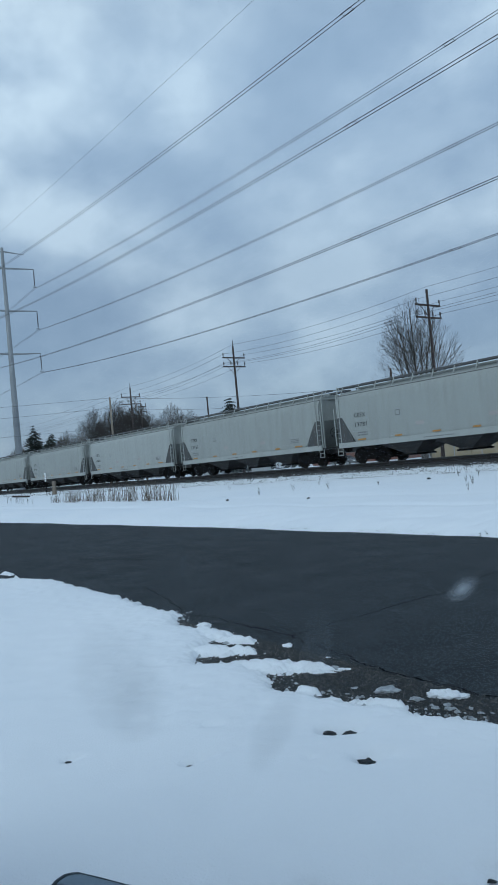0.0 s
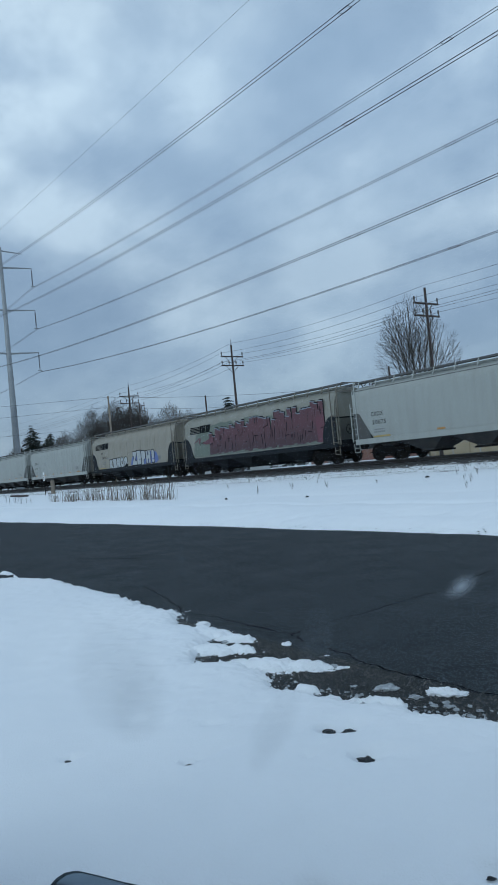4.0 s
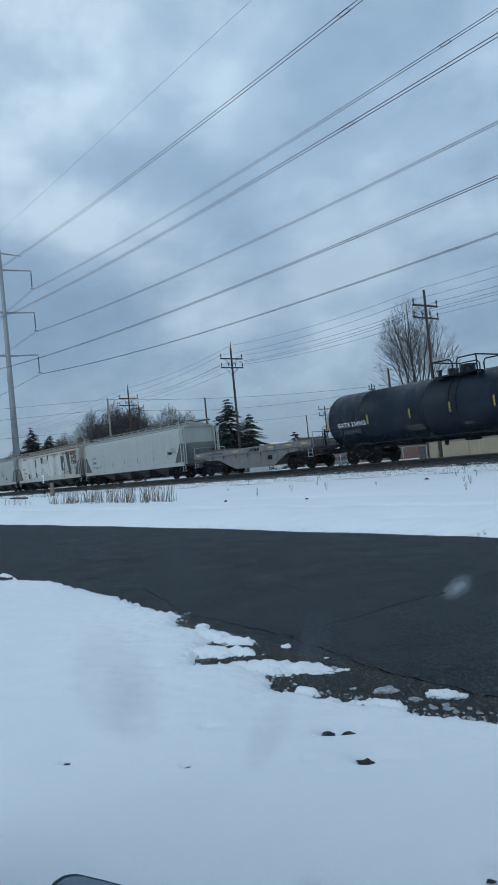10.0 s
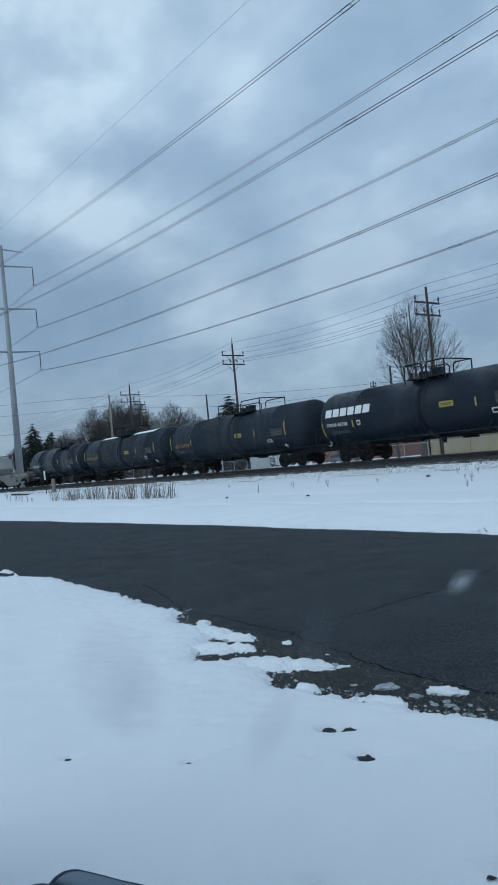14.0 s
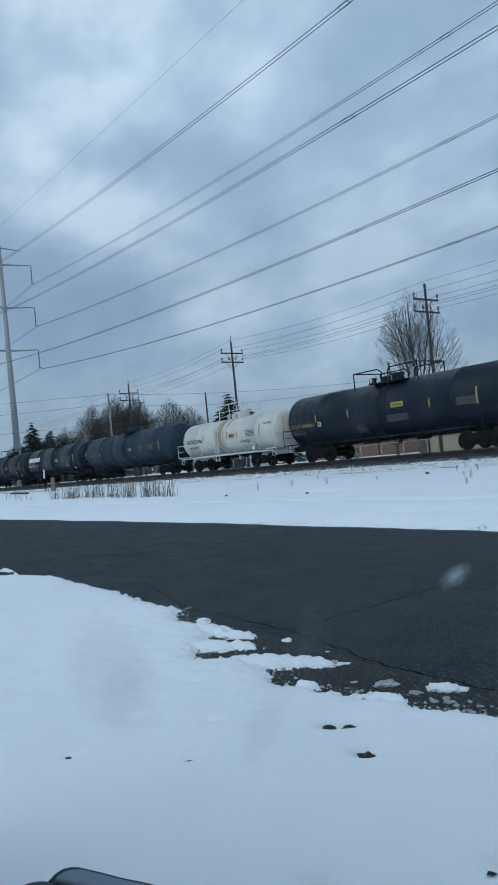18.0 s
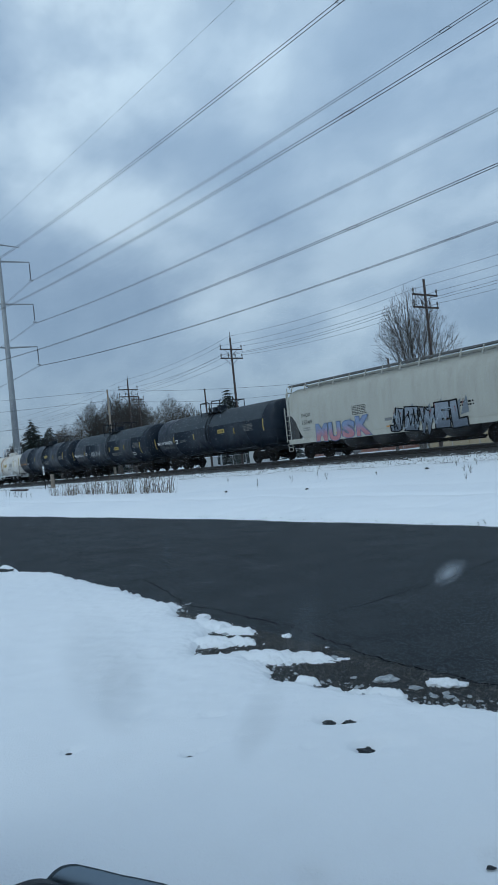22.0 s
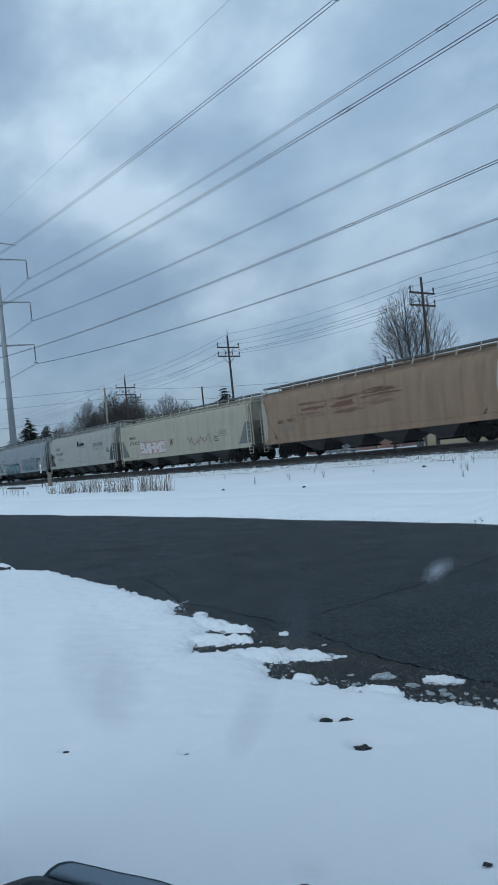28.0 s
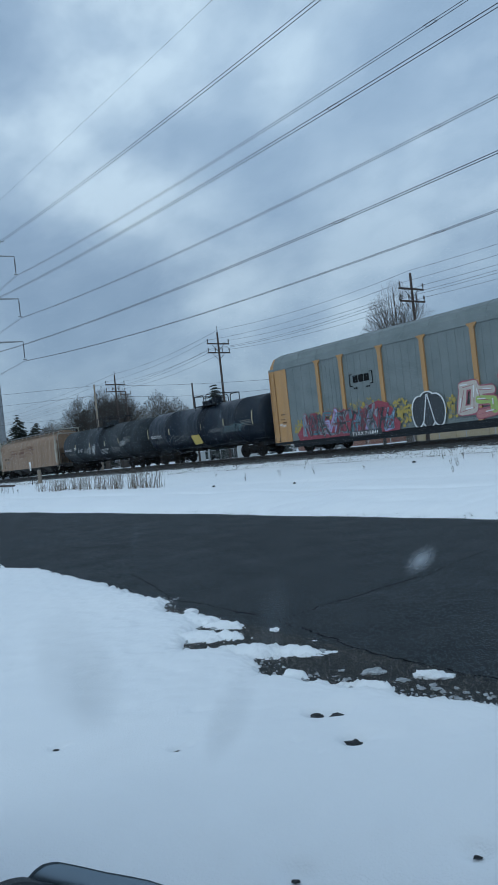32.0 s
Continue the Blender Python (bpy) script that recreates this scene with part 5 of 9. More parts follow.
G_WHITE = spray("white spray", (0.62, 0.65, 0.67))
G_CHALK = spray("chalky grey-white spray", (0.40, 0.43, 0.45))
G_FADED = spray("faded white spray", (0.53, 0.53, 0.51))
G_BLUE = spray("blue spray", (0.10, 0.15, 0.38))
G_LILAC = spray("lilac spray", (0.30, 0.31, 0.52))
G_ROSE = spray("dull rose spray", (0.125, 0.036, 0.055))
G_GREEN = spray("grey-green spray", (0.135, 0.165, 0.135))
G_CRIMSON_FADE = sprayed("red sprayed strokes", (0.055, 0.022, 0.032), (0.100, 0.034, 0.046), 1.3, 3.4)
G_MUSK = sprayed("blue and red fading spray", (0.36, 0.15, 0.17), (0.15, 0.22, 0.36), 1.05, 2.0)
G_STONE = sprayed("slate and white fading spray", (0.07, 0.09, 0.12), (0.19, 0.225, 0.27), 0.9, 2.2)
G_POOL = sprayed("teal fading spray", (0.022, 0.055, 0.072), (0.075, 0.135, 0.155), 1.0, 2.3)
G_TEAL = spray("teal spray", (0.045, 0.17, 0.21))
G_ICE = spray("pale teal spray", (0.28, 0.42, 0.46))
G_PINK = spray("pink spray", (0.50, 0.20, 0.25))
G_NAVY = spray("blue-black spray", (0.017, 0.025, 0.033))
G_SKY = spray("light blue spray", (0.24, 0.38, 0.52))
G_MAGENTA = spray("crimson spray", (0.25, 0.035, 0.06))
G_LIME = spray("lime spray", (0.30, 0.42, 0.12))
G_SUN = spray("yellow spray", (0.36, 0.28, 0.06))
G_BROWN = spray("brown primer", (0.13, 0.055, 0.03))
G_SLATE = spray("slate spray", (0.20, 0.25, 0.30))
G_BERRY = spray("berry spray", (0.30, 0.085, 0.12))
G_STEEL = spray("steel grey spray", (0.13, 0.16, 0.19))
G_RUST = spray("dull red spray", (0.16, 0.05, 0.045))
G_INDIGO = spray("indigo spray", (0.065, 0.12, 0.24))
PALE_TAG = spray("pale worn spray", (0.42, 0.44, 0.45))
G_DEEP = spray("deep teal spray", (0.030, 0.085, 0.105))
G_CREAM = spray("cream spray", (0.44, 0.40, 0.36))
G_SALMON = spray("salmon spray", (0.40, 0.17, 0.17))


def rail_stripes(car, L, x=1.75, z=3.1, w=1.3, h=0.55, ink=None):
    """A railway's emblem as plain shapes: stripes that run into a slanted block."""
    x, ink = x - L / 2, ink or DARK_INK
    bm = bmesh.new()
    for k in range(5):
        zz = z + k * h / 5
        box(bm, x + 0.03 * k, x + w + 0.09 * k, -SIDE - 0.008, -SIDE - 0.002, zz, zz + h / 5 * 0.6)
    part("emblem_stripes", bm, ink, car)
    bm = bmesh.new()
    for p, q in ((0.04, 0.30), (0.34, 0.80), (0.88, 1.46)):
        slab(bm, [(x + w + p, z), (x + w + q, z), (x + w + q + 0.22, z + h), (x + w + p + 0.22, z + h)], -SIDE - 0.008, 0.006)
    part("emblem_block", bm, ink, car, "slanted dark emblem blocks")


def light_hopper(label, start, end, mark, number, paint=P_GREY):
    car, L = hopper(label, start, end, paint, P_UNDER, bays=3, brackets=P_GREY_B, sill=P_GREY_B)
    h = -L / 2
    text_at(car, L, mark, 2.17, 3.05, 2.62, DARK_INK)
    text_at(car, L, number, 2.2, 3.12, 2.10, DARK_INK)
    bars(car, GREY_INK, h + 2.35, -SIDE - 0.004, 1.58, 0.75, 0.28, 2, 2)
    bars(car, GREY_INK, h + 7.0, -SIDE - 0.034, 1.10, 1.9, 0.08, 1, 5)
    bars(car, GREY_INK, L / 2 - 3.6, -SIDE - 0.004, 1.62, 0.8, 0.3, 3, 6)
    part("notice", boxes((h + 5.23, h + 5.56, -SIDE - 0.006, -SIDE, 2.42, 2.72)), GREY_INK, car)
    part("notice_field", boxes((h + 5.27, h + 5.52, -SIDE - 0.010, -SIDE - 0.007, 2.46, 2.68)), paint, car)
    ambers(car, L, ((2.35, 2.95), (5.1, 5.6), (7.6, 8.1), (10.0, 10.45), (12.5, 13.0), (L - 3.2, L - 2.5)))
    for px in (6.55, 10.93):
        plate_at("faded_patch", car, L, [(px, 1.80), (px + 0.5, 1.8), (px + 0.58, 1.9), (px + 0.5, 1.98), (px, 1.98)], P_PATCH)
    return car, L


def build_train():
    pale = "pale grey covered hopper car with white roof brackets"
    light_hopper(pale, -98.9, -81.6, "CEFX", "12118")
    light_hopper(pale, -81.6, -64.3, "CEFX", "12140")
    light_hopper(pale, -64.3, -47.0, "CEFX", "12402", P_GREY_B)
    light_hopper(pale, -47.0, -29.8, "CEFX", "12165")
    light_hopper("pale grey covered hopper car with dark ends and amber reflectors", -29.8, -12.6, "CEFX", "13781")

    seams = [4.57, 5.9, 7.2, 8.5, 9.8, 11.1, 12.4, 13.7]
    car, L = hopper("dusty tan hopper car with white and blue graffiti", -12.6, 4.5, P_TAN, BLACK, bays=4, seams=seams, brackets=P_TAN_C, gap=BLACK, sill=BLACK, tub=True, pods=False, plate="arch")
    h = -L / 2
    rail_stripes(car, L)
    text_at(car, L, "NS", 3.0, 3.4, 2.60, DARK_INK, 0.25)
    text_at(car, L, "297352", 3.04, 4.3, 2.18, DARK_INK, 0.25)
    bars(car, GREY_INK, h + 3.1, -SIDE - 0.004, 1.7, 0.9, 0.28, 2, 12)
    piece(car, "KEMOS", h + 4.7, h + 8.45, 1.20, 2.16, G_CHALK, DARK_INK, 31, fat=0.10, rim=0.07, label="white sprayed bubble letters")
    plate_at("graffiti_shade", car, L, [(9.0, 1.33), (13.7, 1.33), (14.2, 1.6), (13.8, 2.2), (13.2, 2.42), (9.3, 2.0)], G_BLUE, 0.003)
    piece(car, "ZEPH!", h + 9.4, h + 13.6, 1.30, 2.48, G_CHALK, DARK_INK, 34, fat=0.09, rim=0.06, lean=0.03, label="white sprayed block letters")
    plate_at("notice", car, L, [(14.0, 1.62), (14.5, 1.62), (14.5, 1.85), (14.0, 1.85)], GREY_INK)
    ambers(car, L, ((2.4, 3.9),), 1.3, DULL_YELLOW)

    car, L = hopper("grey-green hopper car covered in large dark red graffiti", 4.5, 22.6, P_TAN_B, BLACK, bays=4, seams=[q + 0.6 for q in seams], brackets=P_TAN_C, gap=BLACK, sill=BLACK, tub=True, pods=False, plate="arch")
    h = -L / 2
    rnd = random.Random(5)
    for lift in (0.003,):
        up = [(4.2 + k * 0.62, 3.15 + 0.5 * rnd.random() + 0.012 * k) for k in range(21)]
        plate_at("graffiti_background", car, L, [(2.1, 1.36), (5.2, 1.33), (16.9, 1.33), (17.2, 2.3), (16.6, 3.2)] + up[::-1] + [(2.6, 3.0), (2.2, 2.0)], G_GREEN, lift, "grey-green sprayed background")
    rail_stripes(car, L)
    text_at(car, L, "297165", 3.05, 4.3, 2.2, DARK_INK, 0.24)
    thicket(car, L, 4.4, 16.9, 1.34, (3.0, 3.25, 3.5, 3.78), G_CRIMSON_FADE, DARK_INK, G_SLATE, 45)
    plate_at("graffiti_fill", car, L, [(3.4, 2.35), (4.9, 2.75), (4.9, 2.3), (4.0, 2.2)], G_ROSE, 0.014)
    plate_at("graffiti_fill", car, L, [(16.2, 2.9), (16.9, 3.0), (17.1, 1.5), (17.1, 1.4), (16.3, 1.38)], G_ROSE, 0.012)
    scribble(car, h + 2.3, 2.3, 1.3, 0.5, G_ROSE, 3, r=0.04)
    scribble(car, h + 15.6, 2.9, 1.3, 0.4, DARK_INK, 8, r=0.03)

    car, L = hopper("plain light grey hopper car with small black tags", 22.6, 42.4, P_GREY, P_UNDER, bays=4, brackets=P_GREY_B)
    h = -L / 2
    text_at(car, L, "CRDX", 2.1, 3.0, 2.45, DARK_INK)
    text_at(car, L, "20675", 2.15, 3.15, 2.0, DARK_INK)
    bars(car, GREY_INK, h + 2.2, -SIDE - 0.004, 1.55, 0.8, 0.26, 2, 14)
    bars(car, GREY_INK, L / 2 - 6.6, -SIDE - 0.004, 2.1, 1.3, 0.7, 6, 15)
    scribble(car, L / 2 - 4.6, 1.45, 1.1, 0.5, DARK_INK, 6, r=0.03)
    ambers(car, L, ((2.2, 3.4),), 1.3, DULL_YELLOW)
    ambers(car, L, ((6.5, 7.0), (10.6, 11.1), (14.7, 15.2)))

    car, L = hopper("stained white hopper car with huge block lettering and rust", 42.4, 62.2, P_EQUX, P_UNDER, bays=4, brackets=P_EQUX, walks=P_RUST)
    h = -L / 2
    rnd = random.Random(77)
    blocks = ([(2.09, 3.94), (4.28, 3.96), (4.52, 1.31), (1.97, 1.54)], [(4.28, 3.96), (5.98, 3.98), (6.54, 1.65), (5.45, 1.31)], [(7.24, 4.02), (8.54, 3.99), (8.58, 1.35), (7.18, 1.38)], [(8.54, 3.99), (10.58, 3.96), (10.59, 3.35), (8.88, 3.42)], [(8.59, 2.89), (10.81, 2.85), (11.2, 1.54), (10.23, 1.49)], [(10.98, 4.04), (12.39, 4.02), (12.48, 1.43), (11.28, 1.4)], [(13.38, 4.1), (14.66, 4.1), (14.8, 1.48), (13.45, 1.41)])
    for k, q in enumerate(blocks):
        plate_at("letter_block", car, L, q, G_FADED, 0.005 + 0.0004 * k, "faded white painted block")
    darks = ([(6.77, 3.45), (7.06, 3.46), (6.98, 2.63), (6.65, 2.63)], [(8.6, 3.66), (9.32, 3.61), (9.13, 2.97), (8.64, 2.95)], [(10.64, 3.72), (11.07, 3.72), (11.03, 3.27), (10.64, 3.28)], [(4.09, 1.92), (4.64, 1.95), (4.79, 1.41), (4.25, 1.38)], [(6.7, 1.96), (7.11, 2.01), (7.25, 1.45), (6.85, 1.41)], [(14.65, 3.42), (15.55, 3.42), (15.82, 1.93), (14.78, 1.92)], [(16.12, 3.8), (17.03, 3.8), (17.42, 1.42), (16.83, 1.41)])
    for q in darks:
        plate_at("letter_shadow", car, L, q, G_NAVY, 0.010)
    plate_at("letter_block", car, L, [(15.26, 2.85), (15.4, 2.95), (15.61, 2.08), (15.28, 2.05)], G_FADED, 0.013)
    text_at(car, L, "EQUX", 2.4, 3.3, 2.40, DARK_INK, 0.24, -SIDE - 0.012)
    text_at(car, L, "631988", 2.45, 3.7, 1.95, DARK_INK, 0.24, -SIDE - 0.012)
    bars(car, DARK_INK, h + 2.5, -SIDE - 0.012, 1.55, 0.8, 0.25, 2, 17)
    for k, word in enumerate(("BOY", "MAF", "DBR")):
        piece(car, word, h + 17.42 + 0.1 * k, h + 19.0 + 0.06 * k, 3.32 - 0.46 * k, 3.74 - 0.46 * k, DARK_INK, DARK_INK, 60 + k, fat=0.012, rim=0.012, lean=0.12, rise=0.03, y=-SIDE - 0.012, label="black brushed letters")
    scribble(car, h + 18.2, 1.75, 0.7, 0.5, DARK_INK, 61, r=0.018, y=-SIDE - 0.012, n=14)
    scribble(car, h + 15.7, 1.52, 0.9, 0.42, GREY_INK, 63, r=0.02, y=-SIDE - 0.014, n=14)
    scribble(car, h + 13.7, 3.5, 0.5, 0.22, DARK_INK, 64, r=0.018, y=-SIDE - 0.014, n=8)
    for px in (5.1, 7.6, 10.2, 12.7, 15.5):
        plate_at("primer_tick", car, L, [(px, 1.6), (px + 0.22, 1.62), (px + 0.3, 1.74), (px + 0.04, 1.72)], G_BROWN, 0.016)
    for k in range(64):
        f = (k + rnd.random()) / 64
        px, d, w = 1.5 + 17.4 * f, rnd.uniform(0.08, 0.34) * (0.6 + 0.8 * f), rnd.uniform(0.06, 0.22)
        ragged = [(px - w, 3.8), (px - w * 0.5, 3.8 - d * rnd.uniform(0.2, 0.6)), (px - w * 0.1, 3.8 - d * rnd.uniform(0.4, 0.8)), (px + w * 0.1, 3.8 - d), (px + w * 0.3, 3.8 - d * rnd.uniform(0.3, 0.6)), (px + w, 3.8)]
        plate_at("rust_run", car, L, ragged, P_RUNS if k % 3 else P_RUST, 0.017 + 0.0003 * (k % 3), "rust streak from the roof edge")
    for px, pz, w, d in ((17.4, 3.62, 0.9, 0.24), (18.6, 3.5, 0.55, 0.42), (18.75, 2.95, 0.22, 0.45), (12.9, 3.6, 0.25, 0.3), (15.6, 3.66, 0.5, 0.16), (3.2, 3.68, 0.7, 0.12)):
        rim = [(px + w * math.cos(a) * rnd.uniform(0.6, 1.15), min(3.79, pz + d * math.sin(a) * rnd.uniform(0.6, 1.15))) for a in (q * math.tau / 18 for q in range(18))]
        plate_at("rust_patch", car, L, rim, P_RUNS, 0.0085, "orange-brown rust patch")
    for s in (-1, 1):
        part("roof_flashing", boxes((h + 1.2, -h - 0.9, s * 1.30 - 0.10, s * 1.30 + 0.10, 4.00, 4.085)), P_RUST, car, "rusted strip along the roof edge")

    car, L = hopper("light grey plain hopper car with a clean side", 62.2, 82.1, P_GREY_B, P_UNDER, bays=4, brackets=P_GREY_B)
    h = -L / 2
    text_at(car, L, "CCBX", 2.36, 3.3, 2.45, DARK_INK)
    text_at(car, L, "72439", 2.45, 3.41, 2.02, DARK_INK)
    bars(car, GREY_INK, h + 2.5, -SIDE - 0.004, 1.6, 2.1, 0.22, 2, 18)
    bars(car, GREY_INK, h + 17.85, -SIDE - 0.004, 2.02, 0.75, 0.5, 6, 19)
    for k in range(2):
        part("notice", boxes((h + 17.42 + 0.3 * k, h + 17.68 + 0.3 * k, -SIDE - 0.006, -SIDE, 1.96, 2.2)), DARK_INK, car)
    for px, z1 in ((6.9, 1.98), (9.45, 2.04), (11.95, 2.05), (14.9, 2.02), (17.28, 2.32)):
        plate_at("primer_tick", car, L, [(px, 1.6), (px + 0.07, 1.6), (px + 0.03, z1), (px - 0.04, z1)], G_BROWN, 0.006)
    coil_car()

    tank_car("black tank car with white lettering and yellow stripes", 96.6, 112.4, P_BLACK, [("GATX 234955", 1.85, 4.05, 2.16, 0.27, WHITE)], stripes=[(1.0, 2.2, 2.9), (4.2, 2.2, 2.7), (7.2, 2.22, 2.7), (9.75, 2.2, 2.72), (12.25, 2.2, 2.7), (15.0, 2.15, 2.9)], panels=[("print", 2.7, 1.9, 1.6, 0.26), ("print", 7.35, 1.7, 1.1, 0.36), ("print", 10.6, 1.62, 0.6, 0.2), ("print", 13.4, 2.4, 1.1, 0.6), ("frame", 12.6, 1.8, 0.4, 0.26)], fitting=9.9)
    car, L = tank_car("dusty black tank car with orange lettering and snow on top", 112.4, 129.3, P_BLACK_B, [("UTLX 642124", 1.45, 3.6, 2.16, 0.25, ORANGE_INK)], band=P_BAND, band_at=[(4.9, 7.6), (9.3, 11.6)], stripes=[(0.85, 2.1, 2.95), (3.9, 2.2, 2.7), (12.0, 2.2, 2.65), (15.3, 2.05, 2.9)], panels=[("yellow", 10.2, 2.42, 0.85, 0.28), ("frame", 13.5, 1.8, 0.45, 0.26), ("print", 14.3, 2.35, 1.1, 0.5), ("placard", 14.9, 1.4, 0.36, 0.40), ("print", 2.2, 1.9, 1.3, 0.2)])
    for x0, x1, a0, a1 in ((3.6, 6.9, 62, 86), (10.4, 14.2, 60, 84), (7.6, 8.2, 70, 84)):
        part("snow_strip", tank_arc(bmesh.new(), x0 - L / 2, x1 - L / 2, 1.59, 2.55, a0, a1, 0.02), SNOW, car, "thin strip of snow on top")
    tank_car("black tank car with worn grey bands and yellow panel", 129.3, 146.6, P_BLACK_B, [("UTLX 204278", 1.5, 3.62, 2.14, 0.26, ORANGE_INK)], band=P_BAND, band_at=[(6.4, 7.7), (9.3, 10.0)], stripes=[(0.85, 2.05, 2.95), (3.9, 2.2, 2.68), (12.1, 2.2, 2.65), (15.35, 2.05, 2.95)], panels=[("yellow", 10.18, 2.44, 0.85, 0.27), ("frame", 13.55, 1.82, 0.5, 0.2), ("print", 14.5, 2.34, 1.2, 0.47), ("placard", 14.9, 1.4, 0.36, 0.4), ("print", 2.3, 1.86, 1.3, 0.2)], fitting=9.9, span=2.5)
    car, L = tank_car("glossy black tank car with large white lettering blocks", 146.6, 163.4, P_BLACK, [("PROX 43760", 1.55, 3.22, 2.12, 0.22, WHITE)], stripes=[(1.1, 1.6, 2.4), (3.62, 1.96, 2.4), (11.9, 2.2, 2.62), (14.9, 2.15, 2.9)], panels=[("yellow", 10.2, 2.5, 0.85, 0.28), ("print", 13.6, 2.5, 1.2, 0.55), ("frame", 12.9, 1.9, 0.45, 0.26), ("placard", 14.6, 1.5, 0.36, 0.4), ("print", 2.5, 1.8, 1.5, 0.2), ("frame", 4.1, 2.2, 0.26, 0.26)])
    bm = bmesh.new()
    for k in range(6):
        x = -L / 2 + 1.46 + k * 0.61
        slab(bm, [(x, -0.23), (x + 0.5, -0.23), (x + 0.54, 0.23), (x + 0.04, 0.23)], -0.012 - 0.0005 * k, 0.008)
    part("name_blocks", bm, WHITE, car, "white painted name as plain blocks", at=pose(0, -1.585 * math.cos(radians(13)), 2.55 + 1.585 * math.sin(radians(13)), -13))
    tank_car("blue-black tank car with a smooth dark jacket", 163.4, 181.4, P_BLACK_C, stripes=[(0.95, 2.1, 2.8), (4.2, 2.2, 2.6), (12.6, 2.2, 2.6), (15.9, 2.15, 2.85)], band=P_BAND, band_at=[(6.6, 6.9)], panels=[("print", 14.3, 2.5, 1.1, 0.5), ("yellow", 10.6, 2.45, 0.6, 0.24), ("print", 2.6, 2.35, 1.6, 0.22), ("print", 2.5, 1.95, 1.2, 0.16)])
    car, L = tank_car("short white tank car with brown stains and white railings", 181.4, 194.3, P_WHITE, [("GATX 231386", 1.54, 3.72, 2.17, 0.27, DARK_INK)], r=1.34, cz=2.33, platform=G_WHITE, frame_mat=G_WHITE, band=P_STAIN, band_at=[(5.68, 5.80)], stripes=[(1.1, 2.2, 2.88), (3.9, 2.3, 2.7), (7.02, 2.2, 2.68), (8.25, 2.2, 2.6), (10.9, 2.08, 2.9)], panels=[("yellow", 7.65, 2.37, 0.7, 0.34), ("print", 9.88, 2.4, 1.1, 0.46), ("print", 9.1, 1.9, 1.2, 0.2), ("print", 2.4, 1.85, 1.5, 0.2), ("frame", 9.8, 1.5, 0.3, 0.2), ("print", 11.8, 2.9, 0.9, 0.16)], ink=GREY_INK, head=0.5, fitting=7.4, rails=False)
    hx = -L / 2
    part("stain", tank_arc(bmesh.new(), hx + 5.95, hx + 6.3, 1.34, 2.33, -30, 72, 0.012), P_STAIN, car, "brown stain down the side")
    part("stain", tank_arc(bmesh.new(), hx + 6.95, hx + 7.08, 1.34, 2.33, 36, 80, 0.012), P_STAIN, car)
    part("placard", slab(bmesh.new(), [(hx + 10.2, 1.14), (hx + 10.4, 1.34), (hx + 10.2, 1.54), (hx + 10.0, 1.34)], -1.4, 0.012), G_WHITE, car, "diamond placard")
    part("side_walk", boxes((hx + 0.7, -hx - 0.9, -1.46, -1.36, 1.02, 1.10)), G_WHITE, car, "white walkway edge along the frame")
    part("side_ladder", shared("tank ladder white", G_WHITE, lambda b: ladder_mesh(b, 2.2, 2.5)), G_WHITE, car, at=pose(hx + 5.8, -1.42, 0.6))
    rb = bmesh.new()
    t = 3.67
    for y in (-0.8, 0.8):
        pipe(rb, [(hx + 5.6, y, t - 0.3), (hx + 5.6, y, t + 1.0), (hx + 6.9, y, t + 1.0)], 0.03, 5)
        pipe(rb, [(hx + 6.9, y, t - 0.2), (hx + 6.9, y, t + 1.0), (hx + 8.4, y, t + 1.0), (hx + 8.4, y, t - 0.2)], 0.026, 5)
        pipe(rb, [(hx + 5.6, y, t + 0.5), (hx + 8.4, y, t + 0.5)], 0.022, 5)
    part("safety_cage", rb, G_WHITE, car, "white railing round the dome")
    part("dome", rounded(tube(bmesh.new(), (hx + 7.55, 0, t - 0.1), (hx + 7.55, 0, t + 0.34), 0.46, n=18), 0.03), P_WHITE, car, "white rust-stained valve dome")
    tank_car("black tank car with orange lettering and yellow panel", 194.3, 211.2, P_BLACK, [("UTLX 684801", 1.3, 3.42, 2.15, 0.25, ORANGE_INK)], stripes=[(0.52, 2.17, 3.1), (3.66, 2.42, 2.84), (6.4, 2.4, 2.84), (12.24, 2.3, 2.75), (15.05, 2.15, 2.95)], panels=[("yellow", 10.1, 2.7, 0.85, 0.28), ("print", 10.0, 2.05, 1.4, 0.4), ("print", 7.2, 1.7, 0.8, 0.5), ("print", 14.45, 2.4, 1.15, 0.4), ("frame", 3.95, 2.25, 0.26, 0.26), ("print", 2.0, 1.85, 1.2, 0.2)], fitting=9.0, span=2.3)
    car, L = tank_car("black tank car with a sky-lit grey upper jacket and a scribbled tag", 211.2, 228.4, P_BLACK, [("PROX 290511", 1.06, 3.24, 2.13, 0.26, WHITE)], stripes=[(0.57, 1.9, 2.7), (3.53, 2.2, 2.6), (9.36, 2.22, 2.64), (12.38, 2.2, 2.63), (15.45, 1.75, 2.67)], panels=[("yellow", 10.9, 2.42, 0.84, 0.28), ("print", 2.4, 1.9, 1.6, 0.22), ("print", 14.7, 2.48, 1.15, 0.42), ("frame", 14.1, 1.8, 0.5, 0.26), ("frame", 4.0, 2.3, 0.26, 0.26), ("print", 10.6, 1.95, 1.8, 0.3)])
    # skylight on the upper jacket, put into the colour of a thin plate
    part("jacket_top", tank_arc(bmesh.new(), -L / 2 + 1.7, L / 2 - 1.9, 1.585, 2.55, 22, 120, 0.006), P_TOP, car, "grey sky light painted on the upper half of the jacket")
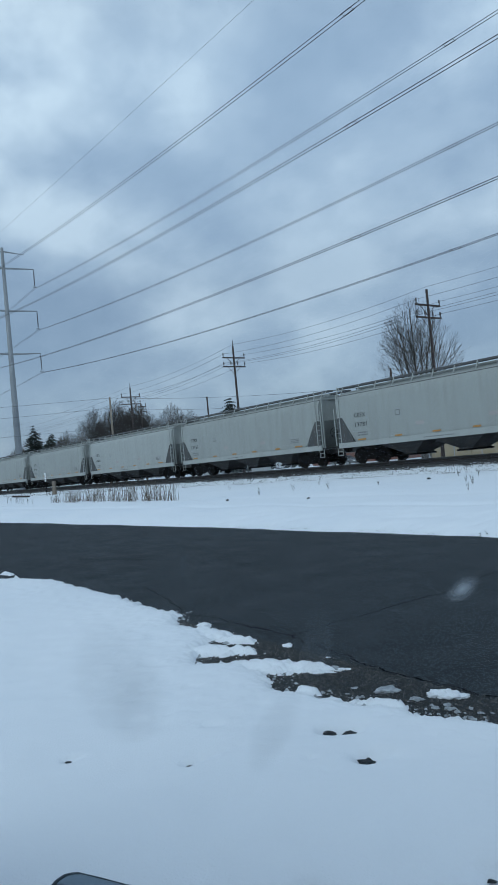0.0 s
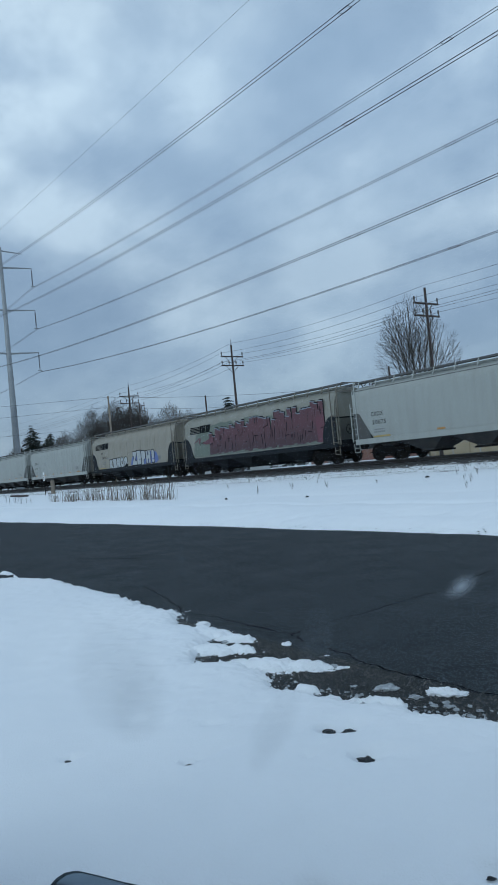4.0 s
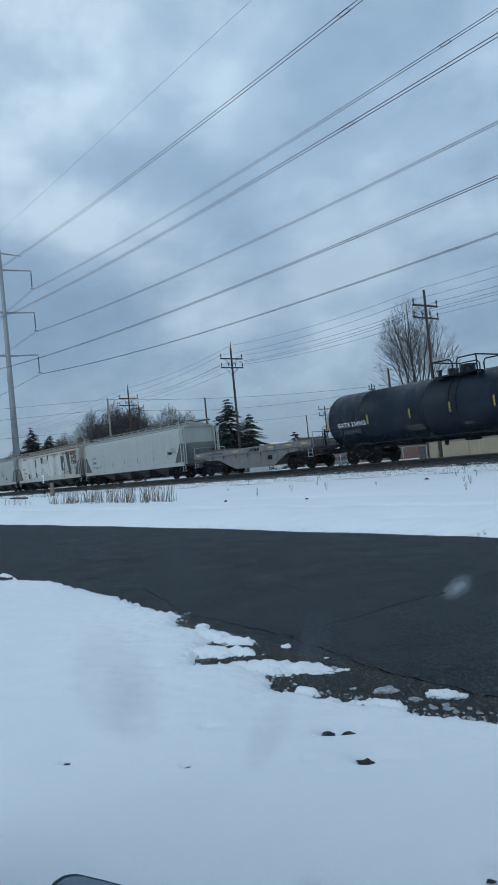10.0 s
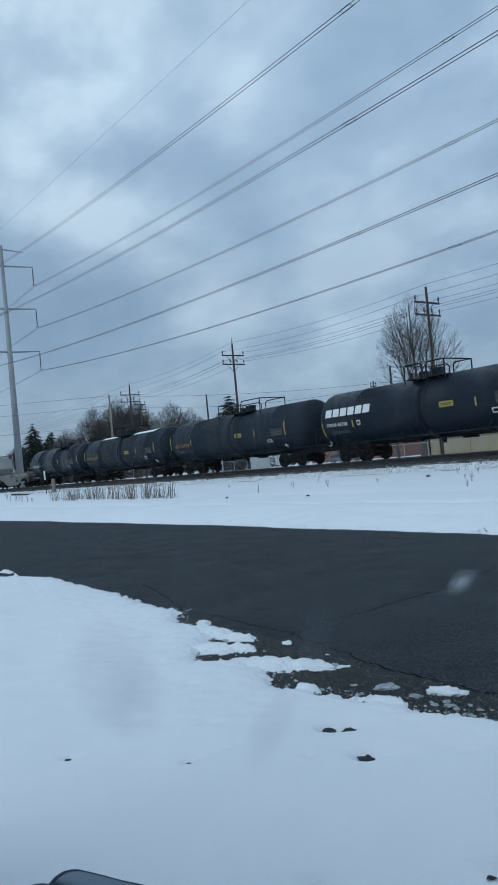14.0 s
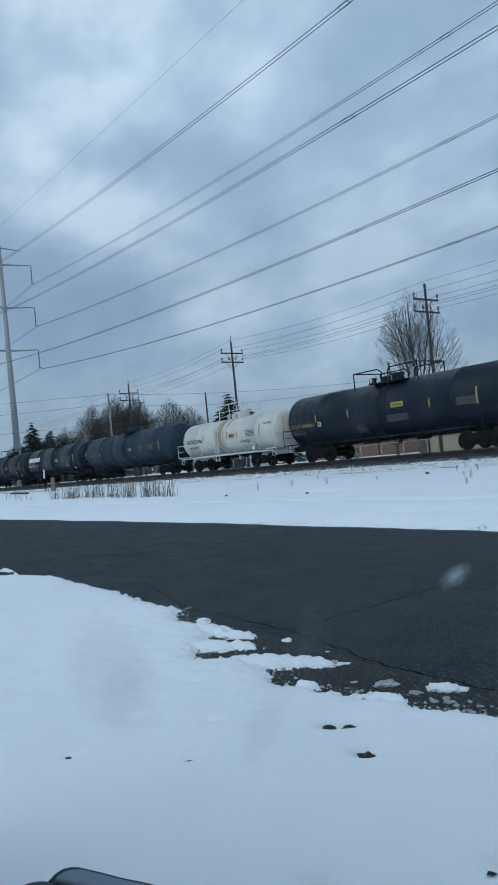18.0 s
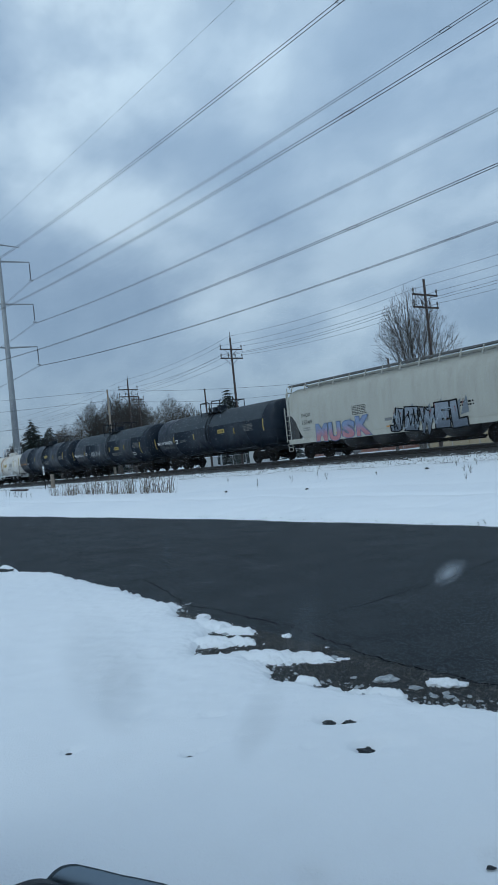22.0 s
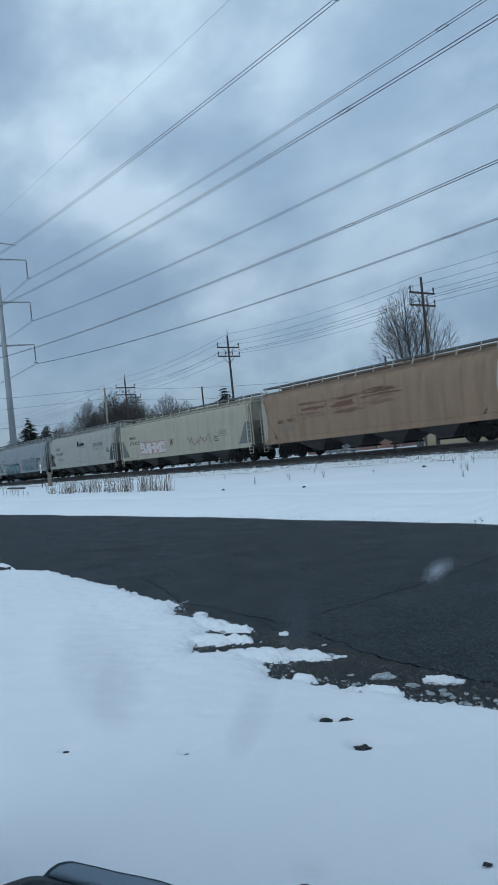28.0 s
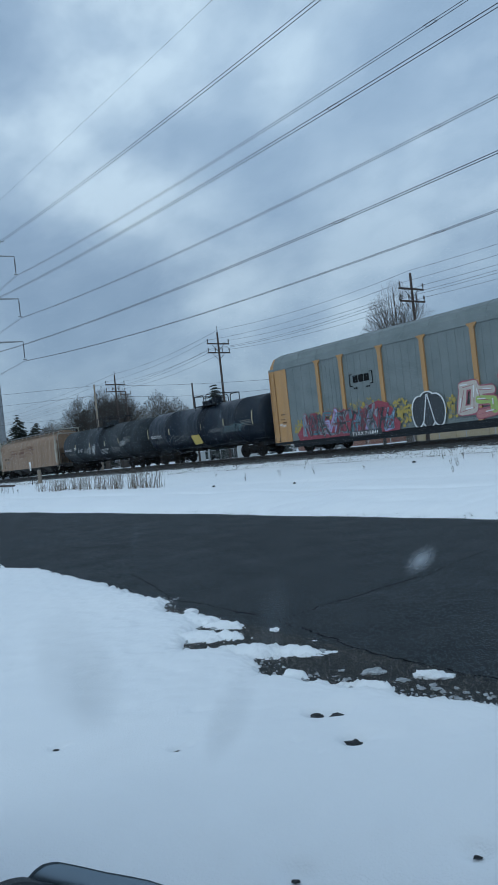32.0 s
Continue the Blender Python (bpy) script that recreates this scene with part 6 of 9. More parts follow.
    scribble(car, 0, 0, 3.4, 0.62, PALE_TAG, 21, r=0.013, n=52, at=pose(5.2 - L / 2, -1.605, 1.88))
    car, L = tank_car("black tank car with dusty jacket and yellow panel", 228.4, 245.1, P_BLACK, [("PROX 290452", 1.0, 3.32, 2.1, 0.27, WHITE)], stripes=[(0.55, 1.85, 2.68), (3.63, 2.18, 2.64), (6.63, 2.2, 2.62), (12.0, 2.2, 2.6), (15.4, 2.1, 2.9)], panels=[("yellow", 10.4, 2.5, 0.85, 0.28), ("print", 13.7, 2.5, 1.1, 0.5), ("print", 2.45, 1.88, 1.8, 0.22), ("frame", 4.07, 2.22, 0.28, 0.28), ("print", 4.95, 2.22, 0.85, 0.2)])
    # same painted skylight strip, starting lower on this tank
    part("jacket_top", tank_arc(bmesh.new(), -L / 2 + 3.05, L / 2 - 1.9, 1.585, 2.55, 14, 120, 0.006), P_TOP, car, "grey sky light painted on the upper half of the jacket")

    car, L = hopper("bone white hopper car with blue and grey graffiti", 245.1, 263.1, P_BONE, P_UNDER, bays=4, brackets=P_BONE, gap=P_PLATE_C, tub=True, plate="curve")
    h = -L / 2
    text_at(car, L, "SHQX", 2.12, 2.95, 2.52, DARK_INK, 0.26)
    text_at(car, L, "15349", 2.13, 3.05, 2.10, DARK_INK, 0.26)
    bars(car, GREY_INK, h + 2.2, -SIDE - 0.004, 1.72, 0.7, 0.25, 2, 24)
    bars(car, DARK_INK, h + 6.5, -SIDE - 0.004, 2.25, 1.1, 0.55, 6, 25)
    bars(car, DARK_INK, h + 13.6, -SIDE - 0.004, 1.9, 1.0, 0.3, 2, 26)
    bars(car, GREY_INK, h + 16.3, -SIDE - 0.004, 2.4, 0.6, 0.3, 3, 27)
    part("data_plate", boxes((h + 8.9, h + 9.4, -SIDE - 0.012, -SIDE, 1.68, 1.84)), GREY_INK, car)
    low = -SIDE - 0.034
    piece(car, "MUSK", h + 3.3, h + 7.8, 1.00, 2.08, G_MUSK, G_INDIGO, 58, fat=0.05, rim=0.03, lean=0.14, rise=0.09, y=low, shine=G_SLATE, label="red and blue sprayed letters")
    piece(car, "JEWEL", h + 9.3, h + 14.2, 0.86, 2.2, G_STONE, DARK_INK, 59, fat=0.07, rim=0.05, lean=0.22, rise=0.12, y=low - 0.006, shine=G_RUST, label="slate grey sprayed letters")
    scribble(car, h + 9.5, 1.05, 4.6, 1.15, DARK_INK, 71, r=0.024, n=46, y=low - 0.018)
    scribble(car, h + 9.5, 1.1, 4.4, 0.9, G_SLATE, 72, r=0.03, n=26, y=low - 0.016)
    for k in range(9):
        px = 9.4 + 0.55 * k
        plate_at("graffiti_spike", car, L, [(px, 1.5), (px + 0.5, 1.6), (px + 0.42 + 0.2 * (k % 2), 2.15 + 0.14 * (k % 3)), (px + 0.2, 2.0)], G_STEEL, 0.036)
    ambers(car, L, ((5.1, 5.6), (9.0, 9.5), (13.0, 13.5)))

    car, L = hopper("dull blue-grey hopper car with teal graffiti", 263.1, 281.1, P_BLUE, P_UNDER, bays=4, brackets=P_GREY, gap=P_PLATE_B, sill=P_BLUE, tub=True, plate="curve")
    h = -L / 2
    text_at(car, L, "SOXX", 2.25, 3.1, 2.55, DARK_INK, 0.24)
    text_at(car, L, "565046", 2.25, 3.55, 2.12, DARK_INK, 0.24)
    bars(car, GREY_INK, h + 7.2, -SIDE - 0.004, 2.2, 1.1, 0.6, 6, 27)
    bars(car, GREY_INK, h + 2.3, -SIDE - 0.004, 1.7, 0.8, 0.2, 2, 28)
    bars(car, DARK_INK, L / 2 - 3.6, -SIDE - 0.004, 2.2, 1.2, 0.35, 2, 29)
    graffiti(car, h + 3.85, h + 8.85, 0.98, 2.3, [G_POOL, G_DEEP], DARK_INK, 4, 64, thick=0.40, lean=0.12, y=-SIDE - 0.034, rim=0.06, shine=G_ICE, label="dark teal sprayed bubble letters")
    for seed, (px, pz, w, hh) in enumerate(((8.9, 1.31, 1.5, 0.5), (10.4, 1.31, 3.6, 0.25), (14.4, 1.35, 1.3, 0.6))):
        bm, rnd = bmesh.new(), random.Random(seed)
        for k in range(70):
            stroke(bm, *([h + px + rnd.random() * w, pz + 0.05 + rnd.random() * hh] * 2), 0.02 + 0.09 * rnd.random() ** 2, -SIDE - 0.002, rnd, 4)
        part("spray_mist", bm, G_PINK, car, "pink sprayed mist")
    graffiti(car, h + 9.9, h + 15.2, 1.12, 2.5, [G_STEEL, G_POOL], G_DEEP, 5, 66, thick=0.36, lean=0.15, y=-SIDE - 0.034, rim=0.05, shine=G_SLATE, label="faded teal sprayed letters")
    ambers(car, L, ((3.9, 4.3), (8.9, 9.3), (15.6, 16.3)))

    car, L = hopper("greyed white hopper car with dark emblem and slogan", 281.1, 298.2, P_BONE_B, P_UNDER, bays=4, brackets=P_BONE, gap=P_PLATE_C, tub=True, pods=False, plate="curve")
    h = -L / 2
    text_at(car, L, "FURX", 2.63, 3.75, 2.88, DARK_INK, 0.28)
    text_at(car, L, "855424", 2.64, 4.45, 2.34, DARK_INK, 0.28)
    bars(car, GREY_INK, h + 2.8, -SIDE - 0.004, 1.8, 1.7, 0.25, 2, 23)
    part("notice", boxes((h + 4.9, h + 5.2, -SIDE - 0.006, -SIDE, 2.65, 2.94)), GREY_INK, car)
    part("notice_field", boxes((h + 4.94, h + 5.16, -SIDE - 0.010, -SIDE - 0.007, 2.69, 2.90)), P_BONE_B, car)
    bm = bmesh.new()
    for px, w, z1 in ((8.45, 0.30, 3.48), (8.84, 0.20, 3.26), (9.12, 0.10, 3.26), (9.30, 0.07, 3.36), (9.45, 0.22, 3.26), (9.75, 0.34, 3.26)):
        box(bm, h + px, h + px + w, -SIDE - 0.008, -SIDE - 0.002, 2.98, z1)
    part("emblem_blocks", bm, DARK_INK, car, "dark emblem as plain blocks")
    bars(car, GREY_INK, h + 8.9, -SIDE - 0.004, 2.8, 1.6, 0.14, 1, 29)
    text_at(car, L, "GROWING", 12.25, 14.45, 2.70, DARK_INK, 0.36)
    text_at(car, L, "together", 12.25, 14.6, 2.32, GREY_INK, 0.30)
    bars(car, DARK_INK, h + 15.2, -SIDE - 0.004, 2.05, 0.6, 0.4, 4, 31)
    scribble(car, h + 1.3, 1.9, 1.2, 0.75, DARK_INK, 33, r=0.028, n=18, y=-SIDE - 0.02)
    ambers(car, L, ((2.8, 3.2), (5.2, 5.6), (8.05, 8.45), (11.0, 11.4), (14.0, 14.4)), 1.45)

    car, L = hopper("yellowed cream hopper car with small graffiti along the sill", 298.2, 318.5, P_CREAM_B, P_UNDER, bays=4, brackets=P_CREAM, gap=P_PLATE_B)
    h = -L / 2
    text_at(car, L, "MBKX", 2.5, 3.6, 2.75, DARK_INK, 0.27)
    text_at(car, L, "170355", 2.5, 4.2, 2.28, DARK_INK, 0.27)
    graffiti(car, h + 4.4, h + 8.6, 1.30, 2.40, [G_FADED], G_BERRY, 5, 71, thick=0.26, lean=0.15, rim=0.06, label="small pale sprayed letters")
    scribble(car, h + 9.4, 1.7, 1.9, 0.7, G_BROWN, 15, r=0.03, n=16)
    scribble(car, h + 12.0, 1.6, 3.4, 0.7, G_BROWN, 17, r=0.025, n=22)
    bars(car, DARK_INK, h + 15.8, -SIDE - 0.004, 1.7, 0.5, 0.4, 3, 31)
    bars(car, GREY_INK, h + 16.4, -SIDE - 0.004, 2.0, 1.0, 0.5, 4, 32)

    car, L = hopper("rust-brown weathered hopper car with dark primer patches", 318.5, 337.6, P_RUST, P_UNDER, bays=4, brackets=P_CREAM_C, gap=P_RUST, tub=True, pods=False)
    h = -L / 2
    text_at(car, L, "AEX", 2.35, 2.95, 2.22, DARK_INK, 0.24)
    text_at(car, L, "9611", 3.3, 4.07, 2.22, DARK_INK, 0.24)
    bars(car, GREY_INK, h + 2.4, -SIDE - 0.004, 1.85, 1.5, 0.22, 2, 36)
    rnd, bm, layer = random.Random(12), bmesh.new(), 0
    # ragged level streaks: middle, height, half length, half width
    groups = [(5.7, 2.86, 1.0, 0.055, 7, 0.10), (8.45, 2.83, 1.15, 0.06, 9, 0.16), (11.4, 3.12, 1.2, 0.03, 13, 0.30), (5.6, 3.2, 1.3, 0.018, 7, 0.10), (8.5, 3.2, 1.3, 0.018, 7, 0.12), (5.3, 2.5, 1.6, 0.014, 6, 0.18), (8.3, 2.45, 1.5, 0.016, 7, 0.16), (11.2, 2.65, 1.3, 0.014, 6, 0.15), (9.9, 3.1, 0.5, 0.03, 4, 0.2), (6.95, 3.05, 0.12, 0.06, 4, 0.25)]
    for gx, gz, gw, gd, count, rise in groups:
        for k in range(count):
            f = rnd.uniform(-1, 1)
            cx, cz = h + gx + rnd.uniform(-0.45, 0.45) * gw, gz + rise * f
            w, d = gw * rnd.uniform(0.4, 1.05) * math.sqrt(1.05 - f * f), gd * rnd.uniform(0.8, 1.8)
            top = [(cx - w + 2 * w * q / 9, cz + d * (rnd.uniform(0.3, 1.0) if 0 < q < 9 else 0) + 0.03 * q / 9) for q in range(10)]
            low = [(cx - w + 2 * w * q / 9, cz - d * rnd.uniform(0.2, 1.0) + 0.03 * q / 9) for q in range(1, 9)]
            slab(bm, low + top[::-1], -SIDE - 0.003 - 0.0003 * layer, 0.0015)
            layer += 1
    part("primer_patches", bm, G_BROWN, car, "dark brown painted-over patches")
    for q in (-1, 1):
        part("end_sheet", slab(bmesh.new(), [(q * (L / 2 - 0.82), 1.3), (q * (L / 2 - 0.82), 3.7), (q * (L / 2 - 1.15), 3.6), (q * (L / 2 - 1.3), 2.6), (q * (L / 2 - 1.2), 1.3)], -SIDE - 0.03, 0.02), P_CREAM_C, car, "pale primed end sheet")

    car, L = tank_car("weathered dark grey tank car with white scribbles", 337.6, 354.9, P_GREYTANK, [("BRCX 3031", 1.52, 3.05, 2.17, 0.23, WHITE)], band=P_BLACK, band_at=[(8.6, 9.35)], stripes=[(4.08, 2.28, 2.76), (7.4, 2.25, 2.72), (10.6, 2.2, 2.68), (13.36, 2.28, 2.7)], stripe_mat=P_STRIPE, panels=[("print", 15.0, 2.5, 1.2, 0.5), ("print", 2.6, 1.85, 1.6, 0.2), ("frame", 3.87, 2.35, 0.26, 0.26)], fitting=9.9)
    for k, (px, pz, w, hh) in enumerate(((4.55, 1.9, 1.1, 0.3), (6.2, 1.7, 1.5, 0.5), (7.9, 1.6, 0.6, 0.7), (9.9, 1.45, 1.4, 0.5), (11.9, 1.5, 1.7, 0.45), (13.6, 1.9, 1.1, 0.5))):
        tag(car, px - L / 2, pz, w, hh * 1.2, PALE_TAG if k != 4 else GREY_INK, 40 + k, y=-1.585, r=0.014, loops=5 + k % 3)
    car, L = tank_car("deep black tank car with a yellow slanted patch", 354.9, 371.1, P_BLACK, [("BRCX 5162", 1.5, 3.1, 2.15, 0.25, WHITE)], stripes=[(0.95, 2.2, 2.95), (4.3, 2.3, 2.75), (8.78, 2.3, 2.8), (11.7, 2.35, 2.82), (15.0, 2.15, 3.05)], stripe_mat=P_STRIPE, panels=[("print", 2.4, 1.85, 1.3, 0.2), ("print", 14.3, 2.35, 1.1, 0.42)], fitting=9.0)
    part("yellow_patch", slab(bmesh.new(), [(7.96 - L / 2, 1.27), (9.0 - L / 2, 1.32), (8.5 - L / 2, 2.0), (7.4 - L / 2, 1.99)], -1.6, 0.012), YELLOW, car, "yellow slanted patch")
    for k, (px, pz, w, hh, loops, ink) in enumerate(((9.9, 1.95, 1.5, 0.3, 6, GREY_INK), (11.6, 1.8, 2.4, 0.62, 7, GREY_INK), (11.7, 1.85, 2.2, 0.5, 6, G_TEAL), (4.6, 1.5, 2.2, 0.7, 4, PALE_INK))):
        tag(car, px - L / 2, pz, w, hh, ink, 80 + k, y=-1.6, r=0.012, loops=loops)
    auto_rack()


def coil_car():
    car, L = car_of("coil_car", "low empty grey steel-coil car with fishbelly sides", "flat car", 82.1, 96.6)
    h = L / 2
    for s in (-1, 1):
        web = slab(bmesh.new(), [(-h + 0.9, 1.6), (-h + 0.9, 1.2), (-h + 3.9, 1.1), (-h + 5.9, 0.38), (h - 4.7, 0.36), (h - 3.2, 1.1), (h - 0.9, 1.2), (h - 0.9, 1.6)], s * 1.40 - 0.02, 0.04)
        bmesh.ops.recalc_face_normals(web, faces=web.faces)
        part("side_web", web, P_COIL, car)
        part("top_chord", rounded(boxes((-h + 0.7, h - 0.7, s * 1.46 - 0.06, s * 1.46 + 0.06, 1.38, 1.76)), 0.015), P_COIL, car, "heavy top side rail")
        for i in range(9):
            x = -h + 1.6 + (L - 3.2) * i / 8
            part("stiffener", boxes((x - 0.04, x + 0.04, s * 1.45 - 0.03, s * 1.45 + 0.03, 1.12, 1.38)), P_COIL, car)
    for i in range(5):
        x = -h + (1.3, 6.2, 10.2, 12.1, 13.6)[i]
        part("reflector", boxes((x - 0.3, x + 0.3, -1.53, -1.522, 1.53, 1.65)), DULL_YELLOW, car)
    part("trough", loft(bmesh.new(), [[(x, -1.38, 1.6), (x, -0.5, 0.9), (x, 0.5, 0.9), (x, 1.38, 1.6), (x, 1.3, 1.5), (x, 0.45, 0.82), (x, -0.45, 0.82), (x, -1.3, 1.5)] for x in (-h + 1.0, h - 1.0)]), P_UNDER, car)
    for q in (-1, 1):
        a, b = sorted((q * (h - 0.55), q * (h - 2.1)))
        part("end_platform", boxes((a, b, -1.45, 1.45, 1.15, 1.3)), P_UNDER, car)
        hr = pipe(pipe(bmesh.new(), [(q * (h - 0.65), -1.4, 1.3), (q * (h - 0.65), -1.4, 2.2), (q * (h - 0.65), 1.4, 2.2), (q * (h - 0.65), 1.4, 1.3)], 0.024, 5), [(q * (h - 0.65), -1.4, 1.75), (q * (h - 0.65), 1.4, 1.75)], 0.02, 5)
        part("end_rail", hr, GALV, car)
        part("stirrup", shared("stirrup", GALV, stirrup), GALV, car, at=pose(q * (h - 0.9), -1.46, 1.2))
        part("bulkhead", boxes((q * (h - 2.2) - 0.05, q * (h - 2.2) + 0.05, -1.35, 1.35, 1.2, 1.95)), P_COIL, car)
    part("brake_wheel", shared("brake_wheel", IRON, brake_wheel), IRON, car, at=pose(h - 0.55, -0.4, 2.2))
    part("brake_stand", tube(bmesh.new(), (h - 0.62, -0.4, 1.3), (h - 0.62, -0.4, 2.3), 0.06), IRON, car)
    text_at(car, L, "NS 170264", 2.74, 4.5, 1.47, DARK_INK, 0.2, -1.527)
    bm = bmesh.new()
    for k in range(4):
        box(bm, -h + 7.83, -h + 8.4, -1.53, -1.523, 1.46 + k * 0.055, 1.49 + k * 0.055)
    for k in range(2):
        slab(bm, [(-h + 8.4 + 0.28 * k, 1.46), (-h + 8.62 + 0.28 * k, 1.46), (-h + 8.68 + 0.28 * k, 1.67), (-h + 8.46 + 0.28 * k, 1.67)], -1.53, 0.007)
    part("emblem_blocks", bm, DARK_INK, car)
    bars(car, GREY_INK, -h + 4.8, -1.53, 1.46, 1.2, 0.2, 2, 41)
    part("notice", boxes((-h + 9.75, -h + 10.2, -1.45, -1.441, 0.8, 1.08)), DARK_INK, car)
    running_gear(car, L, 2.6)


def auto_rack():
    car, L = car_of("autorack_car", "tall galvanised autorack car with yellow posts and bright graffiti", "autorack car", 371.1, 398.0)
    h, W = L / 2, 1.50
    part("flat_deck", rounded(boxes((-h + 0.5, h - 0.5, -W + 0.02, W - 0.02, 0.62, 1.0)), 0.02), BLACK, car)
    part("centre_sill", boxes((-h + 3.5, h - 3.5, -0.5, 0.5, 0.35, 0.62)), BLACK, car)
    part("side_skirt", boxes((-h + 2.2, h - 2.2, -W - 0.01, -W + 0.05, 0.36, 0.60)), BLACK, car)
    part("lower_rail", boxes((-h + 0.45, h - 0.45, -W - 0.04, -W + 0.02, 0.58, 0.74), (-h + 0.45, h - 0.45, W - 0.02, W + 0.04, 0.58, 0.74)), BLACK, car)
    # galvanised side panels between yellow posts
    posts = [-h + q for q in (4.95, 6.88, 9.8, 12.6, 15.55, 18.3, 21.0, 23.7)]
    edges = [-h + 0.55] + posts + [h - 0.55]
    for s in (-1, 1):
        for a, b in zip(edges, edges[1:]):
            bm = bmesh.new()
            n = 46
            for k in range(n):
                z0, z1 = 0.76 + k * 4.44 / n, 0.76 + (k + 1) * 4.44 / n - 0.006
                box(bm, a + 0.02, b - 0.02, s * (W - 0.02) - 0.015, s * (W - 0.02) + 0.015, z0, z1)
            box(bm, a, b, s * (W - 0.035) - 0.006, s * (W - 0.035) + 0.006, 0.74, 5.22)
            for k in range(1, 6):
                px = a + (b - a) * k / 6
                box(bm, px - 0.008, px + 0.008, s * (W - 0.001) - 0.006, s * (W - 0.001) + 0.006, 0.78, 5.18)
            for z in (1.62, 2.48, 3.36, 4.24):
                box(bm, a + 0.02, b - 0.02, s * W - 0.008, s * W + 0.008, z - 0.018, z + 0.018)
            part("side_panel", bm, P_RACK, car, "dull galvanised slotted panel")
        for x in posts:
            bm = boxes((x - 0.12, x + 0.12, s * (W + 0.05) - 0.05, s * (W + 0.05) + 0.05, 0.74, 5.2))
            slab(bm, [(x - 0.12, 5.05), (x + 0.12, 5.05), (x + 0.3, 5.26), (x - 0.3, 5.26)], s * (W + 0.05) - 0.04, 0.08)
            part("side_post", bm, P_YELLOW, car)
        part("top_chord", boxes((-h + 0.5, h - 0.5, s * W - 0.05, s * W + 0.05, 5.2, 5.34)), P_RACK, car)
    prof = [(-W - 0.02, 5.32), (-W + 0.03, 5.62), (-W + 0.25, 5.98), (-W + 0.75, 6.2), (0, 6.28)]
    prof = prof + [(-y, z) for y, z in prof[-2::-1]]
    roof = loft(bmesh.new(), [[(x, y, z) for y, z in prof] for x in (-h + 0.9, h - 0.9)])
    bmesh.ops.recalc_face_normals(roof, faces=roof.faces)
    part("roof", roof, P_RACK, car, "rounded galvanised roof")
    for i in range(16):
        x = -h + 1.6 + (L - 3.2) * i / 15
        rib = loft(bmesh.new(), [[(x + d, y * 1.006, z + 0.012) for y, z in prof] for d in (-0.03, 0.03)])
        bmesh.ops.recalc_face_normals(rib, faces=rib.faces)
        part("roof_rib", rib, P_RACK, car)
    for q in (-1, 1):
        a, b = sorted((q * (h - 0.4), q * (h - 1.0)))
        cap = loft(bmesh.new(), [[(x, y * k, 5.3 + (z - 5.3) * k2) for y, z in prof] for x, k, k2 in ((q * (h - 0.35), 0.86, 0.72), (q * (h - 0.7), 0.98, 0.96), (q * (h - 0.95), 1.01, 1.0))])
        bmesh.ops.recalc_face_normals(cap, faces=cap.faces)
        part("end_cap", cap, P_YELLOW, car, "yellow rounded roof end")
        part("end_frame", rounded(boxes((a, b, -W - 0.03, W + 0.03, 0.56, 5.34)), 0.05), P_YELLOW, car, "yellow end frame")
        for y in (-0.75, 0.75):
            part("end_door", rounded(boxes((q * (h - 0.36) - 0.03, q * (h - 0.36) + 0.03, y - 0.68, y + 0.68, 0.9, 5.2)), 0.02), P_YELLOW, car)
        fl, fr = sorted((q * (h - 1.02), q * (h - 2.1)))
        part("end_flange", boxes((fl, fr, -W - 0.03, -W - 0.01, 0.57, 5.25)), P_YELLOW, car, "yellow corner panel")
        part("ladder", shared("ladder yellow", P_YELLOW, lambda b: ladder_mesh(b, 3.6, 3.9)), P_YELLOW, car, at=pose(q * (h - 0.75), -W - 0.06, 1.2))
        part("stirrup", shared("stirrup black", BLACK, stirrup), BLACK, car, at=pose(q * (h - 0.75), -W - 0.02, 1.05))
    running_gear(car, L, 3.6)
    x, y = -h, -W - 0.005
    bm = bmesh.new()
    for px, d in ((7.42, 1), (9.12, -1)):
        box(bm, x + px - 0.03, x + px + 0.03, y - 0.02, y - 0.012, 3.36, 4.05)
        for pz in (3.36, 4.0):
            a, b = sorted((x + px, x + px + d * 0.2))
            box(bm, a, b, y - 0.022, y - 0.011, pz, pz + 0.05)
    for k in range(3):
        box(bm, x + 7.68 + k * 0.42, x + 8.04 + k * 0.42, y - 0.022, y - 0.012, 3.55, 3.95)
    part("emblem_blocks", bm, DARK_INK, car, "bracketed emblem as dark blocks")
    for px in (7.67, 7.84, 8.62, 8.79):
        part("emblem_dot", boxes((x + px, x + px + 0.11, y - 0.02, y - 0.012, 3.2, 3.29)), DARK_INK, car)
    for px, pz in ((1.25, 2.4), (1.25, 2.1), (1.35, 1.9)):
        bars(car, DARK_INK, x + px, -W - 0.034, pz, 0.4, 0.14, 1, int(px * 9 + pz * 10))
    scribble(car, x + 1.0, 1.65, 0.8, 0.25, G_WHITE, 36, r=0.02, y=-W - 0.032)
    yy = -W - 0.105
    rnd = random.Random(8)
    for cx, cz, rx, rz, count in ((3.0, 1.5, 0.5, 0.6, 90), (5.7, 2.0, 1.6, 0.35, 80), (10.9, 1.6, 0.75, 0.75, 200), (8.4, 2.3, 1.2, 0.3, 60), (14.0, 1.5, 0.4, 0.6, 70)):
        bm = bmesh.new()
        for k in range(count):
            a, q = rnd.uniform(0, math.tau), rnd.random() ** 0.7
            stroke(bm, *([x + cx + rx * q * math.cos(a), max(0.85, cz + rz * q * math.sin(a))] * 2), 0.02 + 0.07 * rnd.random() ** 2, yy + 0.002, rnd, 5)
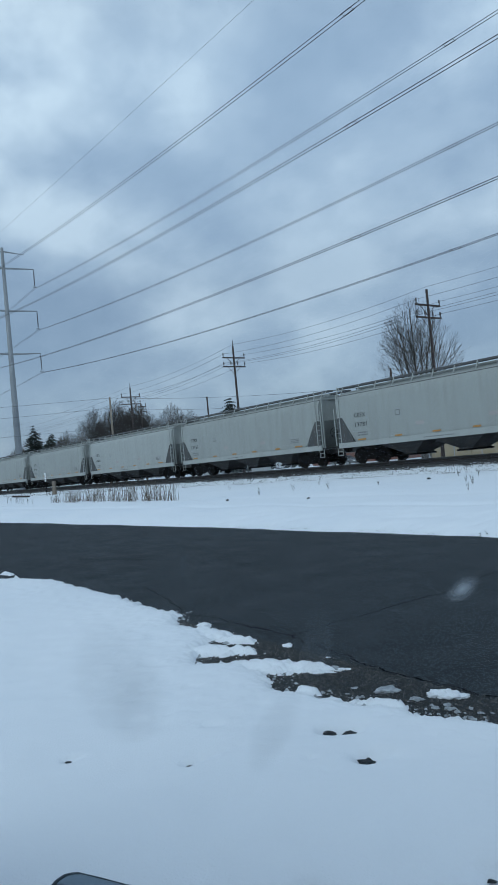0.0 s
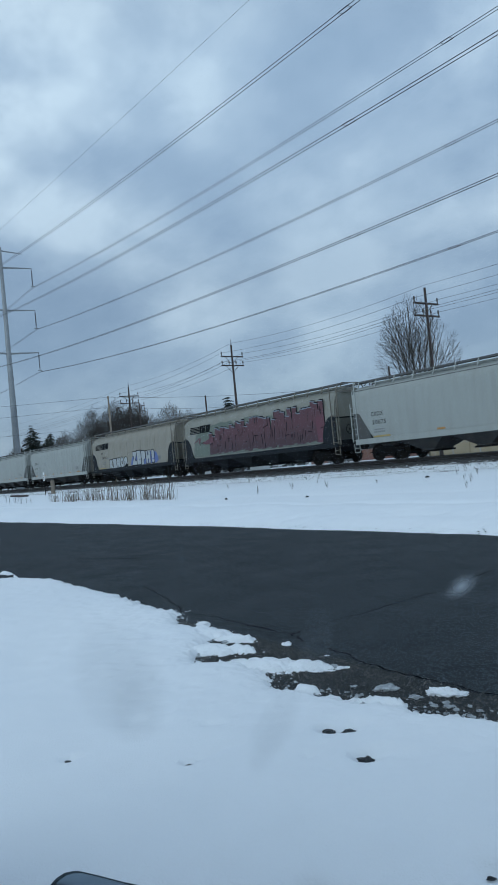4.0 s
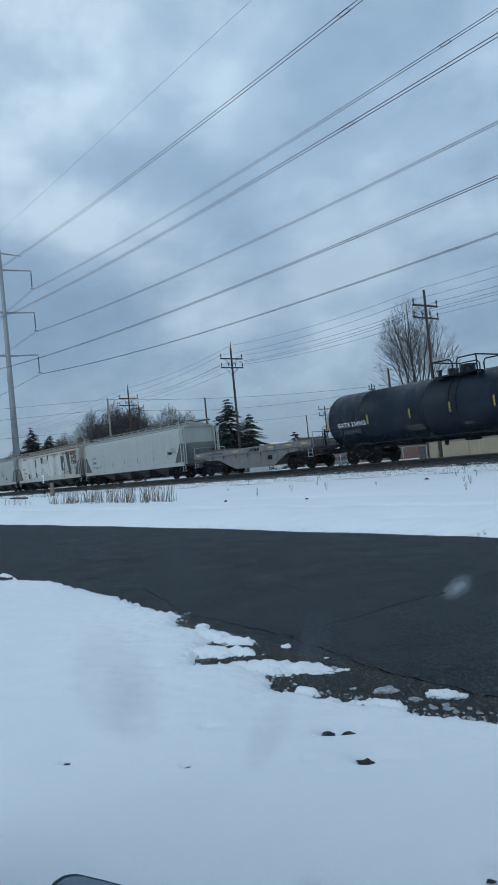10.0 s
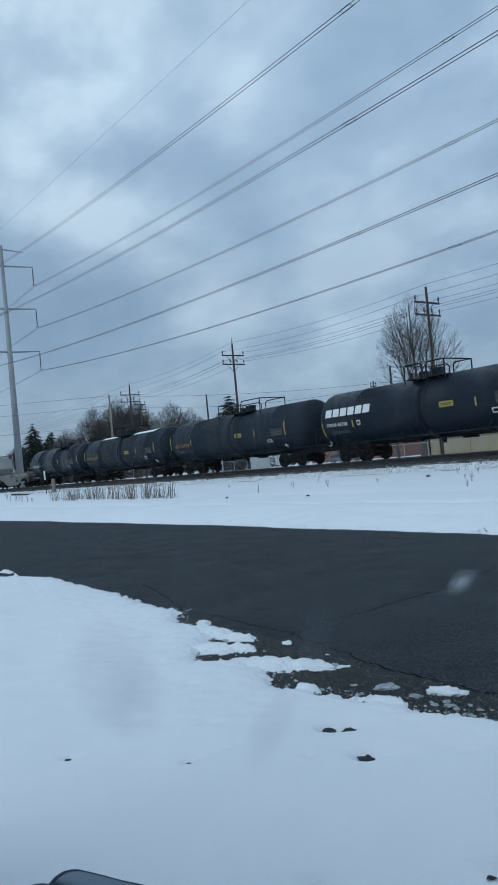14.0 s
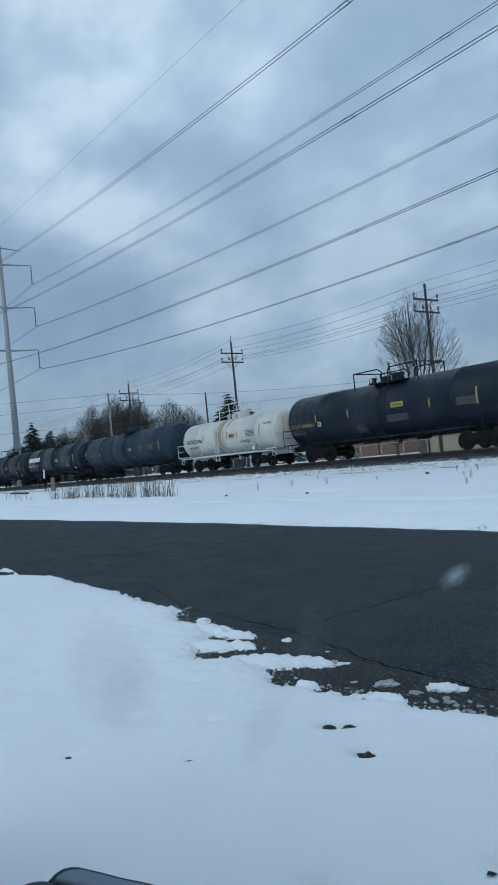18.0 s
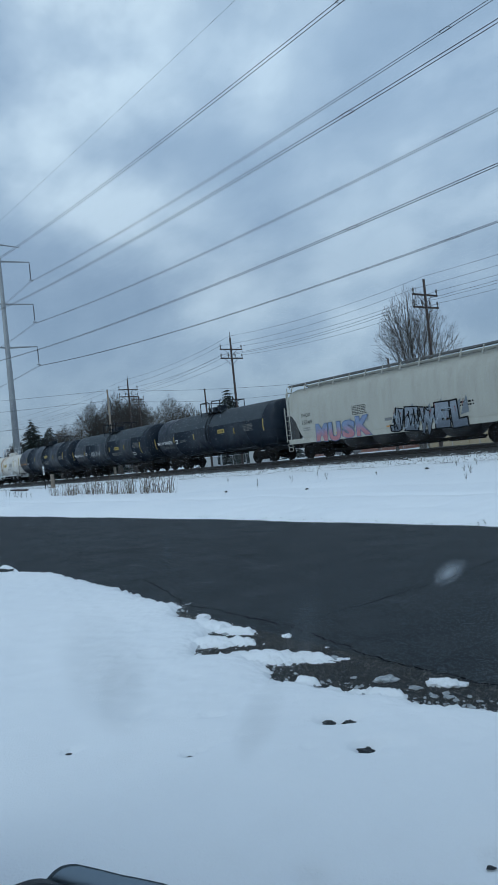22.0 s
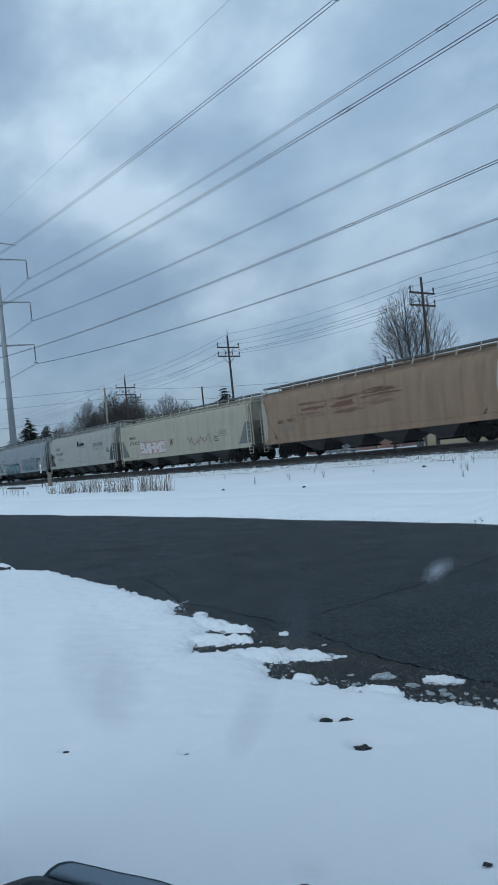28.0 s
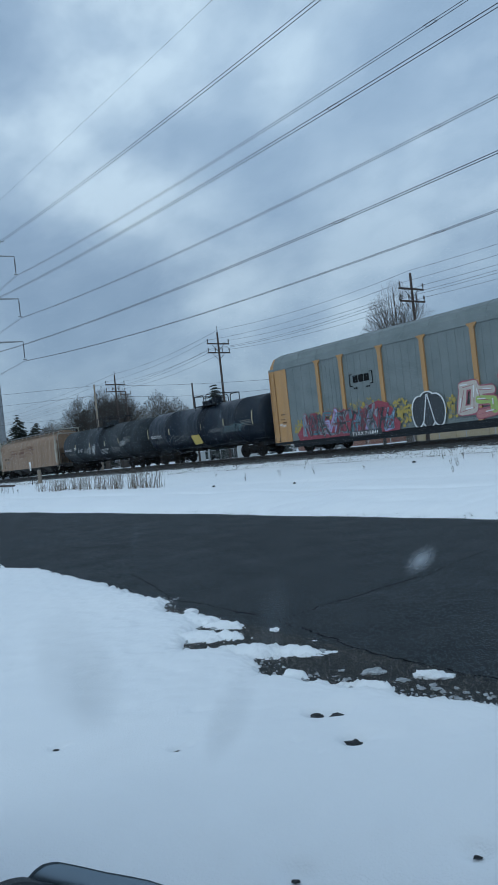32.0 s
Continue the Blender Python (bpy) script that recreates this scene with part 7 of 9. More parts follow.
        part("spray_mist", bm, G_SUN, car, "yellow sprayed cloud")
    bm = slab(bmesh.new(), [(x + px, pz) for px, pz in ((2.9, 0.72), (2.7, 1.1), (3.5, 1.8), (5.0, 2.0), (5.6, 1.7), (6.8, 2.1), (7.8, 1.95), (9.4, 2.4), (10.1, 2.2), (10.3, 1.6), (10.8, 1.1), (10.7, 0.72))], yy - 0.003, 0.002)
    bmesh.ops.recalc_face_normals(bm, faces=bm.faces)
    part("graffiti_background", bm, G_MAGENTA, car, "crimson sprayed background")
    graffiti(car, x + 3.3, x + 10.4, 0.74, 2.2, [G_SLATE, G_MAGENTA, G_TEAL, G_LILAC], G_MAGENTA, 10, 91, thick=0.24, lean=0.35, y=yy, rim=0.04, label="red and blue sprayed letters")
    graffiti(car, x + 3.5, x + 10.3, 0.8, 2.1, [G_SKY, G_MAGENTA, G_SLATE, G_NAVY], G_NAVY, 13, 92, thick=0.12, lean=0.5, y=yy - 0.012, rim=0.02)
    graffiti(car, x + 3.4, x + 10.4, 0.8, 2.15, [G_WHITE, G_SKY, G_MAGENTA], G_NAVY, 12, 95, thick=0.05, lean=0.5, y=yy - 0.024, rim=0.012)
    n = 40
    ring = [(math.cos(k * math.tau / n), math.sin(k * math.tau / n)) for k in range(n)]
    dark, rim = bmesh.new(), bmesh.new()
    for k, (lx, lz, a, b, tilt) in enumerate(((12.05, 1.46, 0.40, 0.78, 0.26), (13.18, 1.48, 0.44, 0.80, -0.28), (12.62, 1.50, 0.50, 0.92, 0.0))):
        lobe = [(a * c * (1 + 0.25 * q), b * q * (0.92 if q < 0 else 1.0)) for c, q in ring]
        for bm, grow, lift in ((rim, 0.06, 0.003), (dark, 0.0, 0.008)):
            slab(bm, [(x + lx + (p + math.copysign(grow, p)) + tilt * q * 0.5, max(0.74, lz + q + math.copysign(grow, q))) for p, q in lobe], yy - lift - 0.001 * k, 0.0008)
    seams = bmesh.new()
    for lx, tilt in ((12.3, 0.25), (12.95, -0.25)):
        stroke(seams, x + lx, 1.0, x + lx + tilt * 1.2, 2.3, 0.03, yy - 0.0125, rnd, 3)
    part("sprayed_line", seams, G_WHITE, car)
    part("sprayed_rim", rim, G_WHITE, car)
    part("sprayed_shape", dark, G_NAVY, car, "dark sprayed shape with a white rim")
    graffiti(car, x + 14.4, x + 20.8, 0.80, 2.62, [G_CREAM, G_CREAM, G_LIME, G_SALMON], G_BERRY, 6, 97, thick=0.27, lean=0.2, y=yy, rim=0.06, shine=G_WHITE, label="cream, pink and lime sprayed letters")
    part("number_board", boxes((x + 7.1, x + 9.5, yy - 0.03, yy - 0.024, 0.6, 0.92)), G_NAVY, car)
    text_at(car, L, "TTGX 715841", 7.32, 9.2, 0.66, WHITE, 0.19, yy - 0.034)


build_train()

# ---- power lines ----
TOWER_X, TOWER_Y = -115.0, 37.3
LEVELS = (20.05, 27.2, 34.3)


# slope and curve of the conductors on either side, level by level
SLACK = {(0, 1): (0.09632, 0.0005), (1, 1): (0.09041, 0.00044), (2, 1): (0.08434, 0.00038), (0, -1): (0.09698, 0.00046), (1, -1): (0.09443, 0.00041), (2, -1): (0.0978, 0.00042)}


def sagging(x, level, side):
    d, (a, b) = x - TOWER_X, SLACK[level, side]
    return LEVELS[level] - a * d + b * d * d


def wire(name, points, r, label, category, group):
    bm = pipe(bmesh.new(), points, r, 5)
    return whole(name, bm, WIRE, label, category, group)


def steel_tower():
    t = thing("transmission_tower", "tall tapered grey steel pole with paired crossarms", "transmission tower", at=pose(TOWER_X, TOWER_Y, 0.5))
    part("pole", tube(bmesh.new(), (0, 0, -0.5), (0, 0, 40.2), 0.62, 0.24, n=14), POLE_STEEL, t, smooth=True)
    for z in LEVELS:
        for s in (-1, 1):
            zz = z - 0.5 + 3.0
            part("crossarm", tube(bmesh.new(), (0, s * 0.2, zz), (0, s * 5.0, zz + 0.25), 0.17, 0.09, n=8), POLE_STEEL, t)
            ins = tube(bmesh.new(), (0, s * 5.0, zz + 0.2), (0, s * 5.0, zz - 2.7), 0.035, n=6)
            for i in range(18):
                tube(ins, (0, s * 5.0, zz - 0.15 - i * 0.13), (0, s * 5.0, zz - 0.21 - i * 0.13), 0.11, n=8)
            part("insulator", ins, PORCELAIN, t, "dark hanging insulator string")
            part("yoke", boxes((-0.12, 0.12, s * 5.0 - 0.32, s * 5.0 + 0.32, zz - 2.82, zz - 2.7)), POLE_STEEL, t)
    for s in (-1, 1):
        part("crossarm", tube(bmesh.new(), (0, 0, 39.6), (0, s * 3.6, 39.4), 0.13, 0.07, n=8), POLE_STEEL, t)
    part("pole_collar", tube(bmesh.new(), (0, 0, 18.2), (0, 0, 18.6), 0.5, n=14), POLE_STEEL, t)
    xs = [TOWER_X + 4 * i for i in range(42)]
    back = [TOWER_X - 8 * i for i in range(16)]
    for k, z in enumerate(LEVELS):
        for s in (-1, 1):
            for d in (-0.155, 0.155):
                y = TOWER_Y + s * 5.0 + d
                wire("conductor", [(x, y, sagging(x, k, s)) for x in xs], 0.0235, "taut dark high voltage conductor wire", "power line", "high-voltage conductors")
                wire("conductor", [(x, y, z - 0.03 * (TOWER_X - x) + 0.00018 * (TOWER_X - x) ** 2) for x in back], 0.02, "taut dark high voltage conductor wire", "power line", "high-voltage conductors")
            x, y = TOWER_X + 84.0 + 0.6 * k, TOWER_Y + s * 5.0
            whole("line_spacer", boxes((-0.42, -0.39, -0.19, 0.19, -0.015, 0.015), (0.39, 0.42, -0.19, 0.19, -0.015, 0.015), (-0.45, 0.45, -0.20, -0.17, -0.02, 0.02), (-0.45, 0.45, 0.17, 0.20, -0.02, 0.02)), WIRE, "small spacer between paired conductors", "line spacer", "line spacers", at=pose(x, y, sagging(x, k, s), 0, 2))
    wire("shield_wire", [(x, TOWER_Y - 3.6, 39.9 - 0.052 * (x - TOWER_X) + 0.0001 * (x - TOWER_X) ** 2) for x in xs], 0.010, "thin shield wire above the conductors", "power line", "high-voltage conductors")


def wood_pole(x, y, top, arms, r=0.15, material=None, lean=0.0, label="dark wooden utility pole with crossarms", base=0.45, arm_len=1.35):
    material = material or WOOD_DARK
    p = thing("utility_pole", label, "utility pole", "utility poles", at=pose(x, y, base, 0, lean))
    part("post", tube(bmesh.new(), (0, 0, -0.3), (0, 0, top - base), r * 0.98, r * 0.60, n=10), material, p, smooth=True)
    for z, n in arms:
        z = z - base
        part("crossarm", rounded(boxes((-0.07, 0.05, -arm_len, arm_len, z - 0.06, z + 0.06)), 0.01), WOOD_DARK, p)
        for s in (-1, 1):
            part("brace", tube(bmesh.new(), (-0.08, s * arm_len * 0.55, z - 0.05), (-0.08, 0, z - 0.75), 0.03, n=4), WOOD_DARK, p)
        for k in range(n):
            yy = -arm_len + 0.08 + (2 * arm_len - 0.16) * k / max(1, n - 1)
            ins = tube(tube(bmesh.new(), (0, yy, z + 0.05), (0, yy, z + 0.34), 0.035, n=6), (0, yy, z + 0.22), (0, yy, z + 0.46), 0.075, 0.055, n=8)
            part("insulator", ins, PORCELAIN, p)
    return p


def spans(places, sag, r, label):
    for a, b in zip(places, places[1:]):
        a, b = Vector(a), Vector(b)
        pts = [a.lerp(b, k / 12) - Vector((0, 0, sag * 4 * (k / 12) * (1 - k / 12))) for k in range(13)]
        wire("overhead_wire", pts, r, label, "overhead wire", "overhead wires")


def roadside_poles():
    y = 41.0
    line = [(-3.0, 13.4), (-32.9, 12.95), (-57.6, 13.5), (-80.9, 12.6)]
    for x, top in line:
        wood_pole(x, y, top, [(top - 1.15, 2), (top - 2.05, 4)])
        if x != -32.9:
            part("pole_tip", tube(bmesh.new(), (0, 0, top - 0.5), (0.06, 0, top + 0.15), 0.05, 0.03), PORCELAIN, bpy.data.objects[[o.name for o in bpy.data.objects if o.name.startswith("utility_pole")][-1]])
    places = [(x, top) for x, top in line] + [(-130, 12.2)]
    thin = "thin dark overhead wire between wooden poles"
    for dy, dz in ((0.0, 0.2), (-1.27, -0.8), (1.27, -0.8), (-1.27, -1.72), (1.27, -1.72), (-0.45, -1.72)):
        spans([(x, y + dy, top + dz) for x, top in places], 0.45, 0.011, thin)
    # a paler pole and a street line that crosses behind
    wood_pole(-80.7, 38.0, 11.5, [], r=0.17, material=WOOD_PALE, label="pale weathered wooden utility pole")
    wood_pole(-86.0, 45.0, 11.1, [(10.7, 2), (10.0, 2)], r=0.14, arm_len=0.8)
    wood_pole(-63.2, 41.0, 9.15, [], r=0.13, label="short dark wooden pole without arms")
    wood_pole(-80.4, 70.0, 8.0, [], r=0.12, label="thin dark utility pole")
    wood_pole(-76.2, 70.0, 8.9, [(8.6, 3), (7.7, 3)], r=0.13, arm_len=1.2)
    wood_pole(-57.0, 60.0, 9.5, [(8.9, 2)], r=0.12, arm_len=0.5)
    wood_pole(-47.0, 52.0, 9.6, [], r=0.16, label="dark bare wooden pole beside the tree")
    spans([(-132, -71, 11.3), (-80.7, 38, 11.35), (-57.0, 60, 9.2), (-20, 84, 9.6)], 0.5, 0.015, thin)
    spans([(-132, -71, 10.1), (-80.7, 38, 10.1), (-86, 45, 10.4), (-57.0, 60, 8.7), (-20, 84, 9.0)], 0.8, 0.014, thin)
    spans([(-140, -68, 8.4), (-86, 45, 8.2), (-76.2, 70, 8.0)], 0.4, 0.013, thin)
    spans([(-80.4, 70, 7.8), (-76.2, 70, 8.0), (-57, 60, 7.2)], 0.5, 0.012, thin)


# ---- trees and plants ----
def branch_tree(seed, height, spread, trunk_r, levels=5, fork=0.28, twist=0.45, multi=1, up=0.25):
    """A leader with ascending limbs that fork into fine twigs; returns the trunk's and the crown's bmesh."""
    rnd = random.Random(seed)
    trunk, crown = bmesh.new(), bmesh.new()

    def limb(p, way, length, r, level):
        n = (8, 6, 4, 3)[min(level, 3)]
        for k in range(n):
            way = (way + Vector((rnd.uniform(-1, 1), rnd.uniform(-1, 1), rnd.uniform(-0.5, 0.6) + up)) * (0.16 if level else 0.10)).normalized()
            q, r2 = p + way * (length / n), max(0.0065, r * (1 - 0.75 / n))
            tube(crown, p, q, r, r2, n=(6, 4, 3, 3)[min(level, 3)], caps=False)
            p, r = q, r2
            if level < levels - 2 and k >= (1 if level else 0):
                for _ in range(2 if rnd.random() < 0.65 else 1):
                    a = rnd.uniform(0, math.tau)
                    side = Vector((math.cos(a), math.sin(a), rnd.uniform(-0.1, 0.5)))
                    limb(p, (way * 0.9 + side * rnd.uniform(0.5, 0.9)).normalized(), length * rnd.uniform(0.28, 0.5) * (1.15 - 0.5 * k / n), r * 0.5, level + 1)

    p, way, r, n = Vector((0, 0, 0)), Vector((0, 0, 1)), trunk_r, 10
    for k in range(n):
        q = p + way * (height / n)
        tube(trunk if k < 4 else crown, p, q, r, r * 0.84, n=8, caps=False)
        p, r = q, r * 0.84
        way = (way + Vector((rnd.uniform(-1, 1), rnd.uniform(-1, 1), 0.6)) * 0.12).normalized()
        h = (k + 1) / n
        if h >= fork:
            for i in range(rnd.choice((3, 4, 4))):
                a = rnd.uniform(0, math.tau)
                tilt = rnd.uniform(0.4, 1.15) * spread * (1.25 - 0.6 * h)
                reach = height * (0.20 + 0.42 * max(0, 1 - abs(h - 0.35) / 0.75)) * rnd.uniform(0.75, 1.1)
                limb(p, Vector((math.cos(a) * tilt, math.sin(a) * tilt, 1 - 0.35 * tilt)).normalized(), reach * (0.6 + 0.4 * spread), r * rnd.uniform(0.42, 0.6), 0)
    return trunk, crown


TREE_MESHES = {}


def bare_tree(x, y, z, height, seed, spread=1.0, trunk_r=0.3, levels=4, fork=0.28, label="tall bare deciduous tree with fine twigs", up=0.25, turn=0.0):
    key = (seed, spread, levels, fork)
    if key not in TREE_MESHES:
        t, c = branch_tree(seed, 10.0, spread, trunk_r * 10 / height, levels, fork, up=up)
        c.verts.ensure_lookup_table()
        top = max(v.co.z for v in c.verts)
        TREE_MESHES[key] = mesh_of("trunk", t, BARK), mesh_of("crown", c, BARK), top
    tm, cm, top = TREE_MESHES[key]
    tree = thing("tree", label, "tree", "bare trees", at=pose(x, y, z, 0, 0, turn) @ Matrix.Scale(height / top, 4))
    part("trunk", tm, BARK, tree)
    part("crown", cm, BARK, tree, "leafless crown of thin branches")
    return tree


CROWN = ((1.6, 0.22), (2.4, 0.42), (3.2, 0.64), (4.2, 0.86), (5.2, 0.98), (6.1, 1.0), (7.0, 0.84), (7.8, 0.66), (8.8, 0.40), (9.5, 0.22), (10.05, 0.03))


def oval_mesh(seed, half, twig, fine, dense):
    """Ascending limbs that fork again and again, bending outward and up inside a full crown, for a tree ten metres high."""
    rnd = random.Random(seed)
    trunk, crown = bmesh.new(), bmesh.new()
    wide, heights, widths = half * 10, [c[0] for c in CROWN], [c[1] for c in CROWN]

    def outside(q):
        a = math.atan2(q.y, q.x)
        lobe = 1 + 0.10 * math.sin(3 * a + seed + q.z) + 0.08 * math.sin(5 * a - 2.1 * q.z) + 0.06 * math.sin(9 * a + 3.3 * q.z)
        return q.z > 10.05 or math.hypot(q.x, q.y) > wide * lobe * float(np.interp(q.z, heights, widths))

    def limb(p, way, length, r, level):
        n = max(2, round(length / (0.55, 0.42, 0.34, 0.28)[level]))
        turn, r0 = rnd.uniform(0, math.tau), r
        for k in range(n):
            out = Vector((p.x, p.y, (p.z - 1.5) * 0.8)).normalized()
            way = (way + Vector((rnd.gauss(0, 1), rnd.gauss(0, 1), rnd.gauss(0, 1))) * 0.055 + out * 0.10 + Vector((0, 0, (0.05, 0.02, 0.015, 0.01)[level]))).normalized()
            q = p + way * (length / n)
            r2 = twig + (r0 - twig) * (1 - (k + 1) / n) ** 0.85
            if outside(q):
                tube(crown, p, p + way * min(0.35, length / n), r, twig, n=3, caps=False)
                return
            tube(crown, p, q, r, r2, n=(6, 4, 3, 3)[level], caps=False)
            p, r = q, r2
            if level < 3 and k >= (2, 1, 0)[level] and rnd.random() < (0.72, dense * 0.95, dense)[level]:
                for _ in range(2 if rnd.random() < (fine, fine * 1.4, fine * 1.8)[level] else 1):
                    turn += 2.4 + rnd.uniform(-0.4, 0.4)
                    side = way.orthogonal().normalized()
                    side.rotate(Matrix.Rotation(turn, 3, way))
                    far = length * (1.05 - 0.75 * k / n) * rnd.uniform((0.42, 0.40, 0.42)[level], (0.66, 0.62, 0.70)[level])
                    if far > 0.3:
                        limb(p, (way + side * rnd.uniform(0.6, 1.0)).normalized(), far, max(twig, r * 0.55), level + 1)

    base = 2.1
    for k in range(6):
        tube(trunk, (0, 0, base * k / 6), (0, 0, base * (k + 1) / 6), 0.26 * (1 - 0.05 * k), 0.26 * (1 - 0.05 * (k + 1)), n=9, caps=False)
    for i in range(9):
        a, tilt = i * 2.4 + rnd.uniform(-0.25, 0.25), (0.06, 0.34, 0.62, 0.88, 0.20, 0.50)[i % 6] * rnd.uniform(0.9, 1.15)
        start = Vector((0, 0, base - 0.25 + 0.14 * (i // 2)))
        way = Vector((math.cos(a) * math.sin(tilt), math.sin(a) * math.sin(tilt), math.cos(tilt)))
        limb(start, way, 8.6 - 3.2 * tilt, rnd.uniform(0.045, 0.07), 0)
    return trunk, crown


def oval_tree(x, y, z, height, seed, half, twig, fine, label="tall bare deciduous tree with fine twigs", turn=0.0, dense=0.8, bark=None):
    bark = bark or BARK
    key = ("oval", seed, half)
    if key not in TREE_MESHES:
        t, c = oval_mesh(seed, half, twig, fine, dense)
        TREE_MESHES[key] = mesh_of("trunk", t, bark), mesh_of("crown", c, bark)
    tm, cm = TREE_MESHES[key]
    tree = thing("tree", label, "tree", "bare trees", at=pose(x, y, z, 0, 0, turn) @ Matrix.Scale(height / 10.1, 4))
    part("trunk", tm, bark, tree)
    part("crown", cm, bark, tree, "leafless crown of thin branches")
    return tree


def conifer(x, y, z, height, seed, wide=0.24):
    rnd = random.Random(seed)
    tree = thing("conifer", "dark green conifer with drooping branches", "conifer", "conifers", at=pose(x, y, z))
    part("trunk", tube(bmesh.new(), (0, 0, 0), (0, 0, height * 0.97), height * 0.016, 0.02, n=6), BARK, tree)
    bm = bmesh.new()
    n = int(height * 5)
    for i in range(n):
        t = (i + 0.3) / n
        h = height * (0.10 + 0.88 * t) + rnd.uniform(-0.2, 0.2)
        full = height * wide * (1 - t) ** 0.68 * 0.95 + 0.15
        for k in range(6):
            a, reach = rnd.uniform(0, math.tau), full * rnd.choice((0.45, 0.6, 0.8, 0.95, 1.0, 1.25))
            out, across = Vector((math.cos(a), math.sin(a), 0)), Vector((-math.sin(a), math.cos(a), 0))
            m = max(3, int(reach / 0.28))
            for j in range(m):
                f = (j + 1) / m
                c = Vector((0, 0, h)) + out * reach * f + Vector((0, 0, -0.34 * reach * f ** 1.4 + 0.16 * reach * max(0, f - 0.6)))
                w = (0.10 + 0.30 * reach * (1 - f) ** 0.7 * 0.6) * rnd.uniform(0.7, 1.2)
                for side in (-1, 1):
                    tip = c + across * side * w + out * 0.6 * w + Vector((0, 0, rnd.uniform(-0.10, 0.03)))
                    s = 0.05 + 0.25 * w
                    vs = [bm.verts.new(v) for v in (c - out * s, c + out * s + Vector((0, 0, 0.04)), tip, c + Vector((0, 0, -0.08 - 0.3 * w)))]
                    bm.faces.new((vs[0], vs[1], vs[2])), bm.faces.new((vs[0], vs[2], vs[3])), bm.faces.new((vs[1], vs[3], vs[2]))
    part("crown", bm, NEEDLES, tree, "ragged needle crown")
    return tree


def woods():
    oval_tree(-40.4, 48.0, 0.5, 14.5, 5, 0.29, 0.0040, 0.36, dense=1.0)
    oval_tree(-47.5, 60.0, 0.5, 8.5, 9, 0.42, 0.007, 0.0, dense=0.75)
    bare_tree(-60.5, 60.0, 0.5, 8.2, 8, 1.35, 0.22, 4, 0.16, label="low spreading bare tree", up=0.05)
    bare_tree(-50.5, 56.0, 0.5, 6.5, 8, 1.35, 0.2, 4, 0.16, label="low spreading bare tree", up=0.05, turn=130)
    bare_tree(-36.5, 49.0, 0.5, 5.0, 8, 1.35, 0.2, 4, 0.16, label="low spreading bare tree", up=0.05, turn=60)
    far = [(-126, 56, 14.6, 12), (-121, 58, 14.4, 13), (-116, 56, 14.9, 14), (-113, 58, 14.2, 12), (-110, 56, 12.9, 13), (-119, 60, 13.6, 14), (-123, 62, 13.5, 12), (-150, 58, 11.2, 13), (-143, 57, 11.8, 14), (-137, 58, 10.8, 12), (-155, 60, 10.5, 13), (-131, 62, 10.5, 14), (-97, 56, 11.9, 12), (-92, 56, 10.4, 13), (-86, 62, 8.0, 14), (-182, 60, 11, 12), (-192, 62, 12, 13), (-203, 66, 12.5, 14), (-176, 64, 10.5, 13), (-230, 75, 13, 14), (-250, 80, 13, 12)]
    rnd = random.Random(3)
    for i, (x, y, h, s) in enumerate(far):
        oval_tree(x, y, 0.4, h, s, 0.36, 0.008, 0.22, label="distant bare tree behind the railway", turn=rnd.uniform(0, 360), dense=0.95, bark=BARK_FAR)
    for x, y, h in ((-167, 58, 15.4), (-172, 60, 11.5), (-162, 59, 10.5), (-157, 59, 9.0), (-134, 60, 12.0), (-129, 58, 12.5), (-174, 61, 13.2), (-163, 61, 13.0), (-170, 63, 12.6), (-179, 63, 11.5), (-160, 57, 9.5), (-80, 55.5, 10.8), (-84.5, 57, 9.0), (-78.0, 57.5, 8.4), (-74, 62, 5.2)):
        conifer(x, y, 0.4, h, int(-x * 3), rnd.uniform(0.36, 0.46))
    # a hedge of brush along the far line
    bm = bmesh.new()
    for _ in range(5200):
        x = rnd.uniform(-330, -90)
        y = 70 + rnd.uniform(-6, 30)
        h = rnd.uniform(1.5, 6.5) * (0.6 + 0.4 * math.sin(x * 0.11) ** 2)
        tube(bm, (x, y, 0.3), (x + rnd.uniform(-1, 1), y, h), 0.05, 0.01, n=3, caps=False)
    whole("brush", bm, BARK, "distant brown winter brush", "brush", kind="stuff")


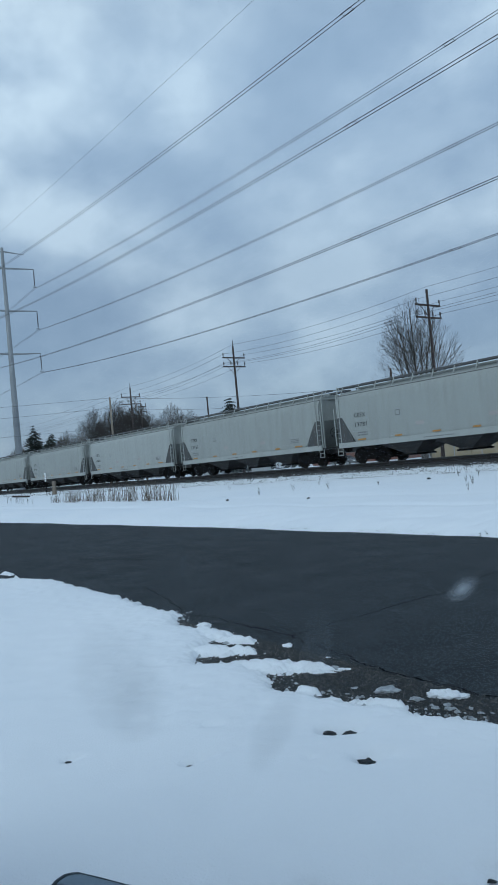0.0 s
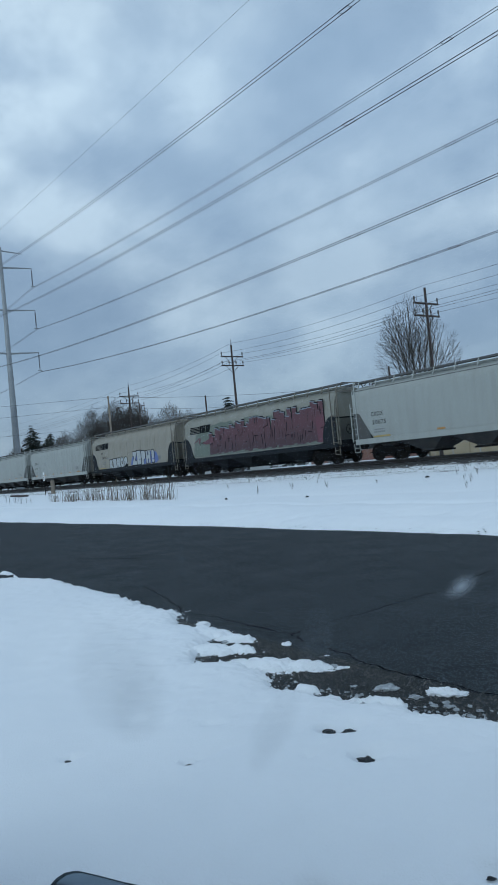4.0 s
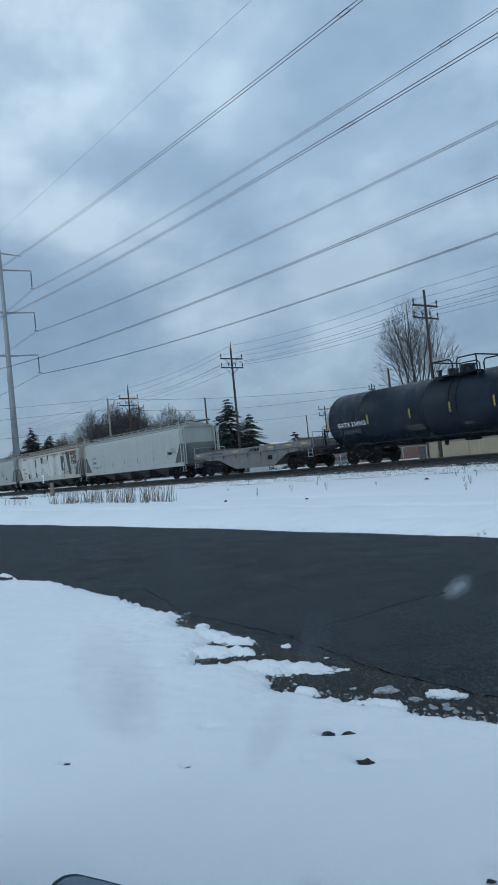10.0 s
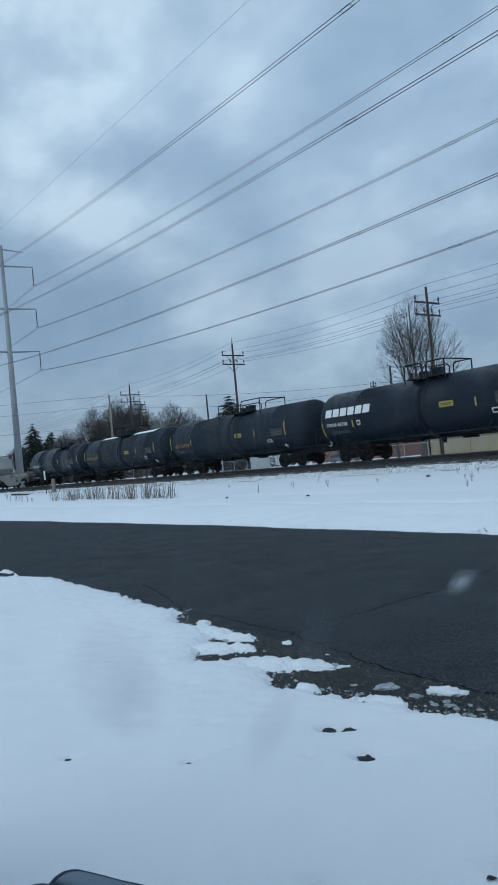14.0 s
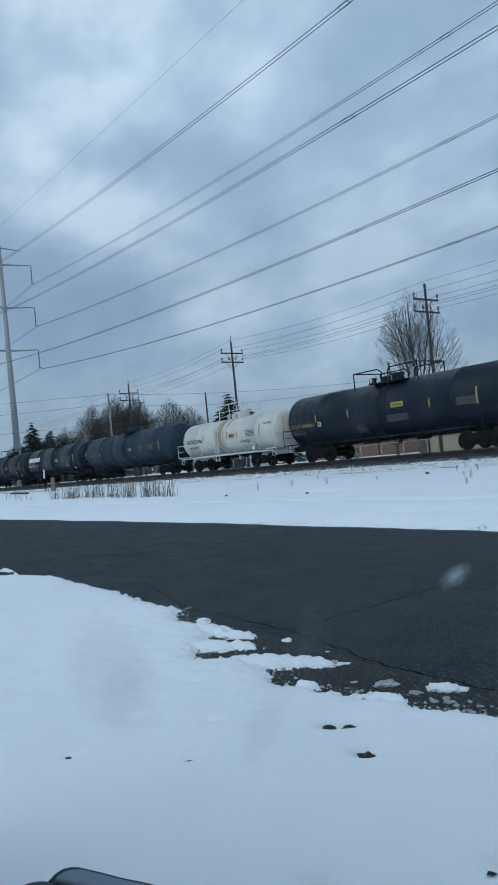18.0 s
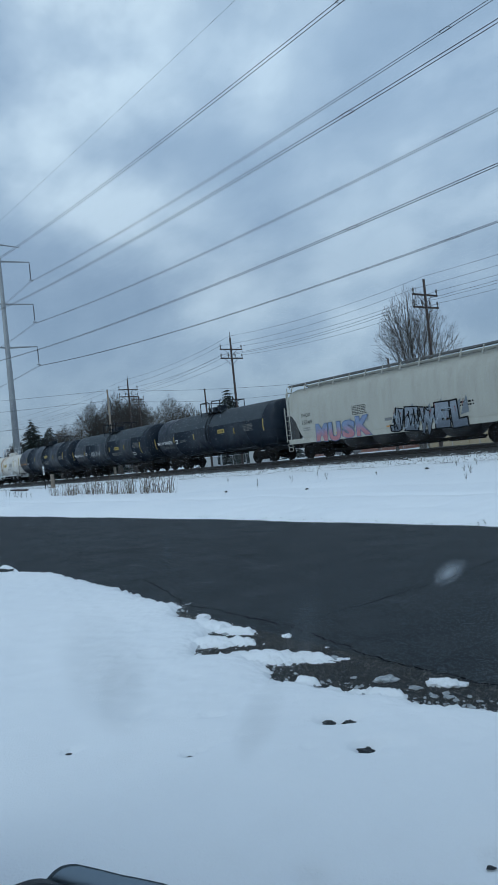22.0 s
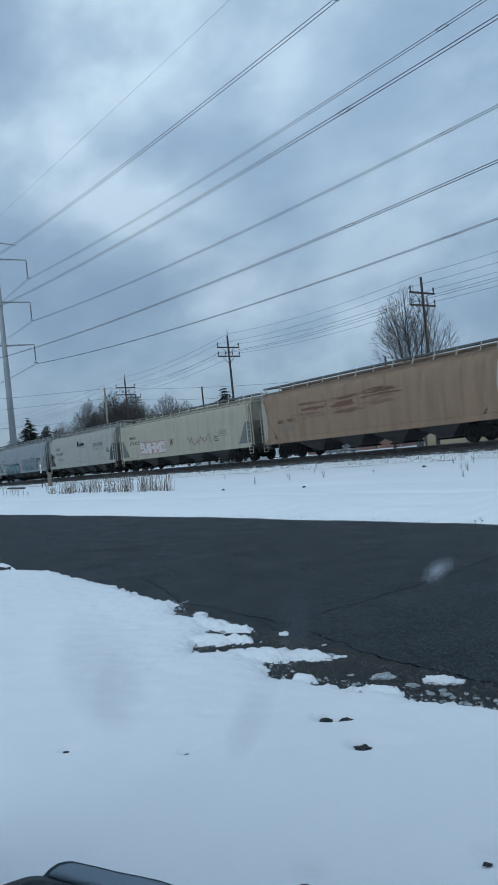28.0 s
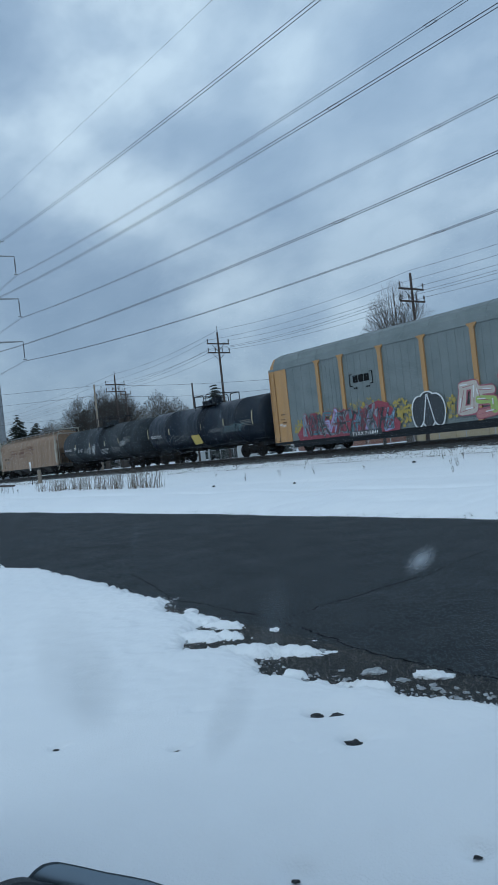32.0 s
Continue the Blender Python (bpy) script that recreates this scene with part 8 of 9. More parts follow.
def reeds():
    """Clumps of dead reed in the snow beside the track."""
    rnd = random.Random(17)
    clumps = [(x, 15.65 + rnd.uniform(-0.4, 0.5)) for x in [-42 + 1.05 * i for i in range(6)]] + [(-35.6, 15.6), (-34.7, 15.9), (-33.2, 15.6), (-32.3, 15.8), (-31.4, 15.5), (-30.5, 15.9), (-29.8, 15.6), (-29.0, 15.7), (-27.7, 15.6)]
    for i, (x, y) in enumerate(clumps):
        z = float(ground_height(np.array(x), np.array(y)))
        c = thing("reed_clump", "clump of dry brown reed stalks in the snow", "reeds", "reeds beside the track", at=pose(x, y, z - 0.03))
        for k in range(26):
            a, r = rnd.uniform(0, math.tau), rnd.uniform(0, 0.62)
            px, py = r * math.cos(a), r * math.sin(a) * 0.6
            h = rnd.uniform(0.35, 0.95) * (1.0 - 0.25 * r) * (1.2 if i > 5 else 0.9)
            lx, ly = rnd.gauss(0, 0.12), rnd.gauss(0, 0.1)
            bm = tube(bmesh.new(), (px, py, 0), (px + lx * 0.5, py + ly * 0.5, h * 0.55), 0.009, 0.007, n=4, caps=False)
            tube(bm, (px + lx * 0.5, py + ly * 0.5, h * 0.55), (px + lx * 1.4, py + ly * 1.3, h), 0.007, 0.004, n=4, caps=False)
            part("stalk", bm, REED, c)
    for x, y, s in ((-20.4, 18.44, 0.6), (-23.0, 17.0, 0.3), (-15.2, 20.0, 0.3), (-17.8, 23.0, 0.35), (-12.5, 16.5, 0.3), (-16.5, 22.5, 0.5), (-52.0, 19.0, 0.9), (-56.0, 20.5, 0.8), (-47.0, 18.5, 0.6), (-21.9, 17.9, 0.5), (-18.9, 19.6, 0.25), (-13.6, 18.2, 0.5), (-14.4, 21.3, 0.3), (-11.3, 17.0, 0.35), (-26.2, 19.4, 0.3), (-30.4, 20.6, 0.35), (-24.4, 21.5, 0.3), (-53.2, 16.1, 0.9), (-52.0, 16.0, 0.6), (-50.5, 15.9, 0.7), (-49.4, 15.7, 1.2), (-48.2, 15.6, 0.7), (-46.8, 15.5, 0.6), (-45.2, 15.3, 0.5)):
        z = float(ground_height(np.array(x), np.array(y)))
        bm = bmesh.new()
        for k in range(4):
            a = rnd.uniform(0, math.tau)
            tip = Vector((0.18 * math.cos(a), 0.2 * math.sin(a), rnd.uniform(0.3, 0.9))) * s * 0.8
            tube(bm, (0, 0, -0.05), tip, 0.005, 0.003, n=4, caps=False)
            tube(bm, tip * 0.6, tip * 0.6 + Vector((rnd.uniform(-0.15, 0.15), 0, 0.2)) * s, 0.007, 0.004, n=3, caps=False)
        whole("weed", bm, BARK, "dry dark weed sticking out of the snow", "weed", "weeds in the snow", at=pose(x, y, z))


# ---- buildings behind the railway ----
def window_in(parent, x, y, z, w, h, face):
    """A framed window proud of a wall that faces -y ("front") or +x ("end")."""
    def turned(bm):
        if face == "end":
            bmesh.ops.rotate(bm, verts=bm.verts, cent=(0, 0, 0), matrix=Matrix.Rotation(math.pi / 2, 3, "Z"))
        bmesh.ops.translate(bm, verts=bm.verts, vec=(x, y, z))
        return bm
    win = part("window", turned(boxes((-w / 2, w / 2, -0.03, -0.005, 0, h))), PANE, parent, "dark window in a white frame")
    part("window_frame", turned(boxes((-w / 2 - 0.08, -w / 2, -0.07, 0.0, -0.08, h + 0.08), (w / 2, w / 2 + 0.08, -0.07, 0.0, -0.08, h + 0.08), (-w / 2, w / 2, -0.07, 0.0, h, h + 0.08), (-w / 2, w / 2, -0.09, 0.0, -0.08, 0), (-w / 2, w / 2, -0.05, 0.0, h / 2 - 0.03, h / 2 + 0.03))), TRIM, win)


def house():
    """A cream house with a snowy gable roof; its long side runs away along -x."""
    x0, x1, y0, y1, eave, ridge = -43.2, -37.6, 52.0, 59.0, 4.9, 6.9
    hs = thing("house", "cream house with a snow-dusted gable roof and vents", "house", at=pose(0, 0, 0))
    part("wall", boxes((x0, x1, y0, y0 + 0.2, 0.3, eave)), TAN, hs, "tan long wall")
    part("wall", boxes((x0, x1, y1 - 0.2, y1, 0.3, eave)), SIDING, hs)
    gable = [(y0, 0.3), (y1, 0.3), (y1, eave), ((y0 + y1) / 2, ridge), (y0, eave)]
    for x in (x0, x1 - 0.2):
        bm = loft(bmesh.new(), [[(x + d, y, z) for y, z in gable] for d in (0, 0.2)])
        bmesh.ops.recalc_face_normals(bm, faces=bm.faces)
        part("gable_wall", bm, SIDING, hs, "cream gable wall")
    for k in range(16):
        z = 0.5 + k * 0.29
        part("siding_board", boxes((x1 + 0.002, x1 + 0.02, y0 + 0.05, y1 - 0.05, z, z + 0.27)), SIDING, hs)
    ym = (y0 + y1) / 2
    for s, yy in ((-1, y0 - 0.4), (1, y1 + 0.4)):
        bm = loft(bmesh.new(), [[(x, yy, eave - 0.22), (x, ym, ridge + 0.05), (x, ym, ridge + 0.25), (x, yy, eave - 0.02)] for x in (x0 - 0.4, x1 + 0.4)])
        bmesh.ops.recalc_face_normals(bm, faces=bm.faces)
        roof = part("roof", bm, SHINGLE, hs, "roof slope dusted with snow")
        if s < 0:
            for vx, vz in ((-42.3, 0.66), (-40.5, 0.69), (-38.9, 0.72)):
                y = yy + (ym - yy) * vz
                z = eave - 0.02 + (ridge + 0.27 - eave) * vz
                part("roof_vent", rounded(boxes((vx - 0.16, vx + 0.16, y - 0.16, y + 0.16, z - 0.1, z + 0.16)), 0.02), IRON, roof)
    part("fascia", boxes((x0 - 0.4, x1 + 0.4, y0 - 0.46, y0 - 0.4, eave - 0.3, eave - 0.06)), TRIM, hs)
    part("corner_trim", boxes((x1 - 0.02, x1 + 0.04, y0 - 0.03, y0 + 0.12, 0.3, eave)), TRIM, hs)
    for s in (-1, 1):
        a, b = (y0 - 0.4, y1 + 0.4)[s > 0], ym
        bm = loft(bmesh.new(), [[(x, a, eave - 0.3), (x, b, ridge - 0.03), (x, b, ridge + 0.2), (x, a, eave - 0.06)] for x in (x1 + 0.4, x1 + 0.45)])
        bmesh.ops.recalc_face_normals(bm, faces=bm.faces)
        part("barge_board", bm, TRIM, hs)
    part("chimney", boxes((-39.7, -39.1, ym + 0.2, ym + 0.7, ridge - 0.6, ridge + 0.5)), STONE, hs)
    window_in(hs, x1, y0 + 1.9, 3.4, 0.9, 1.5, "end")
    window_in(hs, x1, y0 + 4.6, 3.4, 0.9, 1.5, "end")
    window_in(hs, x1, y0 + 2.2, 1.1, 0.9, 1.3, "end")
    # low tan outbuilding before it
    gb = thing("garage", "low tan outbuilding with a flat roof", "outbuilding")
    part("wall", boxes((-37.6, -20.0, 46.0, 46.2, 0.3, 2.0)), TAN, gb)
    part("wall", boxes((-37.6, -37.4, 46.2, 50.0, 0.3, 2.0)), TAN, gb)
    part("roof", boxes((-37.8, -19.8, 45.8, 50.2, 2.0, 2.18)), SNOW, gb)
    for k in range(6):
        part("pilaster", boxes((-37.4 + 3.0 * k, -37.15 + 3.0 * k, 45.93, 46.0, 0.3, 2.0)), TAN, gb)
    # long low brick building
    bb = thing("brick_building", "long low red brick building with snow on its roof", "brick building")
    part("wall", boxes((-69.0, -53.0, 60.0, 60.3, 0.4, 2.5)), BRICK, bb)
    part("wall", boxes((-53.3, -53.0, 60.3, 66.0, 0.4, 2.5)), BRICK, bb)
    part("roof", boxes((-69.2, -52.8, 59.8, 66.2, 2.5, 2.7)), SNOW, bb)
    # white low building further off
    wb = thing("white_building", "low white commercial building with small dark windows", "building")
    part("wall", boxes((-107.5, -92.0, 70.0, 70.3, 0.4, 4.6)), TRIM, wb)
    part("wall", boxes((-92.3, -92.0, 70.3, 79.0, 0.4, 4.6)), TRIM, wb)
    part("roof", boxes((-107.8, -91.7, 69.7, 79.2, 4.6, 4.85)), SNOW, wb)
    for k in range(6):
        window_in(wb, -100.2 + 1.45 * k, 70.0, 3.1, 0.9, 0.9, "front")
    part("roof_unit", boxes((-97.5, -96.8, 72, 73, 4.85, 5.5)), GREY_PAINT, wb)
    # utility cabinets beyond the track
    for x, y, w, h in ((-55.0, 40.0, 2.0, 1.5), (-66.5, 42.0, 1.6, 1.3)):
        ub = thing("utility_cabinet", "pale grey metal utility cabinet in the snow", "utility cabinet", "utility cabinets", at=pose(x, y, 0.5))
        part("case", rounded(boxes((0, w, 0, 0.9, 0, h)), 0.03), GREY_PAINT, ub)
        part("lid", boxes((-0.05, w + 0.05, -0.05, 0.95, h, h + 0.07)), SNOW, ub)
        part("door", boxes((0.08, w / 2 - 0.02, -0.02, 0, 0.08, h - 0.08)), GREY_PAINT, ub)
        part("door", boxes((w / 2 + 0.02, w - 0.08, -0.02, 0, 0.08, h - 0.08)), GREY_PAINT, ub)


def fence():
    f = thing("wire_fence", "low chain-link fence with grey steel posts", "fence")
    x, k = -72.0, 0
    post = shared("fence post", GALV, lambda bm: tube(bm, (0, 0, 0), (0, 0, 1.3), 0.035, n=6))
    while x < -22:
        part("post", post, GALV, f, at=pose(x, 43.2, 0.5))
        x += 2.4
    part("top_rail", tube(bmesh.new(), (-72, 43.2, 1.78), (-22, 43.2, 1.78), 0.022, n=5), GALV, f)
    bm = bmesh.new()
    x = -72.0
    while x < -22:
        tube(bm, (x, 43.2, 0.55), (x + 0.6, 43.2, 1.76), 0.004, n=3, caps=False)
        tube(bm, (x + 0.6, 43.2, 0.55), (x, 43.2, 1.76), 0.004, n=3, caps=False)
        x += 0.2
    part("mesh", bm, GALV, f)


CAR_GREY = car_paint("dark silver car paint", (0.10, 0.105, 0.11), amount=0.1, rough=0.35)


def parked_car():
    c = thing("parked_car", "small dark silver hatchback parked beyond the railway", "car", at=pose(-56.6, 54.0, 0.45) @ Matrix.Diagonal((0.86, 0.86, 0.70, 1)))
    low = [(-2.15, 0.32), (2.15, 0.32), (2.2, 0.62), (1.95, 0.82), (1.2, 0.9), (-1.55, 0.92), (-2.1, 0.85), (-2.2, 0.55)]
    bm = slab(bmesh.new(), low, -0.85, 1.7)
    bmesh.ops.recalc_face_normals(bm, faces=bm.faces)
    part("body", rounded(bm, 0.05, 2), CAR_GREY, c, smooth=True)
    bm = loft(bmesh.new(), [[(-2.0, -y0, 0.9), (1.25, -y0, 0.88), (0.35, -y1, 1.48), (-1.5, -y1, 1.46)] for y0, y1 in ((0.78, 0.62), (-0.78, -0.62))])
    bmesh.ops.recalc_face_normals(bm, faces=bm.faces)
    part("cabin", bm, PANE, c, "dark glazed cabin")
    bm = loft(bmesh.new(), [[(-1.62, -y, 1.45), (0.42, -y, 1.47), (0.30, -y * 0.95, 1.54), (-1.5, -y * 0.95, 1.52)] for y in (0.64, -0.64)])
    bmesh.ops.recalc_face_normals(bm, faces=bm.faces)
    part("roof_panel", bm, CAR_GREY, c)
    for x in (-1.35, 1.35):
        for y in (-0.8, 0.8):
            w = part("wheel", tube(bmesh.new(), (x, y - 0.1, 0.32), (x, y + 0.1, 0.32), 0.32, n=18), RUBBER, c)
            part("rim", tube(bmesh.new(), (x, y - 0.115, 0.32), (x, y - 0.101, 0.32), 0.2, n=14), GALV, w)
    for s in (-1, 1):
        part("pillar", boxes((-0.32, -0.24, s * 0.7 - 0.09, s * 0.7 + 0.09, 0.9, 1.4)), CAR_GREY, c)
    part("headlight", boxes((2.08, 2.19, -0.8, -0.45, 0.6, 0.74)), WHITE, c)
    part("taillight", boxes((-2.2, -2.1, -0.82, -0.5, 0.62, 0.8)), RED, c)


def lamps():
    """Street lamps beyond the railway."""
    lamp = thing("street_lamp", "grey street lamp with a long curved arm", "street lamp", "street lamps", at=pose(-67.3, 45.0, 0.4))
    part("post", tube(bmesh.new(), (0, 0, -0.2), (0, 0, 5.9), 0.09, 0.06, n=8), GALV, lamp)
    part("arm", pipe(bmesh.new(), [(0, 0, 5.7), (0.5, 0, 6.15), (1.6, 0, 6.25), (3.4, 0, 6.0)], 0.045, 6), GALV, lamp)
    part("lamp_head", rounded(boxes((3.3, 4.2, -0.16, 0.16, 5.84, 6.02)), 0.05), GREY_PAINT, lamp, "flat cobra lamp head")
    lamp = thing("street_lamp", "dark post-top lamp with a flat wide head", "street lamp", "street lamps", at=pose(-42.1, 50.0, 0.5))
    part("post", tube(bmesh.new(), (0, 0, -0.2), (0, 0, 4.9), 0.06, 0.05, n=8), IRON, lamp)
    part("lamp_head", rounded(boxes((-0.45, 0.45, -0.2, 0.2, 4.88, 5.05)), 0.04), IRON, lamp, "flat wide lamp head")


def trackside():
    s = thing("marker_sign", "small white trackside sign on a thin post", "sign", at=pose(-64.2, 23.1, 0.35))
    part("post", tube(bmesh.new(), (0, 0, -0.2), (0, 0, 2.1), 0.035, n=6), IRON, s)
    part("board", rounded(boxes((-0.18, 0.18, -0.05, -0.03, 1.35, 2.15)), 0.008), WHITE, s)
    bars(s, DARK_INK, -0.08, -0.053, 1.5, 0.16, 0.5, 3, 5)
    whole("wooden_stub", rounded(tube(bmesh.new(), (0, 0, -0.2), (0, 0, 1.3), 0.22, 0.2, n=10), 0.02), WOOD_PALE, "cut-off weathered wooden post with snow on top", "post", at=pose(-68.4, 25.4, 0.4))
    whole("plank", rounded(boxes((-1.3, 1.3, -0.25, 0.25, 0, 0.14)), 0.02), WOOD_DARK, "dark timber lying on the snow", "timber", at=pose(-69.0, 22.2, 0.42, 0, 2, 12))


steel_tower()
roadside_poles()
woods()
reeds()
house()
fence()
parked_car()
lamps()
trackside()



# ---- the parked vehicle from which the view opens ----
def wet_spot_material(name="water spot", colour=(0.85, 0.88, 0.92), most=0.5, rim=0.4):
    """A milky dried water spot, densest in its middle."""
    m, n, l, p = nodes_of(name)
    g = n.new("ShaderNodeTexGradient")
    g.gradient_type = "SPHERICAL"
    l.new(mapped(n, l, 1.0), g.inputs["Vector"])
    n.remove(p)
    tl, tr, mx = n.new("ShaderNodeBsdfTranslucent"), n.new("ShaderNodeBsdfTransparent"), n.new("ShaderNodeMixShader")
    tl.inputs[0].default_value = (*colour, 1)
    l.new(ramp(n, l, g.outputs["Fac"], [(0.0, 0.0), (rim, most * 0.75), (1.0, most)]), mx.inputs[0])
    l.new(tr.outputs[0], mx.inputs[1]), l.new(tl.outputs[0], mx.inputs[2]), l.new(mx.outputs[0], n["Material Output"].inputs[0])
    return m


def clear_pane_material():
    """Window glass with a thin dirty film, added as haze that lifts the dark tones."""
    m, n, l, p = nodes_of("clear window glass")
    n.remove(p)
    tr, film, mx = n.new("ShaderNodeBsdfTransparent"), n.new("ShaderNodeBsdfTranslucent"), n.new("ShaderNodeMixShader")
    tr.inputs[0].default_value = (0.985, 0.992, 0.992, 1)
    film.inputs[0].default_value = (0.80, 0.88, 0.95, 1)
    mx.inputs[0].default_value = 0.006
    l.new(tr.outputs[0], mx.inputs[1]), l.new(film.outputs[0], mx.inputs[2]), l.new(mx.outputs[0], n["Material Output"].inputs[0])
    return m


def own_vehicle():
    paint = car_paint("dark grey vehicle paint", (0.06, 0.065, 0.07), amount=0.15, rough=0.3)
    trim = plain("black plastic trim", (0.035, 0.043, 0.052), 0.5)
    cloth = plain("dark seat cloth", (0.03, 0.031, 0.034), 0.95)
    # door mirror and window are real; the van-sized body is assumed
    v = thing("parked_van", "parked vehicle with a door mirror and a tall unseen body that shades the snow", "van", at=pose(0, 0, 0))
    lower = slab(bmesh.new(), [(-3.0, 0.35), (2.4, 0.35), (2.45, 0.95), (2.4, 1.04), (-1.9, 1.04), (-2.9, 0.98), (-3.05, 0.75)], -1.60, 1.86)
    bmesh.ops.recalc_face_normals(lower, faces=lower.faces)
    part("body", rounded(lower, 0.04, 2), paint, v)
    # unseen roof, made high and long to cast shade on the near snow
    part("roof", rounded(boxes((-1.35, 2.35, -1.5, 0.19, 2.12, 2.30)), 0.06, 2), paint, v)
    for y in (-1.5, 0.17):
        part("front_pillar", tube(bmesh.new(), (-1.85, y, 1.02), (-1.30, y - 0.03 if y > 0 else y + 0.03, 2.13), 0.045, n=8), trim, v)
        part("rear_pillar", tube(bmesh.new(), (1.2, y, 1.02), (1.12, y - 0.03 if y > 0 else y + 0.03, 2.13), 0.05, n=8), trim, v)
    tint = glass_material("tinted vehicle glass", (0.012, 0.014, 0.016))
    part("far_window", boxes((-1.6, 2.35, -1.52, -1.50, 1.03, 2.12)), tint, v, "dark tinted window of the far door")
    part("rear_window", boxes((2.34, 2.37, -1.46, 0.12, 1.03, 2.12)), tint, v)
    part("rear_side_window", boxes((1.14, 2.34, 0.152, 0.172, 1.03, 2.12)), tint, v)
    shield = loft(bmesh.new(), [[(-1.83, y, 1.04), (-1.80, y, 1.04), (-1.28, y, 2.12), (-1.31, y, 2.12)] for y in (-1.45, 0.12)])
    bmesh.ops.recalc_face_normals(shield, faces=shield.faces)
    part("windshield", shield, tint, v, "dark sloping windshield")
    part("dashboard", rounded(boxes((-1.75, -1.0, -1.45, 0.05, 1.03, 1.14)), 0.03), cloth, v)
    part("seat", rounded(boxes((-0.2, 0.45, -0.75, -0.2, 1.03, 1.10), (0.4, 0.58, -0.75, -0.2, 1.05, 1.68)), 0.03), cloth, v)
    pane = part("window_pane", boxes((-1.25, 1.13, 0.152, 0.156, 1.03, 2.12)), clear_pane_material(), v, "clear side window with dried spots")
    pane.visible_shadow = False
    spot = bmesh.new()
    bmesh.ops.create_grid(spot, x_segments=2, y_segments=2, size=1.0)
    bmesh.ops.rotate(spot, verts=spot.verts, cent=(0, 0, 0), matrix=Matrix.Rotation(math.pi / 2, 3, "X"))
    spot = mesh_of("water_spot", spot, wet_spot_material(rim=0.75))
    for x, z, a, sx, sz in ((-0.1195, 1.5615, 30, 0.0066, 0.0027),):
        part("water_spot", spot, SNOW, v, "milky dried water spot", at=pose(x, 0.1505, z, 0, -a, 0) @ Matrix.Diagonal((sx, 1, sz, 1)))
    smear = bmesh.new()
    bmesh.ops.create_grid(smear, x_segments=2, y_segments=2, size=1.0)
    bmesh.ops.rotate(smear, verts=smear.verts, cent=(0, 0, 0), matrix=Matrix.Rotation(math.pi / 2, 3, "X"))
    smear = mesh_of("smudge", smear, wet_spot_material("smudge", (0.34, 0.38, 0.42), 0.12, 0.5))
    for x, z, a, sx, sz in ((-0.345, 1.495, 10, 0.062, 0.034), (-0.2085, 1.5025, 46, 0.028, 0.0085), (-0.1785, 1.5385, 62, 0.018, 0.0085), (-0.320, 1.488, 20, 0.040, 0.022), (-0.262, 1.560, 80, 0.010, 0.004)):
        part("smudge", smear, SNOW, v, "faint grey smudge on the glass", at=pose(x, 0.1495, z, 0, -a, 0) @ Matrix.Diagonal((sx, 1, sz, 1)))
    shell = [(0.262, 1.05), (0.268, 1.130), (0.278, 1.136), (0.288, 1.138), (0.298, 1.136), (0.306, 1.133), (0.334, 1.115), (0.362, 1.096), (0.388, 1.080), (0.419, 1.060), (0.444, 1.041), (0.47, 1.022), (0.50, 0.985), (0.50, 0.89), (0.275, 0.88)]
    bm = loft(bmesh.new(), [[(x, 0.38 + (y - 0.38) * k, 0.9935 + (z - 1.0) * k) for y, z in shell] for x, k in ((-0.852, 1.0), (-0.89, 0.74), (-0.94, 0.5), (-0.965, 0.3))])
    bmesh.ops.recalc_face_normals(bm, faces=bm.faces)
    housing = part("mirror_housing", bm, plain("grey mirror housing", (0.15, 0.185, 0.22), 0.5), v, "dark grey door mirror housing")
    glass, n, l, p = nodes_of("mirror glass")
    p.inputs["Base Color"].default_value, p.inputs["Metallic"].default_value, p.inputs["Roughness"].default_value = (0.30, 0.37, 0.43, 1), 1.0, 0.3
    bm = loft(bmesh.new(), [[(x, 0.38 + (y - 0.38) * 0.98, 0.9935 + (z - 1.0) * 0.983) for y, z in shell] for x in (-0.8495, -0.8505)])
    bmesh.ops.recalc_face_normals(bm, faces=bm.faces)
    part("mirror_glass", bm, glass, housing, "mirror glass reflecting the sky")
    foot = slab(bmesh.new(), [(-0.18, 0.95), (-0.18, 1.146), (-0.250, 1.139), (-0.264, 1.134), (-0.280, 1.122), (-0.305, 1.104), (-0.345, 1.076), (-0.40, 0.95)], -0.01, 0.02)
    bmesh.ops.recalc_face_normals(foot, faces=foot.faces)
    part("mirror_foot", rounded(foot, 0.004), plain("dark mirror foot", (0.028, 0.040, 0.052), 0.6), v, "dark foot of the door mirror", at=pose(-0.838, 0, -0.003, 0, 0, -90))
    for x in (-1.95, 1.55):
        for y in (-1.42, 0.12):
            part("wheel", tube(bmesh.new(), (x, y - 0.12, 0.40), (x, y + 0.12, 0.40), 0.36, n=20), RUBBER, v)


own_vehicle()


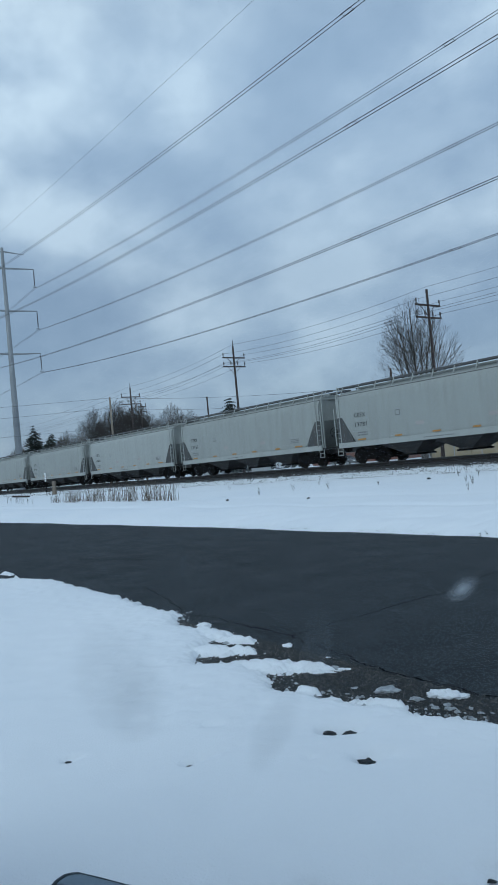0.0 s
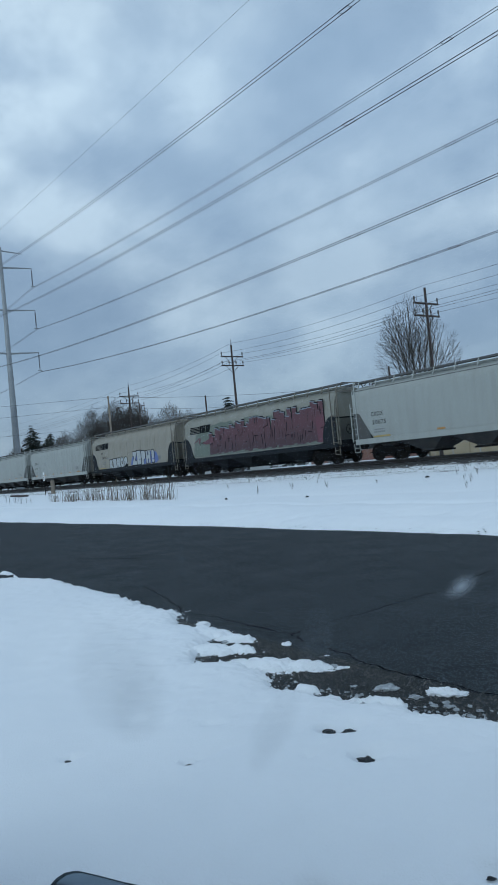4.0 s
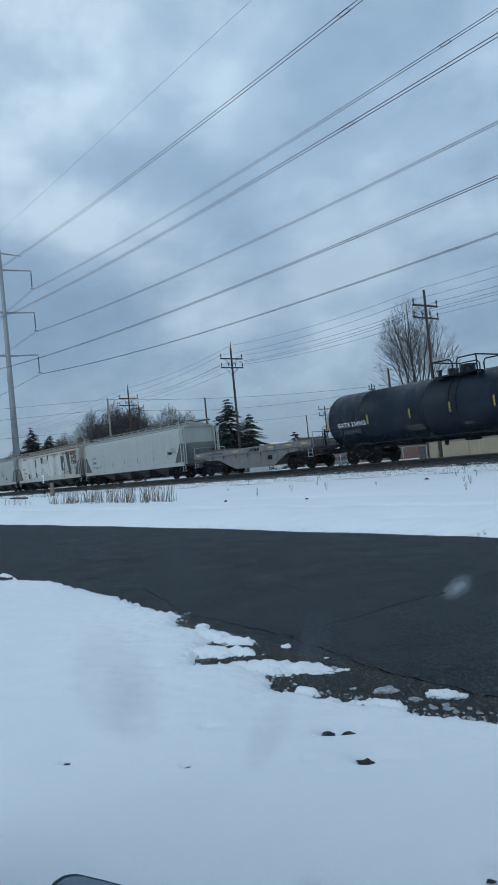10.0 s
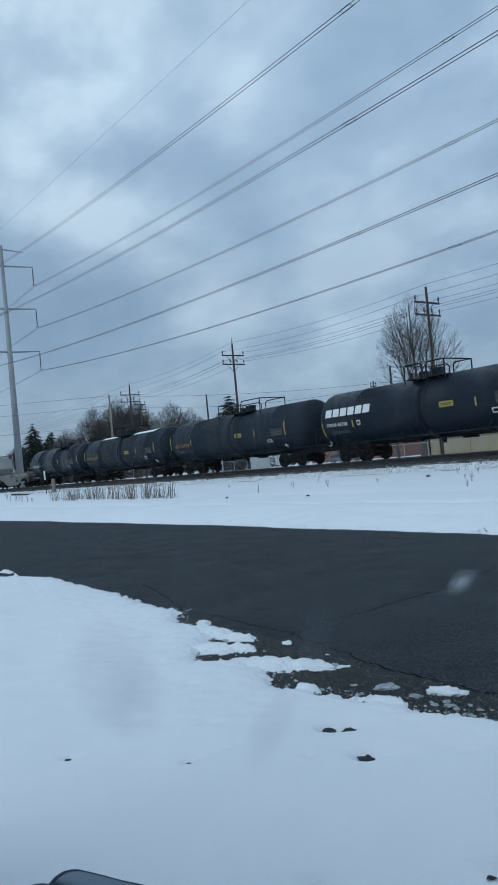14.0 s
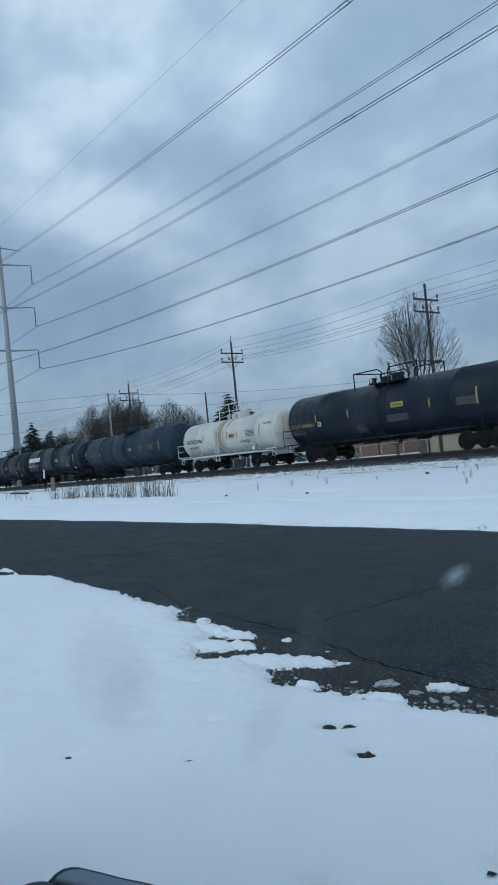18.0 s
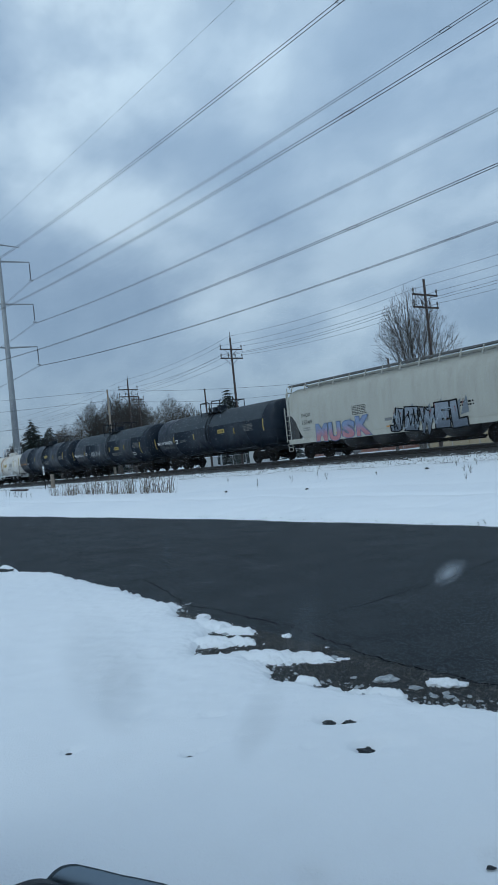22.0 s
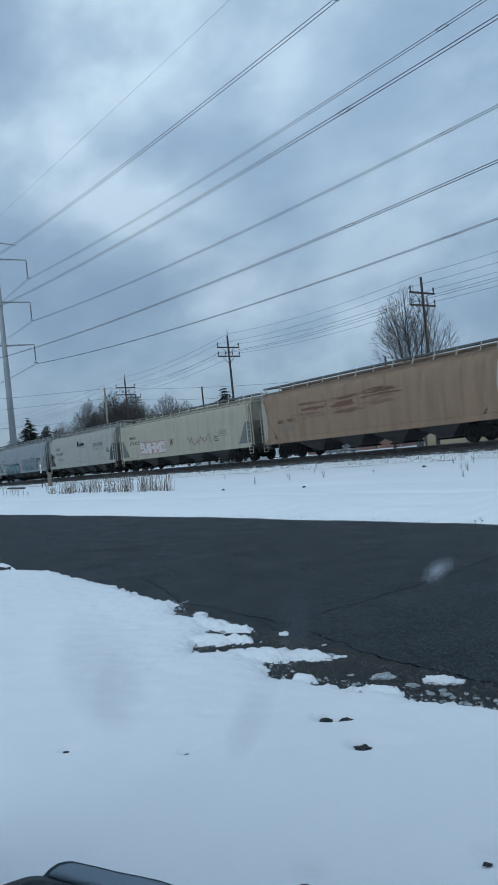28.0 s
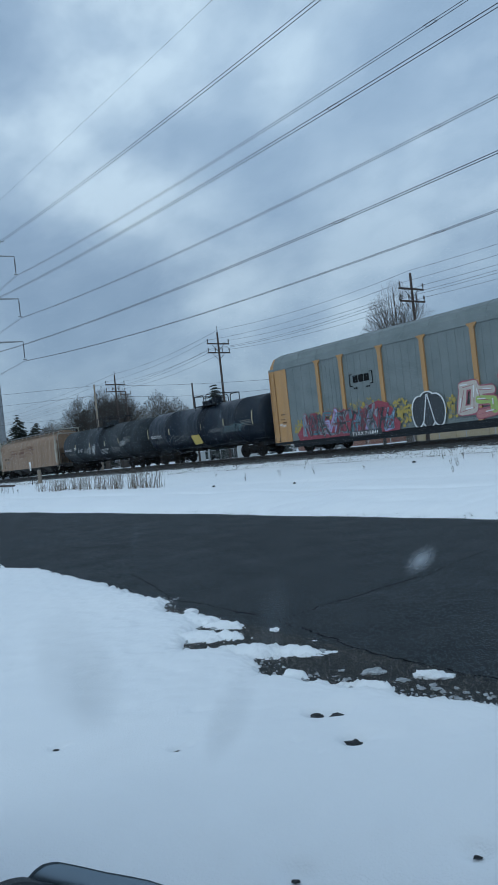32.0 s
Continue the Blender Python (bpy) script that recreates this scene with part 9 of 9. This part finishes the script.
# ---- what moves ----
def motions():
    times = [0, 4, 8, 12, 16, 20, 24, 28, 32]
    for car in MOVING:
        p = car.matrix_basis.translation.copy()
        walk(car, [(t, pose(p.x - travelled(t), p.y, p.z)) for t in times])
    # wheels turn while their car is near the road
    for w, car, x in WHEELSETS:
        start = car.matrix_basis.translation.x + travelled(32)
        inside = [i for i in range(32 * FPS + 1) if -98 < start - travelled(i / FPS) < -8]
        rows = sorted({0, 32 * FPS, *inside})
        turn, last, keyed = 0.0, None, []
        for i in rows:
            t = i / FPS
            if last is not None and t - last < 0.05:
                turn -= math.degrees((travelled(t) - travelled(last)) / WHEEL_R)
            last = t
            keyed.append((t, pose(x, 0, WHEEL_R, 0, turn, 0)))
        if len(keyed) > 2:
            walk(w, keyed)
    walk(CLOUDS, [(0, pose(0, 0, 0)), (32, pose(62, 86, 0))])


motions()
